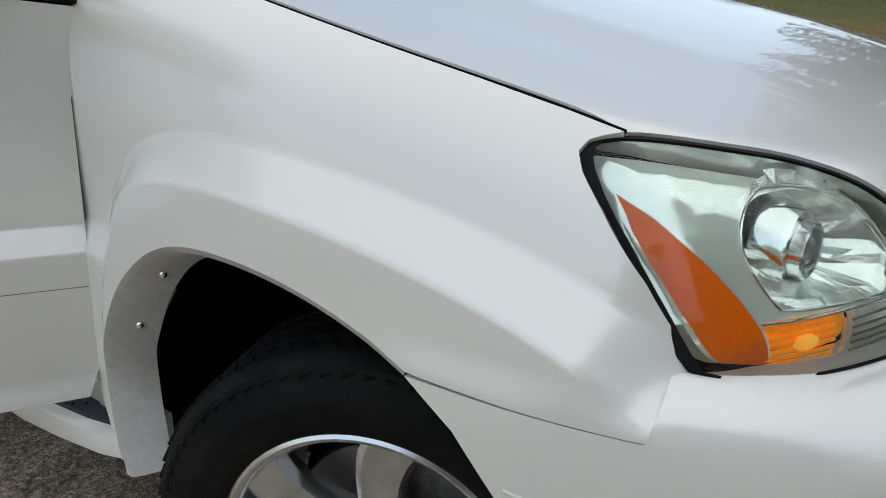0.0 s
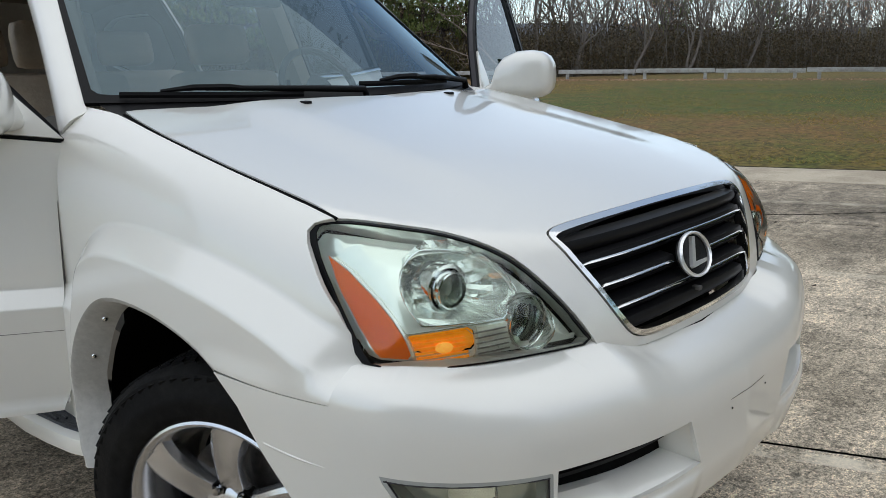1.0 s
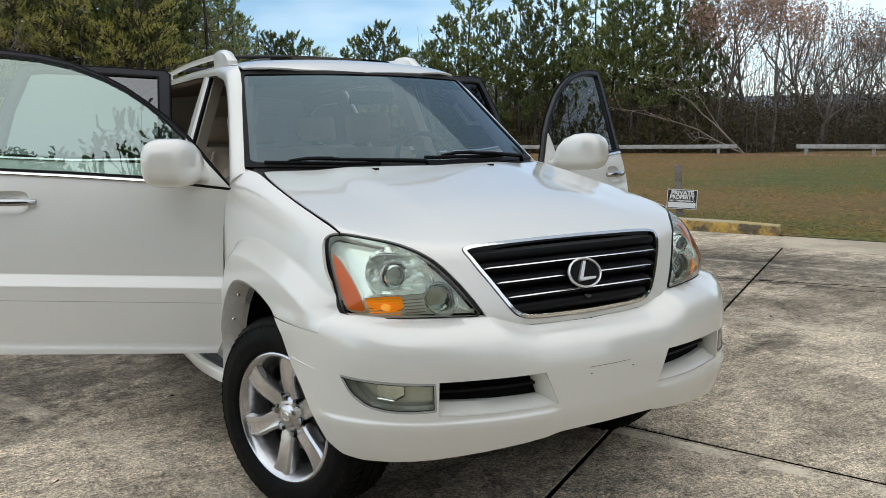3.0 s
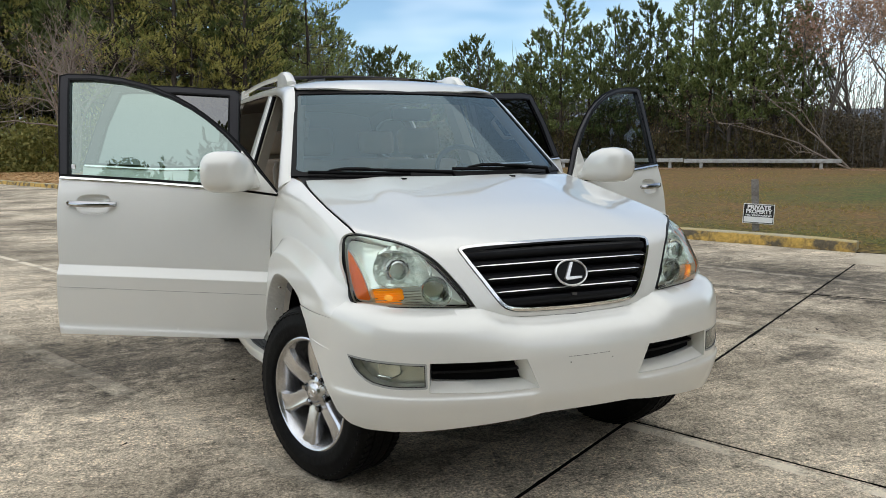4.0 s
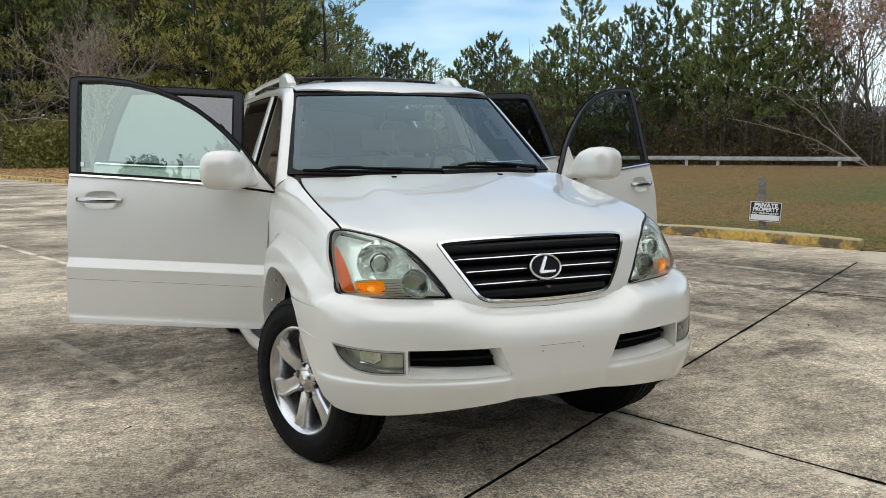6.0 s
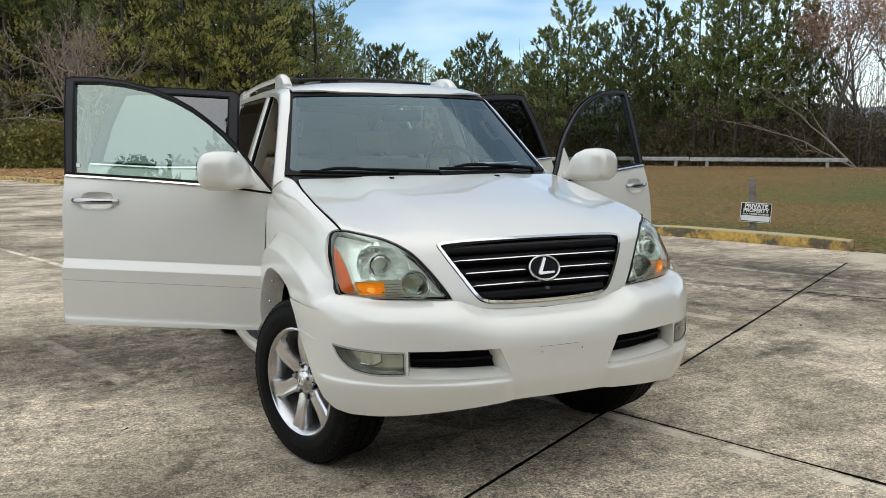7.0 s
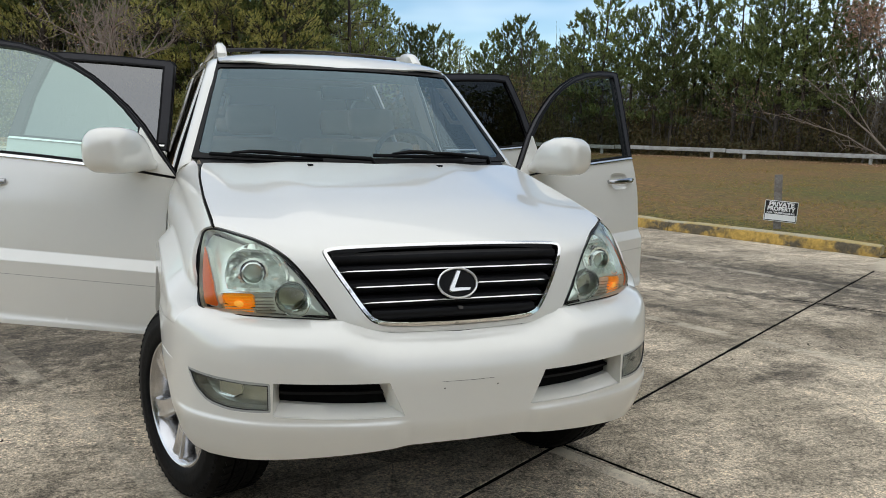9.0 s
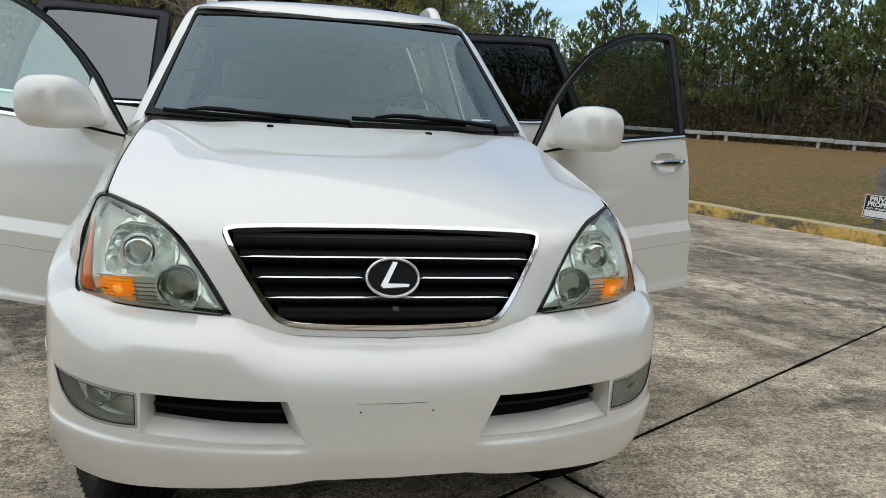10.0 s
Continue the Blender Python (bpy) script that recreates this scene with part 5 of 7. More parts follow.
def door(kind, spec, s, hinge_y, opened, glass_mat, label):
    th = radians(opened)
    d, o = np.array([s * math.sin(th), math.cos(th), 0]), np.array([s * math.cos(th), -math.sin(th), 0])
    h = np.array([s * 0.93, hinge_y, 0])
    up = np.array([0, 0, 1.0])

    def at(l, z, off=0.0):
        l, z = np.broadcast_arrays(np.asarray(l, float), np.asarray(z, float))
        return h + d * l[..., None] + o * (door_out(l, z) + off)[..., None] + up * z[..., None]
    a, b = spec["handle"]
    zc = 1.172
    cup = rounded([(a + 0.05, zc - 0.052), (b - 0.06, zc - 0.052), (b - 0.03, zc), (b - 0.06, zc + 0.046), (a + 0.05, zc + 0.046), (a + 0.03, zc)], 3)
    body = panel(kind, at, spec["skin"], WHITE, car, holes=[cup], gap=0.03, edge=0.035, flip=s, label=label, creases=[[(l, z + 0.032 * (l - 0.1)) for l in np.linspace(-0.1, 1.2, 40)] for z in (0.836, 0.828, 0.786, 0.778, 0.537, 0.512)])
    l0, l1 = (0.004, 1.10) if kind == "front_door" else (0.004, 0.68)
    part("band_groove", tube([at(l, 0.718 + 0.032 * (l - 0.1), 0.0) for l in np.linspace(l0, l1, 12)], 0.0009, 6), STEEL, body)
    panel("inner_panel", lambda l, z: at(l, z, -0.085), shrink(spec["skin"], 0.006), TRIM_TAN, body, gap=0.06, edge=-0.05, flip=s, label="tan inner door panel")
    panel("armrest", lambda l, z: at(l, z, -0.135), rounded([(0.30, 0.86), (0.85, 0.88), (0.85, 0.96), (0.30, 0.94)], 2), LEATHER, body, gap=0.06, edge=-0.06, flip=s)
    fr = panel("window_frame", at, spec["frame"], BLACKOUT, body, holes=[spec["glass"]], gap=0.04, edge=0.03, flip=s, lift=0.0, label="satin black window frame")
    panel("glass_run", at, shrink(spec["glass"], -0.010), BLACK, fr, holes=[spec["glass"]], gap=0.04, edge=0.012, flip=s, lift=0.0025, label="black rubber glass run")
    panel("frame_lip", at, shrink(spec["frame"], -0.001), BLACK, fr, holes=[shrink(spec["frame"], 0.005)], gap=0.04, edge=0.010, flip=s, lift=0.002)
    panel("frame_inside", lambda l, z: at(l, z, -0.034), spec["frame"], BLACK, fr, holes=[spec["glass"]], gap=0.05, edge=0, flip=s)
    gl = panel("window_pane", lambda l, z: at(l, z, -0.014), shrink(spec["glass"], -0.006), glass_mat, body, gap=0.08, edge=0, flip=s)
    gl.visible_shadow = False
    l0, l1 = spec["belt"]
    k = np.linspace(l0, l1, 14)
    zb = [float(np.interp(l, [p[0] for p in spec["skin"][-3:][::-1]], [p[1] for p in spec["skin"][-3:][::-1]])) + 0.004 for l in k]
    part("belt_strip", loft([[at(l, z + a, b) for a, b in ((-0.010, -0.002), (-0.009, 0.009), (-0.004, 0.011), (0.008, 0.001), (0.008, -0.005))] for l, z in zip(k, zb)]), CHROME, body, "chrome belt strip", smooth=60)
    part("belt_rubber", loft([[at(l, z + a, b) for a, b in ((0.008, -0.006), (0.008, 0.002), (0.016, 0.003), (0.018, -0.004))] for l, z in zip(k, zb)]), BLACK, body, smooth=60)
    # handle over a sunk cup
    cmid = np.array([(a + b) / 2 - 0.005, zc])
    rings = [[at(*(cmid + (q - cmid) * f), off) for q in cup] for f, off in ((1.02, 0.0006), (0.985, -0.0015), (0.93, -0.008), (0.80, -0.017), (0.55, -0.023), (0.02, -0.025))]
    part("handle_cup", loft(rings, caps=False), WHITE, body, smooth=60)
    pts = np.linspace(a, b, 11)
    rings = []
    for i, l in enumerate(pts):
        f = i / 10
        bow = 0.026 * (1 - abs(2 * f - 1) ** 4) + 0.008
        w = 0.017 * (0.72 + 0.28 * (1 - abs(2 * f - 1) ** 3))
        rings.append([at(l, zc + 0.006 * (f - 0.5) + w * math.sin(q), bow + 0.009 * math.cos(q)) for q in np.linspace(0, 2 * math.pi, 10, endpoint=False)])
    grip = part("handle", loft(rings), DARK_CHROME, body, "chrome door handle", smooth=60)
    lock = revolve([(0.0, 0.013), (0.016, 0.013), (0.020, 0.010), (0.020, 0.0)], 20)
    bmesh.ops.transform(lock, matrix=Matrix.Translation(at(b - 0.012, zc + 0.004, 0.004)) @ Vector(o).to_track_quat("X", "Z").to_matrix().to_4x4(), verts=lock.verts)
    part("key_cylinder", lock, DARK_CHROME, grip, smooth=40)
    return body, at


for s, opened in ((-1, 62), (1, 65)):
    body, at = door("front_door", FRONT_DOOR, s, 0.62, opened, SIDE_GLASS if s < 0 else pane_material("side_glass_thin", (0.62, 0.70, 0.66), clear=0.8, ior=1.35), "white front door standing open")
    if s < 0:
        panel("window_sticker", lambda l, z: at(l, z, -0.011), [(1.050, 1.350), (1.070, 1.352), (1.073, 1.374), (1.052, 1.372)], PRIVATE_MAT, body, gap=0.03, edge=0, flip=s, label="small white sticker")
    # mirror: sail, foot and egg-shaped shell
    sail = [(-0.043, 1.219), (0.17, 1.247), (0.176, 1.33), (0.158, 1.438), (0.055, 1.321)]
    panel("mirror_sail", lambda l, z: at(l, z, 0.010), sail, WHITE, body, gap=0.03, edge=0.02, flip=s)
    rings = []
    for out, l0, l1, z0, z1 in ((0.0, 0.06, 0.16, 1.245, 1.285), (0.03, 0.055, 0.19, 1.243, 1.305), (0.045, 0.068, 0.235, 1.238, 1.375), (0.075, 0.067, 0.262, 1.234, 1.412), (0.13, 0.068, 0.275, 1.232, 1.434), (0.19, 0.074, 0.280, 1.233, 1.438), (0.235, 0.088, 0.280, 1.238, 1.430), (0.262, 0.108, 0.272, 1.252, 1.412), (0.278, 0.130, 0.255, 1.275, 1.385), (0.283, 0.16, 0.23, 1.30, 1.36)):
        ring = []
        for q in np.linspace(0, 2 * math.pi, 28, endpoint=False):
            c, t = math.cos(q), math.sin(q)
            e = 0.62
            l = (l0 + l1) / 2 + (l1 - l0) / 2 * math.copysign(abs(c) ** e, c)
            z = (z0 + z1) / 2 + (z1 - z0) / 2 * math.copysign(abs(t) ** e, t)
            ring.append(at(l - 0.012, 1.25) + np.array([0, 0, z - 1.25]) + (at(l, 1.25, out) - at(l, 1.25)))
        rings.append(ring)
    mir = part("mirror", loft(rings), WHITE, body, "white folding door mirror", smooth=50)
    r = [[at(l, z, 0.06) for l, z in ((0.254, 1.27), (0.254, 1.40))], [at(l, z, 0.25) for l, z in ((0.2505, 1.27), (0.2505, 1.40))]]
    part("mirror_glass", loft([r[0], r[1]], closed=False), CHROME, mir)
    door("rear_door", REAR_DOOR, s, 1.75, 65, TINT_GLASS if s < 0 else DARK_GLASS, "white rear door standing open")
    # running board
    b = []
    for y, x1 in ((0.545, 0.955), (0.60, 0.975), (0.72, 0.995), (0.84, 1.008), (1.4, 1.012), (2.0, 1.012), (2.25, 0.99), (2.36, 0.955)):
        b.append([(s * x, y, z) for x, z in ((0.84, 0.345), (x1 - 0.03, 0.345), (x1 - 0.004, 0.362), (x1, 0.385), (x1 - 0.008, 0.405), (x1 - 0.025, 0.414), (0.84, 0.414))])
    step_board = part("running_board", loft(b), WHITE, car, "white running board with a dark tread", smooth=35)
    b = []
    for y, x1 in ((0.57, 0.935), (0.66, 0.958), (0.84, 0.980), (1.4, 0.985), (2.0, 0.985), (2.3, 0.955)):
        b.append([(s * x, y, z) for x, z in ((0.845, 0.412), (x1, 0.412), (x1 - 0.004, 0.421), (0.845, 0.421))])
    part("tread", loft(b), TREAD_MAT, step_board, "blue-black ribbed tread")
    for k in range(6):
        x = 0.862 + 0.018 * k
        part("tread_rib", tube([(s * x, 0.62 + 0.02 * k, 0.422), (s * x, 2.2, 0.422)], 0.004, 6), TREAD_MAT, step_board)

# ---- wheels ----
def wheel(at, turn, s):
    hub = new("wheel")
    hub.parent = car
    tagged(hub, label="silver six-spoke alloy wheel with a black tyre")
    hub.empty_display_size = 0.1
    hub.matrix_local = Matrix.Translation(at) @ pose(0, 0, 0, 0, 0, turn + (0 if s > 0 else 180)) @ pose(0, 0, 0, -10)
    # tyre: x is outwards
    R, W = 0.386, 0.132
    prof = [(-0.10, 0.232), (-0.125, 0.258), (-W, 0.30), (-0.125, 0.345), (-0.112, 0.370), (-0.095, R - 0.004), (-0.062, R), (-0.060, R - 0.009), (-0.052, R - 0.009), (-0.050, R), (-0.004, R + 0.001), (-0.003, R - 0.009),
            (0.003, R - 0.009), (0.004, R + 0.001), (0.050, R), (0.052, R - 0.009), (0.060, R - 0.009), (0.062, R), (0.095, R - 0.004), (0.112, 0.370), (0.118, 0.366), (0.125, 0.345), (0.131, 0.318), (0.1335, 0.312), (W, 0.30), (0.130, 0.276), (0.127, 0.262), (0.119, 0.254), (0.10, 0.232)]
    bm = revolve(prof, 96)
    tyre = part("tyre", bm, RUBBER, hub, "black tyre", smooth=35)
    bm = bmesh.new()
    for k in range(66):
        for side in (-1, 1):
            a = 2 * math.pi * (k + (0.5 if side > 0 else 0)) / 66
            m = pose(0, 0, 0, math.degrees(a)) @ Matrix.Translation((side * 0.101, 0, R - 0.0205)) @ pose(0, 0, 0, 0, side * 26, side * 16)
            box(bm, (-0.024, -0.0135, -0.012), (0.024, 0.0135, 0.0035), 0.0, m)
            for off in (0.028, 0.078):
                m = pose(0, 0, 0, math.degrees(a) + side * 1.5) @ Matrix.Translation((side * (off - 0.001), 0, R)) @ pose(0, 0, 0, 0, 0, side * 24)
                box(bm, (-0.016, -0.0125, -0.006), (0.016, 0.0125, 0.0018), 0.0, m)
    tagged(part("tread_pattern", bm, RUBBER, tyre), kind="stuff")
    # rim barrel and lip
    bm = revolve([(0.100, 0.236), (0.108, 0.253), (0.119, 0.2545), (0.122, 0.248), (0.119, 0.241), (0.108, 0.234), (0.098, 0.229), (0.080, 0.222), (0.04, 0.210), (-0.09, 0.20)], 72)
    part("rim", bm, SILVER, hub, smooth=40)
    # six twisted spokes
    def within(p, x, most):
        """A spoke's corner, kept inside the rim."""
        p = p * min(1.0, most / float(np.linalg.norm(p)))
        return (x, float(p[1]), float(p[2]))
    for k in range(6):
        rings = []
        for f in np.linspace(0, 1, 9):
            r = 0.045 + f * 0.196
            bend = 0.10 * math.sin(math.pi * f * 0.9) - 0.015
            w = 0.040 + 0.002 * math.cos(2 * math.pi * f) + 0.012 * f ** 2
            x = 0.070 + 0.033 * f ** 1.5 + 0.012 * math.sin(math.pi * f)
            u, v = np.array([0, math.cos(bend), math.sin(bend)]), np.array([0, -math.sin(bend), math.cos(bend)])
            c = v * r
            rings.append([within(c + u * (w * a), x + h, 0.236) for a, h in ((-1, -0.018), (-0.86, 0.001), (-0.62, 0.007), (-0.1, 0.001), (0.35, 0.006), (0.8, 0.004), (1, -0.016), (0.8, -0.045), (-0.8, -0.045))])
        bm = loft(rings)
        bmesh.ops.transform(bm, matrix=pose(0, 0, 0, 60 * k), verts=bm.verts)
        part("spoke", bm, SILVER, hub, smooth=40)
    bm = revolve([(0.045, 0.082), (0.072, 0.080), (0.082, 0.066), (0.086, 0.046), (0.094, 0.041), (0.099, 0.034), (0.1015, 0.0)], 48)
    bmesh.ops.scale(bm, vec=(1, 1, 1), verts=bm.verts)
    cap = part("centre_cap", bm, SILVER, hub, smooth=35)
    bm = revolve([(0.1005, 0.023), (0.103, 0.021), (0.103, 0.0175), (0.1005, 0.0165)], 28)
    bmesh.ops.scale(bm, vec=(1, 1, 0.8), verts=bm.verts)
    part("cap_badge", bm, CHROME, cap)
    for k in range(6):
        bm = revolve([(0.05, 0.0185), (0.0835, 0.0185), (0.0835, 0.0150), (0.080, 0.0145), (0.080, 0.0)], 18)
        bmesh.ops.transform(bm, matrix=pose(0, 0, 0, 60 * k + 30) @ Matrix.Translation((0, 0, 0.0698)), verts=bm.verts)
        part("lug_pocket", bm, DARK, hub, smooth=40)
        bm = revolve([(0.05, 0.0125), (0.092, 0.0125), (0.098, 0.0095), (0.099, 0.0)], 6)
        bmesh.ops.transform(bm, matrix=pose(0, 0, 0, 60 * k + 30) @ Matrix.Translation((0, 0, 0.0698)), verts=bm.verts)
        part("lug_nut", bm, DARK_CHROME, hub)
    bm = revolve([(-0.005, 0.09), (0.005, 0.09), (0.005, 0.165), (-0.018, 0.165), (-0.018, 0.0), (0.005, 0.0)], 48)
    part("brake_disc", bm, STEEL, hub, smooth=30)
    bm = bmesh.new()
    box(bm, (-0.05, 0.09, -0.075), (0.035, 0.175, 0.075), 0.015)
    part("brake_caliper", bm, STEEL, hub, smooth=40)
    bm = revolve([(-0.08, 0.0), (-0.08, 0.19)], 32)
    part("wheel_back", bm, DARK, hub)
    return hub


for s in (-1, 1):
    wheel((s * 0.792 - (0.025 if s > 0 else 0), 0.07 if s > 0 else 0.0, 0.380), 22, s)
    wheel((s * 0.792, 2.79, 0.380), 0, s)

# ---- cabin ----
bm = bmesh.new()
box(bm, (-0.86, 0.60, 0.42), (0.86, 3.8, 0.50), 0.01)
part("cabin_floor", bm, TRIM_TAN, car, "tan carpeted cabin floor")
rows = []
for x in np.linspace(-0.78, 0.78, 15):
    hump = 0.035 * math.exp(-((x - 0.38) / 0.16) ** 2)
    rows.append([(x, 0.60, 1.24), (x, 0.75, 1.262 + hump * 0.3), (x, 0.95, 1.262 + hump), (x, 1.06, 1.235 + hump), (x, 1.10, 1.17), (x, 1.08, 0.95), (x, 0.98, 0.70), (x, 0.6, 0.65)])
part("dashboard", loft(rows), DASH, car, "dark grey dashboard", smooth=40)
bm = bmesh.new()
rows = []
for t in np.linspace(0, 2 * math.pi, 36, endpoint=False):
    rows.append([bm.verts.new(((0.185 + 0.015 * math.cos(q)) * math.cos(t), (0.185 + 0.015 * math.cos(q)) * math.sin(t), 0.015 * math.sin(q))) for q in np.linspace(0, 2 * math.pi, 8, endpoint=False)])
for i in range(36):
    for j in range(8):
        bm.faces.new((rows[i][j], rows[i][(j + 1) % 8], rows[(i + 1) % 36][(j + 1) % 8], rows[(i + 1) % 36][j]))
bmesh.ops.recalc_face_normals(bm, faces=bm.faces)
SW = Matrix.Translation((0.41, 1.15, 1.285)) @ pose(0, 0, 0, 62)
bmesh.ops.transform(bm, matrix=SW, verts=bm.verts)
sw = part("steering_wheel", bm, DASH, car, "dark steering wheel", smooth=60)
for a in (-20, 200, 270):
    part("wheel_spoke", tube([SW @ Vector((0, 0, -0.02)), SW @ Vector((0.18 * math.cos(radians(a)), 0.18 * math.sin(radians(a)), 0))], 0.018, 6, flat=0.5), DASH, sw)
bm = revolve([(-0.04, 0.0), (-0.04, 0.06), (0.0, 0.07), (0.01, 0.0)], 20, axis="z")
bmesh.ops.transform(bm, matrix=SW, verts=bm.verts)
part("horn_pad", bm, DASH, sw, smooth=40)


def cushion(lo, hi, soft):
    bm = bmesh.new()
    box(bm, lo, hi, soft)
    return bm


def seat(x, y, w, back):
    st = part("seat_cushion", cushion((x - w / 2, y - 0.28, 0.62), (x + w / 2, y + 0.25, 0.86), 0.07), LEATHER, car, "tan leather seat", smooth=70)
    bm = cushion((x - w / 2, 0, 0), (x + w / 2, 0.15, 0.60), 0.06)
    bmesh.ops.transform(bm, matrix=Matrix.Translation((0, y + 0.17, 0.80)) @ pose(0, 0, 0, -14), verts=bm.verts)
    part("backrest", bm, LEATHER, st, smooth=70)
    for dx in (-1, 1):
        bm = cushion((x + dx * w * 0.36 - 0.05, -0.04, 0.05), (x + dx * w * 0.36 + 0.05, 0.07, 0.48), 0.045)
        bmesh.ops.transform(bm, matrix=Matrix.Translation((0, y + 0.17, 0.80)) @ pose(0, 0, 0, -14), verts=bm.verts)
        part("bolster", bm, LEATHER, st, smooth=70)
    bm = cushion((x - 0.15, 0.02, 0.63), (x + 0.15, 0.13, 0.82), 0.05)
    bmesh.ops.transform(bm, matrix=Matrix.Translation((0, y + 0.17, 0.80)) @ pose(0, 0, 0, -14), verts=bm.verts)
    part("headrest", bm, LEATHER, st, smooth=70)


seat(-0.38, 1.45, 0.54, 0)
seat(0.38, 1.45, 0.54, 0)
seat(-0.38, 2.38, 0.62, 0)
seat(0.38, 2.38, 0.62, 0)
part("headliner", loft([[(x, y, float(roof(x, y)[2]) - 0.045) for x in np.linspace(-0.62, 0.62, 9)] for y in np.linspace(1.2, 3.7, 9)], closed=False), TRIM_TAN, car, smooth=60)
bm = cushion((-0.12, 0.99, 1.60), (0.12, 1.03, 1.67), 0.015)
part("rear_view_mirror", bm, BLACK, car, "black rear-view mirror", smooth=50)
for s in (-1, 1):
    part("grab_handle", tube([(s * 0.66, 0.98, 1.50), (s * 0.62, 1.03, 1.50), (s * 0.585, 1.12, 1.60), (s * 0.62, 1.14, 1.62)], 0.012, 8), TRIM_TAN, car, smooth=60)
    part("pillar_trim", tube([(s * 0.74, 0.74, 1.31), (s * 0.70, 0.90, 1.46), (s * 0.645, 1.08, 1.62), (s * 0.60, 1.22, 1.74)], 0.035, 8), TRIM_TAN, car, "tan pillar trim", smooth=60)
    part("seat_belt", loft([[(s * 0.70, 1.80 + a, 1.60), (s * 0.74, 1.81 + a, 1.1), (s * 0.80, 1.80 + a, 0.6)] for a in (-0.024, 0.024)], closed=False), DASH, car)
bm = cushion((-0.10, 0.98, 0.62), (0.10, 1.9, 0.90), 0.04)
part("centre_console", bm, DASH, car, smooth=50)
bm = bmesh.new()
box(bm, (-0.13, -0.10, 0.0), (0.13, 0.10, 0.006), 0.002, Matrix.Translation((0.56, 0.86, 1.285)) @ pose(0, 0, 0, 14, 0, 12))
tagged(part("paper_sheet", bm, PRIVATE_MAT), label="white paper lying on the dashboard", category="paper")

# ---- ground ----
E1, E2 = Vector((0.862, 0.507, 0)), Vector((-0.385, 0.923, 0))
J0 = Vector((0.83, -0.01, 0))


def lot(s, t, z=0.0):
    """A point of the parking lot: s metres along the long joint, t along the kerb."""
    p = J0 + E1 * s + E2 * t
    return (p.x, p.y, z)


bm = bmesh.new()
for q in ((-900, -900), (900, -900), (900, 900), (-900, 900)):
    bm.verts.new((q[0], q[1], -0.0035))
bm.faces.new(bm.verts)
tagged(part("ground", bm, SOIL), label="dark soil under the paving", category="ground", kind="structure")


KERB_S = 7.83
bm = bmesh.new()
n = 60
rows = []
for i in range(n + 1):
    s = KERB_S + 0.02 + (i / n) ** 2.2 * 400
    rows.append([bm.verts.new(lot(s, t, 0.012 + 0.10 * step(0, 1.4, s - KERB_S) + 0.04 * noise.noise((s * 0.3, t * 0.3, 0)) * step(0, 2.0, s - KERB_S))) for t in list(np.linspace(-60, 60, 121)) + [120, 300, 600]])
for a, b in zip(rows, rows[1:]):
    for j in range(len(a) - 1):
        bm.faces.new((a[j], b[j], b[j + 1], a[j + 1]))
lawn = tagged(part("lawn", bm, LAWN, smooth=80), label="dry brown and green grass beyond the kerb", category="grass", kind="structure")

bm = bmesh.new()
rows = []
for i in range(31):
    s = -18.58 - (i / 30) ** 2.2 * 400
    rows.append([bm.verts.new(lot(s, t, 0.004 + 0.10 * step(0, 2.4, -18.58 - s))) for t in np.linspace(-300, 300, 61)])
for a, b in zip(rows, rows[1:]):
    for j in range(len(a) - 1):
        bm.faces.new((a[j], a[j + 1], b[j + 1], b[j]))
tagged(part("lawn_west", bm, LAWN, smooth=80), label="dry grass along the open side of the lot", category="grass", kind="structure")

# concrete slabs, each a piece of the pavement
pavement = thing("pavement", "stained grey concrete parking lot cut by straight joints", "pavement", kind="structure")


def slab(s0, s1, t0, t1):
    """One slab; its edges are worn and chipped."""
    bm = bmesh.new()
    g, lo, mid, top = 0.008, [], [], []
    far = max(abs(s0), abs(s1)) > 25 or max(abs(t0), abs(t1)) > 15
    ring = dense([(s0, t0), (s1, t0), (s1, t1), (s0, t1)], 2.0 if far else 0.045)
    for sa, ta in ring:
        x, y, _ = lot(sa, ta)
        wear = 0.0 if far else 0.006 * abs(noise.noise((x * 9, y * 9, 0.3))) + 0.030 * max(0.0, noise.noise((x * 2.7, y * 2.7, 5.1)) - 0.38) + 0.012 * max(0.0, noise.noise((x * 17, y * 17, 2.2)) - 0.25)
        ds = (1 if sa - s0 < 1e-6 else -1 if s1 - sa < 1e-6 else 0)
        dt = (1 if ta - t0 < 1e-6 else -1 if t1 - ta < 1e-6 else 0)
        lo.append(bm.verts.new(lot(sa + ds * 0.003, ta + dt * 0.003, -0.16)))
        mid.append(bm.verts.new(lot(sa + ds * (g + wear * 0.6), ta + dt * (g + wear * 0.6), -0.006)))
        top.append(bm.verts.new(lot(sa + ds * (g + 0.004 + wear), ta + dt * (g + 0.004 + wear), 0.0)))
    k = len(ring)
    for a, b in ((lo, mid), (mid, top)):
        for i in range(k):
            bm.faces.new((a[i], a[(i + 1) % k], b[(i + 1) % k], b[i]))
    bm.faces.new(top)
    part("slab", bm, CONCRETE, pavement)


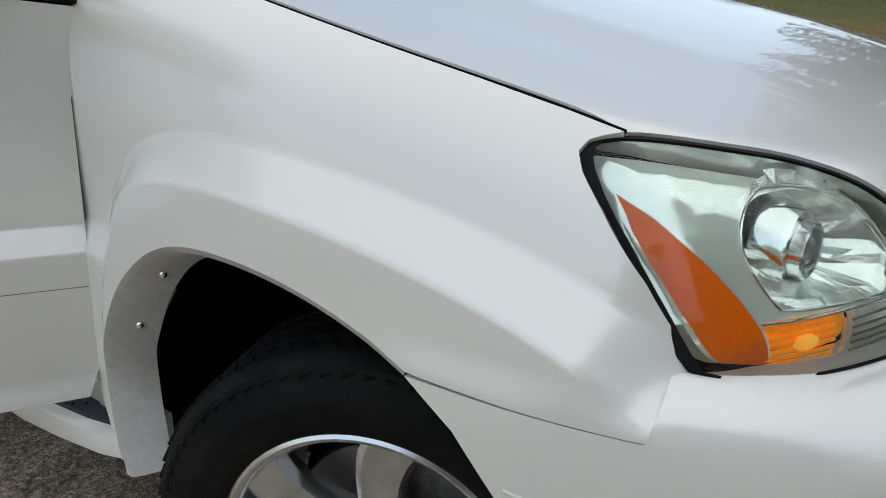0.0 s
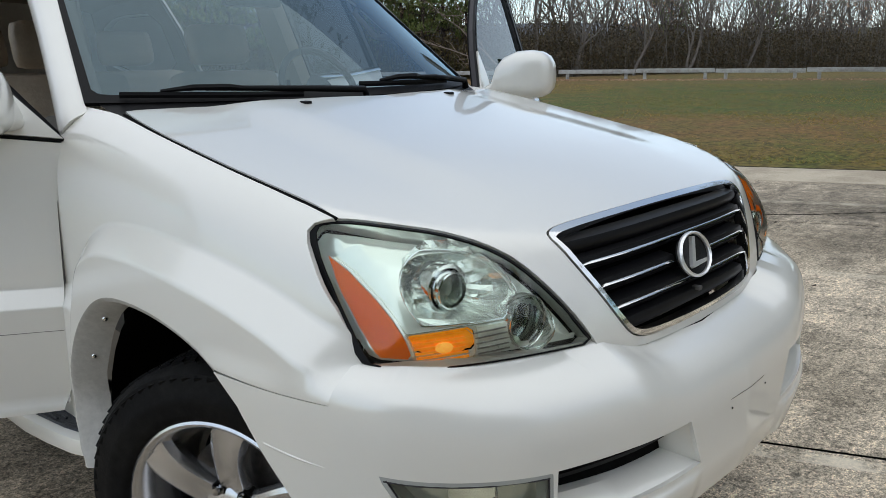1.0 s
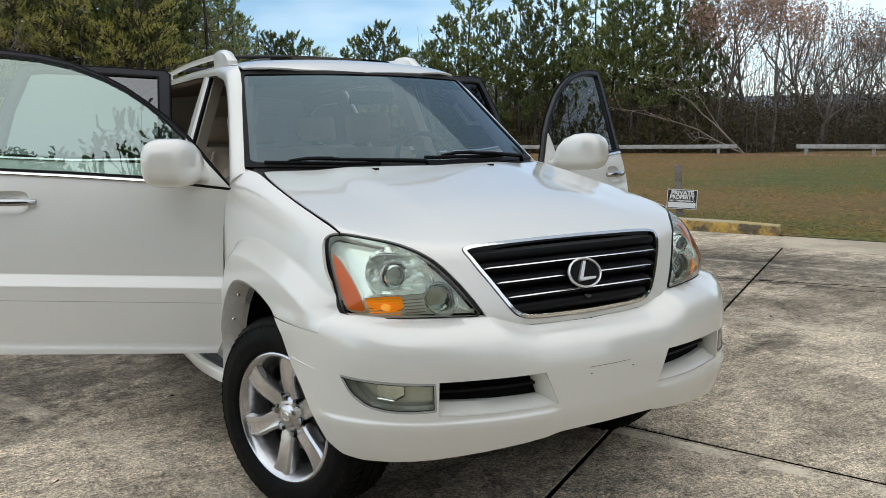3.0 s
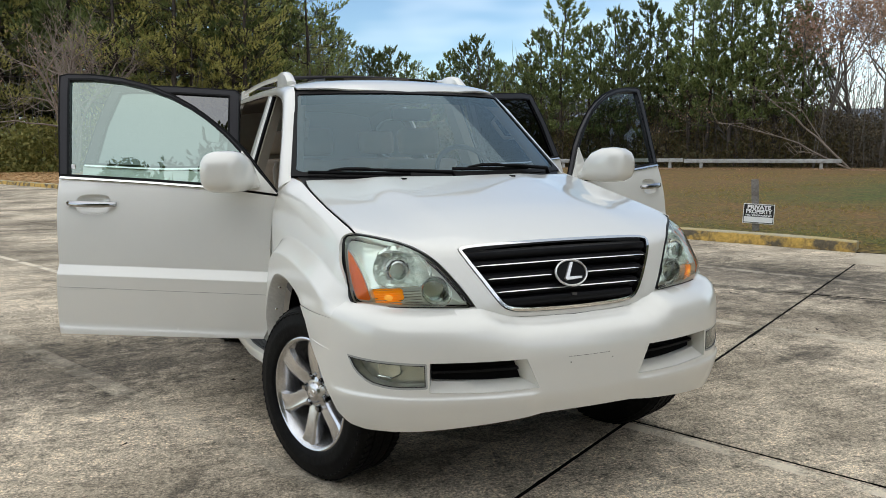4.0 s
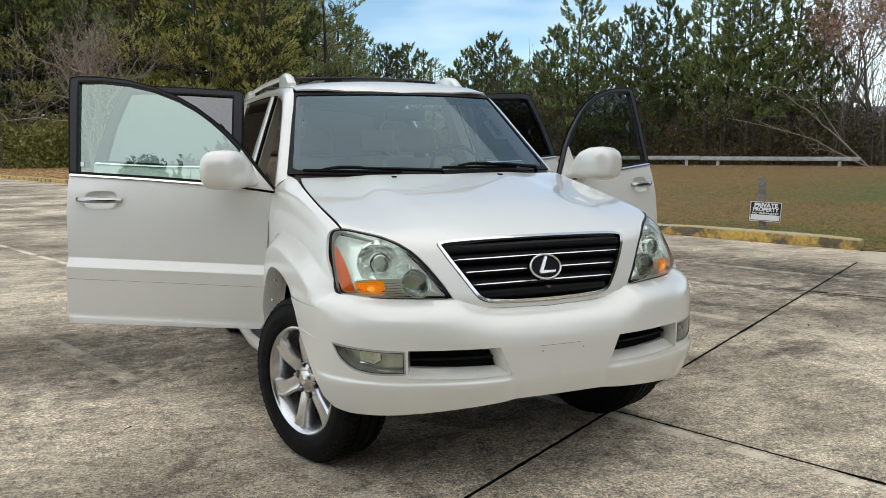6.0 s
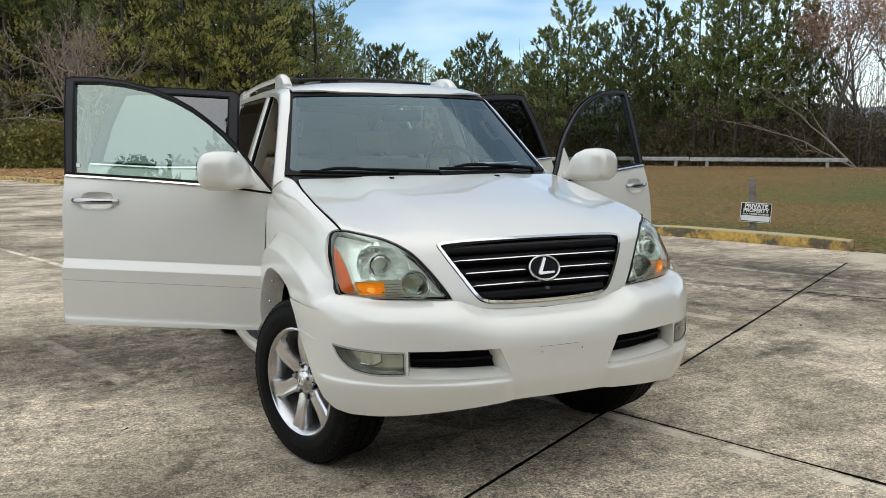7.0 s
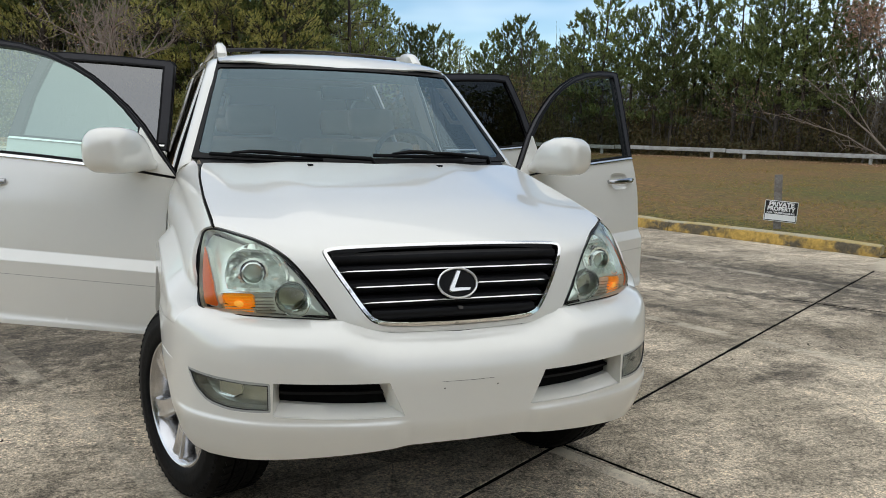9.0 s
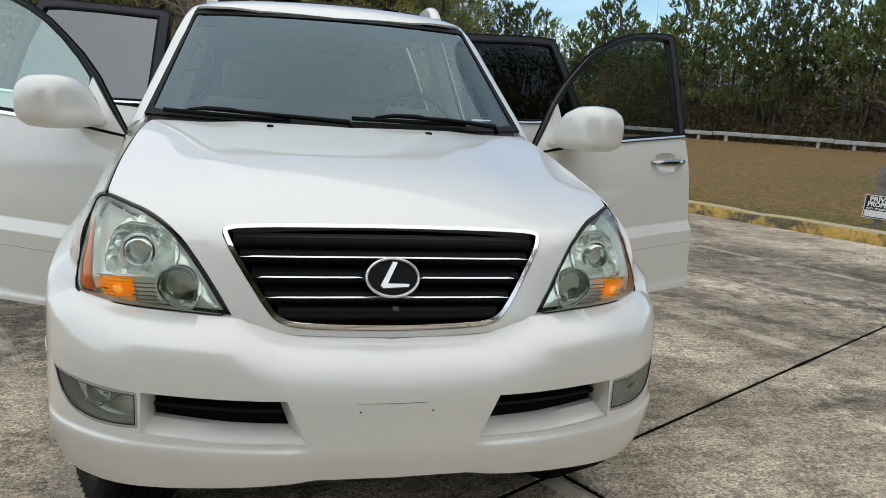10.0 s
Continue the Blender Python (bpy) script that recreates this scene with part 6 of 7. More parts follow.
WEST_S = -18.6
LONG = [-45, -32.1, -21.4, -10.7, 0.0, 10.7, 21.4, 32.1, 60]
for j in range(len(LONG) - 1):
    cuts = [WEST_S, -13.05, -8.7, -4.35, 0.0, 4.35, KERB_S] if LONG[j] < 0 else [WEST_S, -15.3, -6.6, 2.1, KERB_S] if j % 2 else [WEST_S, -13.05, -4.35, KERB_S]
    if LONG[j] == 0.0:
        cuts = [WEST_S, -10.6, -6.25, KERB_S]
    for a, b in zip(cuts, cuts[1:]):
        slab(a, b, LONG[j], LONG[j + 1])
# cracks that wander over the slabs
rng = random.Random(12)
for line in (((4.45, 2.38), (4.9, 1.73), (5.5, 0.9), (6.3, 0.1)), ((-5.6, 17.3), (-4.59, 17.82), (-3.04, 18.49), (-2.2, 18.6)), ((-3.9, 12.6), (-3.1, 12.9), (-2.0, 12.75))):
    pts = [np.array(p) * (1 - f) + np.array(q) * f for p, q in zip(line, line[1:]) for f in np.linspace(0, 1, 14, endpoint=False)]
    rows_, w = [], 0.006 + 0.0010 * abs(line[0][1])
    for k, p in enumerate(pts):
        x, y = p + np.array([rng.uniform(-1, 1), rng.uniform(-1, 1)]) * 0.020
        h = w * rng.uniform(0.3, 1.0) * (1 if 0 < k < len(pts) - 1 else 0.1)
        rows_.append([(x - h, y - h, 0.0005), (x - h * 0.4, y - h * 0.4, 0.0035), (x + h * 0.4, y + h * 0.4, 0.0035), (x + h, y + h, 0.0005)])
    part("crack", loft(rows_, closed=False), SOIL, pavement, "dirt-filled crack")
# paler flush strip where the kerb ends
bm = bmesh.new()
box(bm, (0, -40, -0.1), (1.13, 0, 0.004), 0.006)
m = Matrix(((E1.x, E2.x, 0, 0), (E1.y, E2.y, 0, 0), (0, 0, 1, 0), (0, 0, 0, 1)))
bmesh.ops.transform(bm, matrix=Matrix.Translation(lot(KERB_S - 1.10, 0.12)) @ m, verts=bm.verts)
APRON = material("pale_concrete_apron", (0.50, 0.43, 0.325), rough=0.9, grain=0.3, scale=60, bump=0.3, second=(0.37, 0.31, 0.23), patch=1.5)
part("apron", bm, APRON, pavement, "paler concrete strip along the grass")

# kerb: worn yellow lengths
kerb = thing("kerb", "low concrete kerb with worn yellow paint", "kerb", kind="structure")
t = 0.17
rng = random.Random(4)
for k in range(20):
    ln = 3.0
    rings = []
    for q in np.linspace(0, 1, 7):
        w = 0.006 * noise.noise((k * 3.1, q * 4, 1.7))
        e = 0.02 if q in (0, 1) else 0.0
        rings.append([lot(KERB_S + dx, t + 0.008 + q * (ln - 0.016), z + w) for dx, z in ((0.0, -0.1), (0.012 + e, 0.115 - e), (0.045 + e, 0.152 - e), (0.26 - e, 0.155 - e), (0.30 - e, 0.12 - e), (0.31, -0.1))])
    length = part("kerb_length", loft(rings), KERB_TOP, kerb, smooth=45)
    face_ = []
    for q in np.linspace(0, 1, 7):
        w = 0.006 * noise.noise((k * 3.1, q * 4, 1.7))
        e = 0.02 if q in (0, 1) else 0.0
        face_.append([lot(KERB_S + dx, t + 0.008 + q * (ln - 0.016), z + w) for dx, z in ((-0.003, -0.04), (0.009 + e, 0.114 - e), (0.030 + e, 0.141 - e), (0.034 + e, 0.136 - e), (0.02, -0.04))])
    part("painted_face", loft(face_), KERB_PAINT, length, "worn yellow paint", smooth=45)
    t += ln

# ---- lawn blades and litter near the kerb ----
def tri_cloud(name, pts, mats, parent=None, label=""):
    """Many loose triangles in one mesh."""
    me = bpy.data.meshes.new(name)
    n = len(pts) // 3
    me.from_pydata([tuple(p) for p in pts], [], [(3 * i, 3 * i + 1, 3 * i + 2) for i in range(n)])
    me.materials.append(mats)
    ob = new(name, me)
    if parent is not None:
        ob.parent = parent
    if label:
        tagged(ob, label=label)
    return ob


R = np.random.RandomState(11)
n = 110000
s_ = KERB_S + 0.35 + 26 * R.rand(n) ** 1.7
t_ = -16 + 46 * R.rand(n)
base = np.array([J0.x, J0.y, 0]) + np.outer(s_, [E1.x, E1.y, 0]) + np.outer(t_, [E2.x, E2.y, 0])
base[:, 2] = 0.0 + 0.10 * step(0, 1.4, s_ - KERB_S)
ang, tall, lean = R.rand(n) * 6.283, 0.015 + 0.035 * R.rand(n), 0.03 + R.rand(n) * 0.07
w = np.stack([np.cos(ang), np.sin(ang), 0 * ang], 1) * (0.006 + 0.010 * R.rand(n))[:, None]
tip = base + np.stack([np.cos(ang * 3) * lean, np.sin(ang * 3) * lean, tall], 1)
tagged(tri_cloud("grass", np.stack([base - w, base + w, tip], 1).reshape(-1, 3), GRASS), label="short tufted grass blades on the lawn", category="grass", kind="stuff")
n = 700
s_ = KERB_S + 0.5 + 24 * R.rand(n)
t_ = -16 + 46 * R.rand(n)
c = np.array([J0.x, J0.y, 0.13]) + np.outer(s_, [E1.x, E1.y, 0]) + np.outer(t_, [E2.x, E2.y, 0])
tagged(tri_cloud("fallen_leaves", (c[:, None, :] + (R.rand(n, 3, 3) - 0.5) * np.array([0.05, 0.05, 0.03])).reshape(-1, 3), RUSSET), label="scattered dry fallen leaves on the grass", category="leaves", kind="stuff")

n = 70
c = np.stack([-6 + 13 * R.rand(n), -3 + 9 * R.rand(n), 0.004 + 0 * R.rand(n)], 1)
T = c[:, None, :] + (R.rand(n, 3, 3) - 0.5) * np.array([0.05, 0.05, 0.0])
T[:, 2, 2] += 0.012
tagged(tri_cloud("leaf_litter", T.reshape(-1, 3), BARK), label="few dark dead leaves lying on the concrete", category="leaves", kind="stuff")

# ---- sign on its post ----
SIGN = Vector((7.76, 6.10, 0.10))
face = math.degrees(math.atan2(-3.6 - SIGN.y, -1.6 - SIGN.x)) + 90
post = thing("sign_post", "weathered grey wooden post leaning in the grass", "post", SIGN)
bm = bmesh.new()
box(bm, (-0.055, -0.02, -0.2), (0.055, 0.03, 0.80), 0.006)
bmesh.ops.transform(bm, matrix=pose(0, 0.045, 0, 0, -3, face), verts=bm.verts)
part("board", bm, POST_WOOD, post, smooth=40)
M = Matrix.Translation(SIGN) @ pose(0, 0, 0, 0, 0, face) @ Matrix.Translation((0, -0.012, 0.262)) @ pose(0, 0, 0, 0, 2.8, 0) @ Matrix.Scale(0.78, 4)
sign = thing("property_sign", "small black and white PRIVATE PROPERTY sign on a post", "sign")
sign.matrix_world = M
SW_, SH_ = 0.585, 0.395
bm = bmesh.new()
box(bm, (-SW_ / 2, -0.004, -SH_ / 2), (SW_ / 2, 0.004, SH_ / 2), 0.003)
part("plate", bm, PRIVATE_MAT, sign, "white sign plate")
bm = bmesh.new()
box(bm, (-SW_ / 2 + 0.022, -0.006, -0.062), (SW_ / 2 - 0.022, 0.0, SH_ / 2 - 0.022), 0.001)
part("black_field", bm, SIGN_BLACK, sign)
for a, b, c, d in ((-1, -1, 1, -0.93), (-1, 0.93, 1, 1)):
    bm = bmesh.new()
    box(bm, (a * (SW_ / 2 - 0.012), -0.006, b * (SH_ / 2 - 0.012)), (c * (SW_ / 2 - 0.012), 0.0, d * (SH_ / 2 - 0.012)), 0.0)
    part("border_line", bm, SIGN_BLACK, sign)
for a, b in ((-1, -0.965), (0.965, 1)):
    bm = bmesh.new()
    box(bm, (a * (SW_ / 2 - 0.012), -0.006, -SH_ / 2 + 0.014), (b * (SW_ / 2 - 0.012), 0.0, SH_ / 2 - 0.014), 0.0)
    part("border_line", bm, SIGN_BLACK, sign)
for words, z in (("PRIVATE", 0.095), ("PROPERTY", 0.008), ("NO TRESPASSING", -0.047)):
    cu = bpy.data.curves.new("lettering", "FONT")
    cu.body, cu.size, cu.align_x, cu.extrude, cu.offset = words, 0.108 if z > 0 else 0.044, "CENTER", 0.001, 0.0050 if z > 0 else 0.0018
    tmp = new("lettering_curve", cu)
    bpy.context.view_layer.update()
    me = bpy.data.meshes.new_from_object(tmp.evaluated_get(bpy.context.evaluated_depsgraph_get()))
    bpy.data.objects.remove(tmp)
    me.materials.clear()
    me.materials.append(PRIVATE_MAT)
    ob = new("lettering", me)
    ob.parent = sign
    wide = max(v.co.x for v in me.vertices) - min(v.co.x for v in me.vertices)
    ob.matrix_local = Matrix.Translation((0, -0.0075, z)) @ pose(0, 0, 0, 90) @ Matrix.Diagonal(((0.44 if words == "PRIVATE" else 0.49) / wide, 1, 1, 1))

# ---- low white rail at the wood's edge ----
RAIL = [(20.0, 42.0), (24.6, 37.6), (28.8, 33.0), (33.6, 26.5), (34.8, 23.8), (36.3, 20.0), (37.5, 16.2), (38.7, 12.2), (39.7, 7.6), (40.4, 3.0), (40.8, -2.0)]
rail = thing("guard_rail", "low weathered white rail on short posts at the wood's edge", "rail", (28.8, 33.0, 0.0))
gaps = {3}
for i, (a, b) in enumerate(zip(RAIL, RAIL[1:])):
    if i in gaps:
        continue
    va, vb = Vector((*a, 0)), Vector((*b, 0))
    d = (vb - va).normalized()
    ang = math.degrees(math.atan2(d.y, d.x))
    bm = bmesh.new()
    box(bm, (0.02, -0.03, 0.42 + 0.03 * (i % 2)), ((vb - va).length - 0.02, 0.03, 0.635 + 0.03 * (i % 2)), 0.012)
    bmesh.ops.transform(bm, matrix=Matrix.Translation(va - Vector((28.8, 33.0, 0))) @ pose(0, 0, 0, 0, 0, ang), verts=bm.verts)
    part("rail_board", bm, RAIL_PAINT, rail, smooth=40)
    for f in (0.12, 0.88):
        p = va.lerp(vb, f)
        bm = bmesh.new()
        box(bm, (-0.08, 0.03, -0.2), (0.08, 0.16, 0.60), 0.01)
        bmesh.ops.transform(bm, matrix=Matrix.Translation(p - Vector((28.8, 33.0, 0))) @ pose(0, 0, 0, 0, 0, ang), verts=bm.verts)
        part("rail_post", bm, RAIL_PAINT, rail, smooth=40)


# pine straw and fallen needles between the kerb and the dense stand
n = 26000
s_, t_ = KERB_S + 0.35 + 7.5 * R.rand(n) ** 1.3, 9 + 42 * R.rand(n)
c = np.array([J0.x, J0.y, 0.0]) + np.outer(s_, [E1.x, E1.y, 0]) + np.outer(t_, [E2.x, E2.y, 0])
c[:, 2] = 0.03 + 0.10 * step(0, 1.4, s_ - KERB_S) + 0.03 * R.rand(n)
STRAW = leafy("pine_straw_needles", (0.42, 0.24, 0.10), (0.62, 0.40, 0.20), through=0.2)
tagged(tri_cloud("pine_straw", (c[:, None, :] + (R.rand(n, 3, 3) - 0.5) * np.array([0.30, 0.30, 0.05])).reshape(-1, 3), STRAW), label="orange pine straw along the kerb below the pines", category="leaves", kind="stuff")

# leaf litter below the rail
n = 5200
k = R.randint(0, len(RAIL) - 1, n)
f = R.rand(n)[:, None]
pa, pb = np.array(RAIL)[k], np.array(RAIL)[k + 1]
c = np.zeros((n, 3))
c[:, :2] = pa * (1 - f) + pb * f - np.stack([0.8 + 0 * f[:, 0], 0.6 + 0 * f[:, 0]], 1) * (2.6 * R.rand(n) ** 1.8)[:, None]
c[:, 2] = 0.125
tagged(tri_cloud("rail_litter", (c[:, None, :] + (R.rand(n, 3, 3) - 0.5) * np.array([0.14, 0.14, 0.07])).reshape(-1, 3), RUSSET), label="yellow and russet leaf litter below the rail", category="leaves", kind="stuff")


# ---- trees ----
def limb(points, radii, sides, V, F):
    """Adds a tapered bent limb to the lists."""
    b = len(V)
    for i, (p, r) in enumerate(zip(points, radii)):
        d = np.array(points[min(i + 1, len(points) - 1)]) - np.array(points[max(i - 1, 0)])
        d = d / max(np.linalg.norm(d), 1e-6)
        u = np.cross(d, (0.3, 0.2, 0.93) if abs(d[2]) < 0.95 else (1, 0, 0))
        u /= np.linalg.norm(u)
        w = np.cross(d, u)
        for k in range(sides):
            a = 2 * math.pi * k / sides
            V.append(np.array(p) + (u * math.cos(a) + w * math.sin(a)) * r)
    for i in range(len(points) - 1):
        for k in range(sides):
            F.append((b + i * sides + k, b + i * sides + (k + 1) % sides, b + (i + 1) * sides + (k + 1) % sides, b + (i + 1) * sides + k))


def pine_mesh(seed, tall, bare, spread, dense_=1.0, needles=12, droop=0.0, fine=1.0):
    """Trunk and crown of a pine: whorls of limbs that curve upwards, side twigs, and a brush of long needles at each twig's end."""
    r = np.random.RandomState(seed)
    V, F, T = [], [], []
    zs = np.linspace(0, tall, 9)
    wob = np.cumsum(r.randn(9, 2) * 0.05, 0)
    trunk = [np.array([wob[i, 0], wob[i, 1], z]) for i, z in enumerate(zs)]
    limb(trunk, [0.012 * tall * (1 - 0.93 * z / tall) + 0.01 for z in zs], 7, V, F)
    up = np.array([0, 0, 1.0])

    def brush(p, d, ln, wide=1.0):
        d, ln, wide = d / np.linalg.norm(d), ln * fine, wide * fine ** 0.7
        k = needles
        u = r.rand(k, 1) ** 0.8
        rad = r.randn(k, 3)
        rad -= (rad @ d)[:, None] * d
        rad /= np.linalg.norm(rad, axis=1, keepdims=True)
        a = rad * (0.95 - 0.55 * u) + d * (0.35 + 0.9 * u)
        a /= np.linalg.norm(a, axis=1, keepdims=True)
        sd = np.cross(a, r.randn(k, 3))
        sd = sd / np.linalg.norm(sd, axis=1, keepdims=True) * 0.055 * wide
        o = p + d * (u - 0.35) * ln
        n_ = ln * (0.50 + 0.30 * r.rand(k, 1)) * wide
        T.append(np.stack([o - sd, o + sd, o + a * n_], 1).reshape(-1, 3))
    z = tall * bare
    while z < tall * 0.975:
        f = (z / tall - bare) / (1 - bare)
        reach = spread * (1 - f) ** 0.62 * (0.62 + 0.38 * min(1, f * 4)) + 0.10
        c = np.array([np.interp(z, zs, wob[:, 0]), np.interp(z, zs, wob[:, 1]), z])
        a0 = r.rand() * 6.28
        for k in range(5 if f < 0.8 else 4):
            if r.rand() < 0.15:
                continue
            a = a0 + k * 1.26 + r.randn() * 0.3
            ln = reach * (0.55 + 0.65 * r.rand())
            rise = 0.30 + 0.50 * f + 0.25 * r.rand() - droop
            h = np.array([math.cos(a), math.sin(a), 0])
            side = np.array([-math.sin(a), math.cos(a), 0])
            pts = [c, c + h * ln * 0.62 + up * ln * rise * 0.22, c + h * ln + up * ln * rise]
            limb(pts, [0.022 * (1.2 - f), 0.014, 0.006], 4, V, F)
            m = max(2, int(dense_ * ln * 5.2 * (1 - 0.4 * f)))
            for q in range(m):
                g = 0.28 + 0.70 * (q + r.rand()) / m
                p = pts[0] * (1 - g) ** 2 + 2 * g * (1 - g) * pts[1] + g * g * pts[2]
                w = side * (1 if q % 2 else -1) * (0.5 + 0.6 * r.rand()) + h * 0.45 + up * (0.35 + 0.7 * r.rand() - droop)
                w /= np.linalg.norm(w)
                tl = (0.16 + 0.42 * ln * (1.05 - g)) * (0.6 + 0.7 * r.rand())
                e = p + w * tl
                limb([p, e], [0.008, 0.004], 3, V, F)
                brush(e, w * 0.6 + up * (0.8 - droop), 0.40)
                if tl > 0.34:
                    brush(p + w * tl * 0.55 + r.randn(3) * 0.05, w + up * 0.5, 0.34)
            brush(pts[2], h * 0.35 + up, 0.46)
            brush(pts[2] - h * 0.16 * ln + up * 0.02, h * 0.5 + up * 0.7, 0.38)
        z += 0.60 * (tall / 10) * (1.2 - 0.4 * f) * (0.7 + 0.6 * r.rand())
    brush(trunk[-1] - up * 0.2, up, 0.60)
    for k in range(5):
        q = r.rand() * 6.28
        brush(trunk[-1] - up * (0.35 + 0.1 * k), np.array([math.cos(q), math.sin(q), 1.4]), 0.45)
    return V, F, np.concatenate(T)


def bare_mesh(seed, tall, leaves, lean=0.0, stems=1, open_=0.6):
    """A leafless or thinly leaved tree: forking limbs; leaves: how many cling to the twigs."""
    r = np.random.RandomState(seed)
    V, F, tips = [], [], []

    def grow(p, d, ln, rad, level):
        n = 4
        pts, q = [p], p
        for i in range(n):
            d = d + r.randn(3) * 0.13 + np.array([0, 0, 0.05])
            d /= np.linalg.norm(d)
            q = q + d * ln / n
            pts.append(q)
        limb(pts, [rad * (1 - 0.13 * i) for i in range(n + 1)], 6 if level < 2 else 4 if level < 3 else 3, V, F)
        if level >= 4:
            tips.append(pts[-1])
            tips.append(pts[2])
            return
        k = 3 if level else 4
        for j in range(k):
            a = r.rand(3) * 2 - 1
            nd = d + a * open_ * (1.0 if j else 0.5)
            at_ = pts[-1] if j < 2 else pts[r.randint(2, n)]
            grow(at_, nd / np.linalg.norm(nd), ln * (0.55 + 0.25 * r.rand()), rad * (0.60 if j else 0.7) * 0.85, level + 1)
    for _ in range(stems):
        d0 = np.array([lean + 0.25 * (stems > 1) * r.randn(), 0.2 * (stems > 1) * r.randn(), 1.0])
        grow(np.array([0.1 * r.randn() * (stems > 1), 0.1 * r.randn() * (stems > 1), 0.0]), d0 / np.linalg.norm(d0), tall * 0.36, tall * 0.0125, 0)
    T = np.zeros((0, 3))
    if leaves:
        tp = np.array(tips)[r.randint(0, len(tips), leaves)] + r.randn(leaves, 3) * 0.34
        T = (tp[:, None, :] + (r.rand(leaves, 3, 3) - 0.5) * 0.17).reshape(-1, 3)
    return V, F, T


def tree(name, mesh, bark, leaf, label, category, at, group, leaf_name="crown"):
    V, F, T = mesh
    ob = thing(name, label, category, at, group)
    mesh_object("trunk", V, F, bark, ob)
    if len(T):
        tri_cloud(leaf_name, T, leaf, ob)
    return ob


EYE0, AHEAD, ASIDE = Vector((-1.65, -3.6, 0)), Vector((0.388, 0.922, 0)), Vector((0.922, -0.388, 0))


def spot(bearing, depth, z=0.08):
    """A place at that depth ahead of the far end of the path, bearing: sideways per metre of depth."""
    p = EYE0 + AHEAD * depth + ASIDE * bearing * depth
    return (p.x, p.y, z)


FAR = (0, -300, -40)
pines = [tree("pine_tree", pine_mesh(20 + k, 10.0, b, sp, dn, nd, dr, fi), BARK, m, lb, "pine tree", FAR, g)
         for k, (b, sp, dn, nd, dr, fi, m, lb, g) in enumerate(((0.20, 2.2, 0.84, 12, 0.0, 0.95, PINE, "young green pine with upswept whorled limbs", "pines along the lawn"),
                                                            (0.26, 1.9, 0.78, 12, 0.0, 0.95, PINE, "young green pine with upswept whorled limbs", "pines along the lawn"),
                                                            (0.12, 2.5, 2.7, 12, 0.25, 0.44, PINE_DULL, "dull olive pine in a dense stand", "dense pine stand"),
                                                            (0.08, 2.7, 2.8, 12, 0.25, 0.44, PINE_SOFT, "bushy green pine in a dense stand", "dense pine stand"),
                                                            (0.10, 2.5, 2.3, 12, 0.2, 0.42, PINE, "tall fine-needled pine beside the lot", "tall pines beside the lot")))]
bares = [tree("bare_tree", bare_mesh(50 + k, 9.0, lv, st_, stems=sm), GREY_BARK, RUSSET, lb, "bare tree", FAR, "bare trees at the wood's edge", "leaves")
         for k, (lv, st_, sm, lb) in enumerate(((0, 0.1, 1, "leafless grey tree with upright branches"), (0, 0.0, 2, "leafless grey tree with two upright stems"), (2300, 0.05, 1, "slender tree with thin russet leaves"), (900, 0.1, 2, "nearly leafless tree with a few russet leaves")))]
rng = random.Random(7)


def plant(kind, bearing, depth, tall, ref):
    f = tall / ref
    m = Matrix.Translation(spot(bearing, depth)) @ pose(0, 0, 0, rng.uniform(-2, 2), rng.uniform(-2, 2), rng.uniform(0, 360)) @ Matrix.Diagonal((f * rng.uniform(0.9, 1.15), f * rng.uniform(0.9, 1.15), f, 1))
    o = copy_thing(kind, m)
    o.matrix_basis = m
    return o


def rail_depth(b):
    """How far ahead the rail stands at a bearing."""
    return 51.2 - 18.5 * (b - 0.045)


def px(v):
    return (v - 784) / 1408


# front row on the right: pines seen one by one
for v, top in ((962, 66), (996, 12), (1040, 60), (1083, 34), (1118, 62), (1150, 18), (1185, 44), (1215, 12), (1248, 4), (1290, -18), (1330, 8), (1372, -26), (1408, 24)):
    d = rail_depth(px(v)) + rng.uniform(1.5, 4.5)
    plant(pines[rng.choice((0, 1))], px(v + rng.uniform(-6, 6)), d, (259 - top) / 1408 * d + 1.4, 10.0)
for k in range(17):
    v = 890 + k * 29 + rng.uniform(-12, 12)
    d = rail_depth(px(v)) + rng.uniform(4, 15)
    plant(pines[rng.choice((0, 2, 3))], px(v), d, (259 - rng.uniform(110, 185)) / 1408 * d + 1.4, 10.0)
# lower, further trees over the roof
for k in range(18):
    v = 570 + k * 22 + rng.uniform(-8, 8)
    d = rng.uniform(62, 80)
    top = np.interp(v, [560, 620, 700, 780, 860, 900, 960], [20, 70, 95, 118, 78, 110, 110]) + rng.uniform(-6, 22)
    plant(pines[rng.choice((0, 1, 3))], px(v), d, (259 - top) / 1408 * d + 1.4, 10.0)
# dense tall stand on the left
for k in range(58):
    v = -330 + k * 15.6 + rng.uniform(-10, 10)
    d = rng.uniform(49, 66) + (6 if v > 480 else 0)
    top = np.interp(v, [-330, 400, 520, 590], [-170, -110, -40, 10]) + rng.uniform(-60, 40)
    plant(pines[rng.choice((2, 3, 3, 2, 0))], px(v), d, (259 - top) / 1408 * d + 1.4, 10.0)
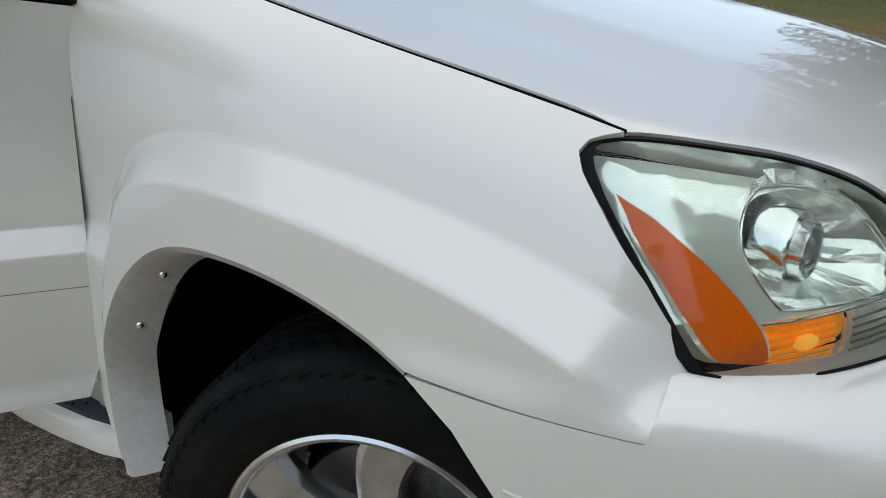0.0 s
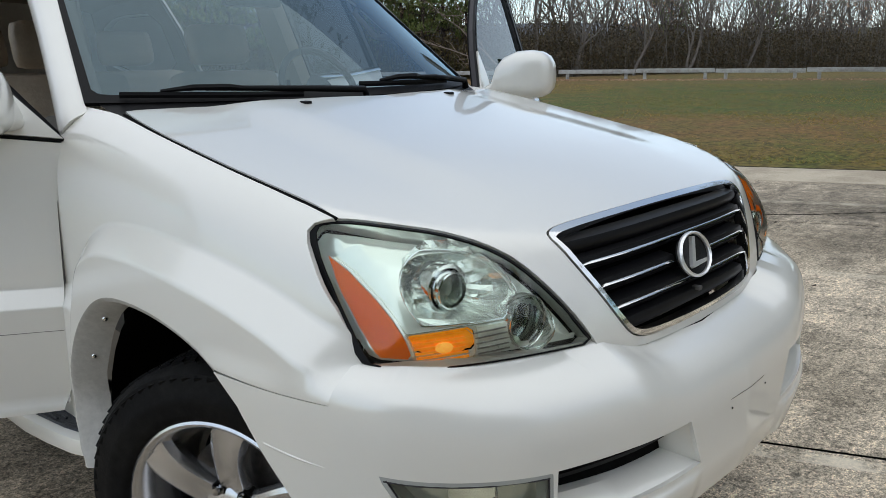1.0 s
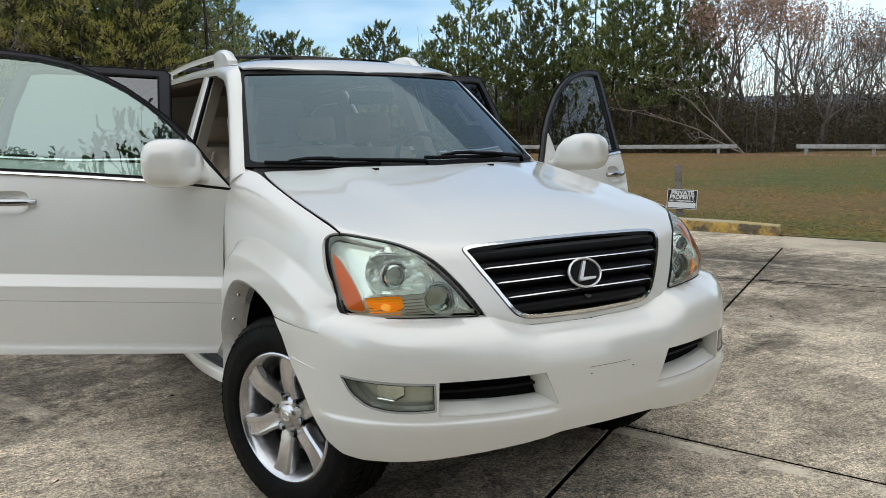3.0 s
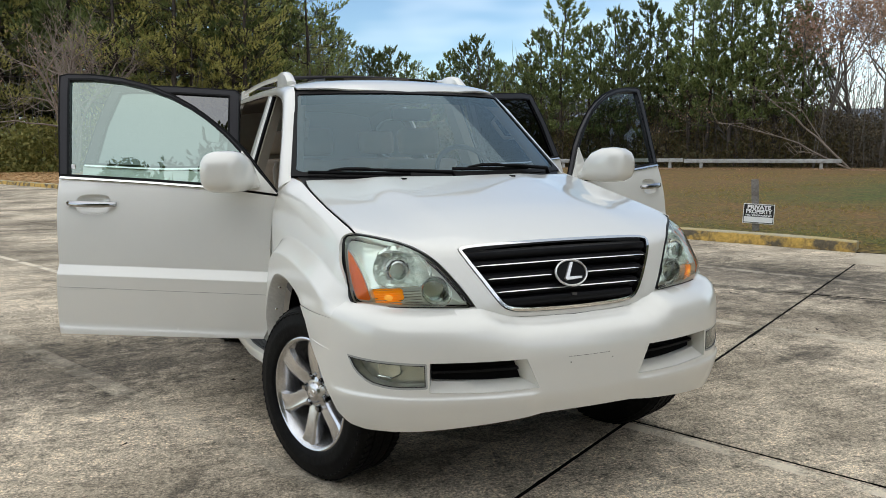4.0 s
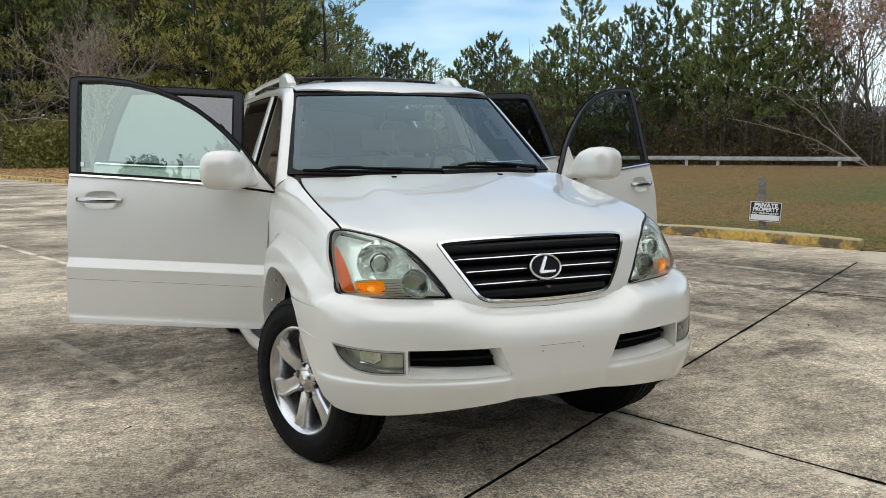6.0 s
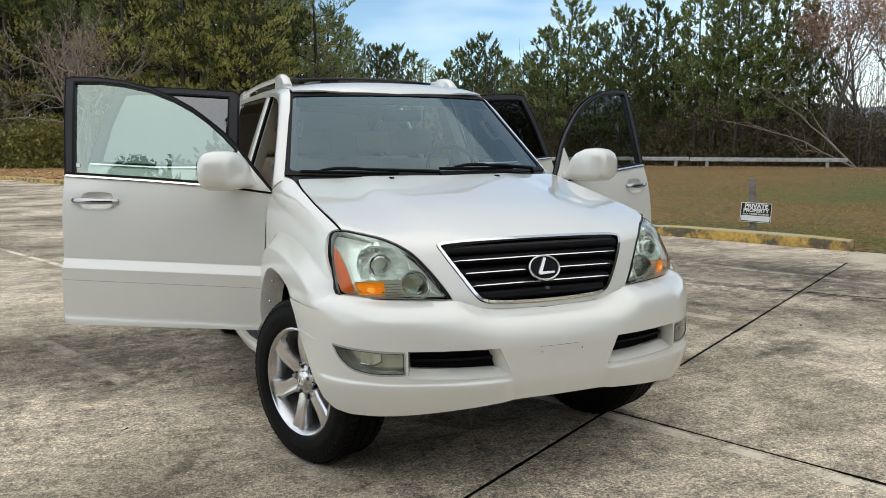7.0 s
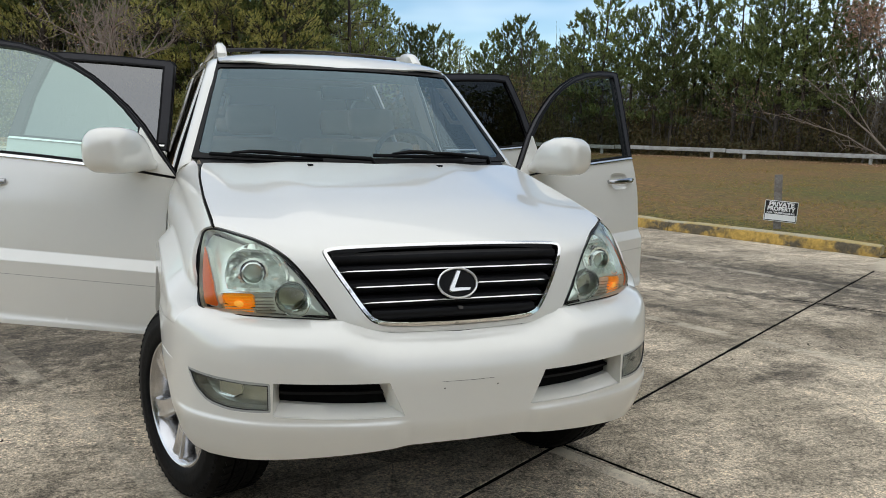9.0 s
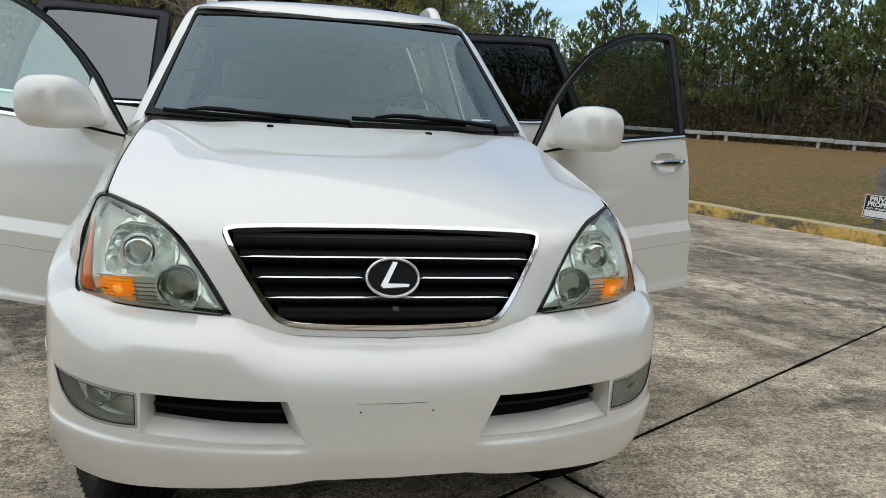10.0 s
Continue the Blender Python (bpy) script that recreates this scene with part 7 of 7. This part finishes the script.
# bare and russet trees to the right
for v, d, tall, k in ((1455, 45, 10.6, 2), (1505, 46, 11.8, 2), (1560, 44, 11.2, 2), (1620, 46, 11.5, 2), (1500, 50, 9, 3), (1600, 47, 10, 3), (1650, 44, 9.5, 3), (1720, 45, 9, 1), (1790, 43, 9.4, 0), (1850, 46, 9, 3), (1930, 43, 8.6, 1), (2010, 45, 9.2, 0), (2090, 44, 9.0, 1), (2180, 46, 9, 0),
                       (2270, 45, 9.4, 3), (2370, 46, 9, 1), (2480, 47, 9.6, 0), (2600, 48, 9, 1), (2740, 50, 9, 0), (2900, 52, 9.5, 1), (1690, 52, 8, 0), (1880, 52, 8.4, 1), (2060, 54, 8.5, 3), (2240, 55, 8.6, 0), (2440, 56, 9, 1), (1400, 47, 7, 3), (1310, 48, 6.5, 3), (1760, 50, 9.5, 3), (1830, 49, 9.8, 2), (1910, 48, 10, 3), (1970, 51, 9.5, 1), (2040, 49, 9.8, 3), (2130, 48, 9.6, 1), (2210, 50, 9.8, 3), (2310, 49, 10, 0), (2400, 50, 9.6, 3), (2520, 51, 10, 1), (2660, 52, 10, 3)):
    plant(bares[k], px(v), d, tall, 9.0)
plant(pines[1], px(1890), 50, 9.0, 10.0)
plant(pines[0], px(2160), 54, 8.0, 10.0)
# pale bare shrub before the dense stand, and a dead tree leaning over the rail
shrub = tree("bare_shrub", bare_mesh(91, 10.0, 260, stems=6, open_=1.05), PALE_TWIG, RUSSET, "pale bare shrub with spreading branches", "shrub", spot(px(150), 44.5), "")
V, F = [], []
r = np.random.RandomState(5)
for tip, mid, rad in (((-5.2, 0.4, 4.4), (-2.2, 0.1, 2.4), 0.06), ((-7.4, 0.8, 2.6), (-3.4, 0.3, 2.1), 0.045), ((-4.2, -0.3, 5.4), (-3.0, 0.2, 3.2), 0.035), ((-2.9, 0.6, 0.5), (-2.4, 0.3, 1.6), 0.035)):
    a, b, c = np.array([0.0, 0, -0.1]), np.array(mid), np.array(tip)
    limb([(1 - t) ** 2 * a + 2 * t * (1 - t) * b + t * t * c + r.randn(3) * 0.04 for t in np.linspace(0, 1, 9)], [rad * (1 - 0.8 * t) for t in np.linspace(0, 1, 9)], 6, V, F)
    for k in range(7):
        t = 0.45 + 0.08 * k
        p = (1 - t) ** 2 * a + 2 * t * (1 - t) * b + t * t * c
        limb([p, p + r.randn(3) * 0.35 + np.array([-0.3, 0, 0.3]), p + r.randn(3) * 0.6 + np.array([-0.8, 0, 0.6])], [0.02, 0.012, 0.005], 4, V, F)
dead = thing("leaning_dead_tree", "pale dead tree leaning over the white rail", "dead tree", spot(px(1505), 42.5))
dead.rotation_euler = (0, 0, math.atan2(ASIDE.y, ASIDE.x))
mesh_object("trunk", V, F, PALE_TWIG, dead)

# ---- undergrowth along the wood's edge ----
def undergrowth(name, seed, count, stems, bearings, depths, height, leaf, label, size=0.13, follow=False):
    r = np.random.RandomState(seed)
    b, d = bearings[0] + (bearings[1] - bearings[0]) * r.rand(count), depths[0] + (depths[1] - depths[0]) * r.rand(count) ** 1.5
    if follow:
        d = d + rail_depth(b)
    lump = np.array([0.55 + 0.45 * noise.noise((x * 14, y * 0.4, seed)) for x, y in zip(b, d)])
    z = 0.05 + height * np.clip(lump, 0.15, 1.2) * (r.rand(count) ** 1.2)
    p = np.array(EYE0)[None] + np.outer(d, np.array(AHEAD)) + np.array(ASIDE)[None] * (b * d)[:, None]
    p[:, 2] = z
    T = (p[:, None, :] + (r.rand(count, 3, 3) - 0.5) * size * 2).reshape(-1, 3)
    ob = tagged(tri_cloud(name, T, leaf), label=label, category="undergrowth", kind="stuff")
    V, F = [], []
    for k in range(stems):
        bb, dd = bearings[0] + (bearings[1] - bearings[0]) * r.rand(), depths[0] + (depths[1] - depths[0]) * r.rand()
        dd += rail_depth(bb) if follow else 0
        q = np.array(EYE0) + np.array(AHEAD) * dd + np.array(ASIDE) * bb * dd
        h = height * (0.5 + 0.9 * r.rand())
        limb([q, q + np.array([r.randn() * 0.2, r.randn() * 0.2, h * 0.5]), q + np.array([r.randn() * 0.5, r.randn() * 0.5, h])], [0.028, 0.02, 0.008], 4, V, F)
    tagged(mesh_object(name + "_stems", V, F, BARK if follow else GREY_BARK), label="thin grey stems in the undergrowth", category="undergrowth", kind="stuff")
    return ob


undergrowth("brush", 3, 32000, 700, (px(840), px(1500)), (0.7, 9), 3.4, BRUSH, "tangled autumn undergrowth below the pines", 0.11, True)
undergrowth("understorey", 8, 42000, 260, (px(830), px(1480)), (3, 14), 6.6, BRUSH, "hazy brown and olive saplings among the pines", 0.12, True)
undergrowth("thicket", 4, 120000, 1500, (px(1440), px(3000)), (43.5, 54), 5.2, THICKET, "brown leafless thicket behind the rail", 0.10)
undergrowth("hedge", 5, 60000, 300, (px(-380), px(620)), (47, 53), 5.6, HEDGE, "olive and yellow bushes under the pine stand", 0.16)
undergrowth("backing_woods", 6, 60000, 300, (px(-380), px(3100)), (58, 80), 5.5, BRUSH, "dim woods further back", 0.35)

# ---- unseen trees added behind the walk, for paint and glass to mirror ----
for k in range(34):
    a = math.radians(172 + k * 5.8 + rng.uniform(-2, 2))
    d = rng.uniform(115, 150)
    m = Matrix.Translation((d * math.cos(a), d * math.sin(a) - 3, 0)) @ pose(0, 0, 0, 0, 0, rng.uniform(0, 360)) @ Matrix.Diagonal((1.6, 1.6, rng.uniform(0.6, 1.1), 1))
    o = copy_thing(pines[rng.choice((2, 3))], m)
    o.matrix_basis = m
# tall trees on the grass close to the lot, out of view on both sides
for lo, hi, count, near, far, tall in ((208.5, 257, 34, 25.5, 27.5, 1.0), (-46, 3, 30, 30.0, 36.0, 1.95), (262, 300, 14, 45.0, 55.0, 1.4)):
    for k in range(count):
        a = math.radians(lo + (hi - lo) * (k + rng.uniform(0.1, 0.9)) / count)
        d = rng.uniform(near, far)
        f = tall * rng.uniform(0.92, 1.03) * (min(2.1, 1.52 + 0.05 * max(0.0, math.degrees(a) - 214) + 0.09 * max(0.0, math.degrees(a) - 216.5)) if lo == 208.5 else 1.0)
        m = Matrix.Translation((-0.5 + d * math.cos(a), 0.5 + d * math.sin(a), 0.05)) @ pose(0, 0, 0, 0, 0, rng.uniform(0, 360)) @ Matrix.Diagonal((f * 1.3, f * 1.3, f, 1))
        kind = pines[4] if lo == 208.5 else rng.choice((pines[4], pines[4], pines[4], bares[2])) if lo > 0 else rng.choice((pines[4], pines[4], pines[4], bares[3]))
        copy_thing(kind, m).matrix_basis = m
# bushes added out of view to block bright horizon gaps mirrored in the doors
n = 26000
a_, d_ = np.radians(196 + 68 * R.rand(n)), 23.5 + 6 * R.rand(n)
c = np.stack([-0.5 + d_ * np.cos(a_), 0.5 + d_ * np.sin(a_), 0.1 + 5.0 * R.rand(n) ** 1.3], 1)
tagged(tri_cloud("bushes", (c[:, None, :] + (R.rand(n, 3, 3) - 0.5) * 0.42).reshape(-1, 3), HEDGE), label="unseen olive bushes added to fill the gap below the tall pines", category="undergrowth", kind="stuff")
n = 70000
a_, d_ = np.radians(206.5 + 17 * R.rand(n)), 25.0 + 3 * R.rand(n)
top_ = np.array([17.3 + 0.33 * max(0.0, math.degrees(q) - 215.0) + (0.8 + 0.15 * max(0.0, math.degrees(q) - 215.0)) * noise.noise((q * 60, 2.0, 0.5)) + 0.6 * noise.noise((q * 210, 5.0, 0.5)) for q in a_])
c = np.stack([-0.5 + d_ * np.cos(a_), 0.5 + d_ * np.sin(a_), 8.0 + (top_ - 8.0) * R.rand(n) ** 0.6], 1)
tagged(tri_cloud("tree_crowns", (c[:, None, :] + (R.rand(n, 3, 3) - 0.5) * 0.32).reshape(-1, 3), PINE), label="even dark line of crowns behind the lot", category="trees", kind="stuff")
for o in pines + bares:
    for c in list(o.children):
        bpy.data.objects.remove(c)
    bpy.data.objects.remove(o)

# ---- far ridge ----
V, F = [], []
for i in range(80):
    x = i / 79
    a = math.radians(75 - 110 * x)
    h = 40 + 70 * max(0, math.sin(x * 5.0 + 0.8)) * (0.7 + 0.3 * math.sin(x * 17))
    V += [(1600 * math.cos(a), 1600 * math.sin(a), -5), (1640 * math.cos(a), 1640 * math.sin(a), h), (1900 * math.cos(a), 1900 * math.sin(a), -5)]
for i in range(79):
    for j in range(2):
        F.append((3 * i + j, 3 * i + 3 + j, 3 * i + 4 + j, 3 * i + 1 + j))
# distance haze is put into the ridge's blue-grey base colour
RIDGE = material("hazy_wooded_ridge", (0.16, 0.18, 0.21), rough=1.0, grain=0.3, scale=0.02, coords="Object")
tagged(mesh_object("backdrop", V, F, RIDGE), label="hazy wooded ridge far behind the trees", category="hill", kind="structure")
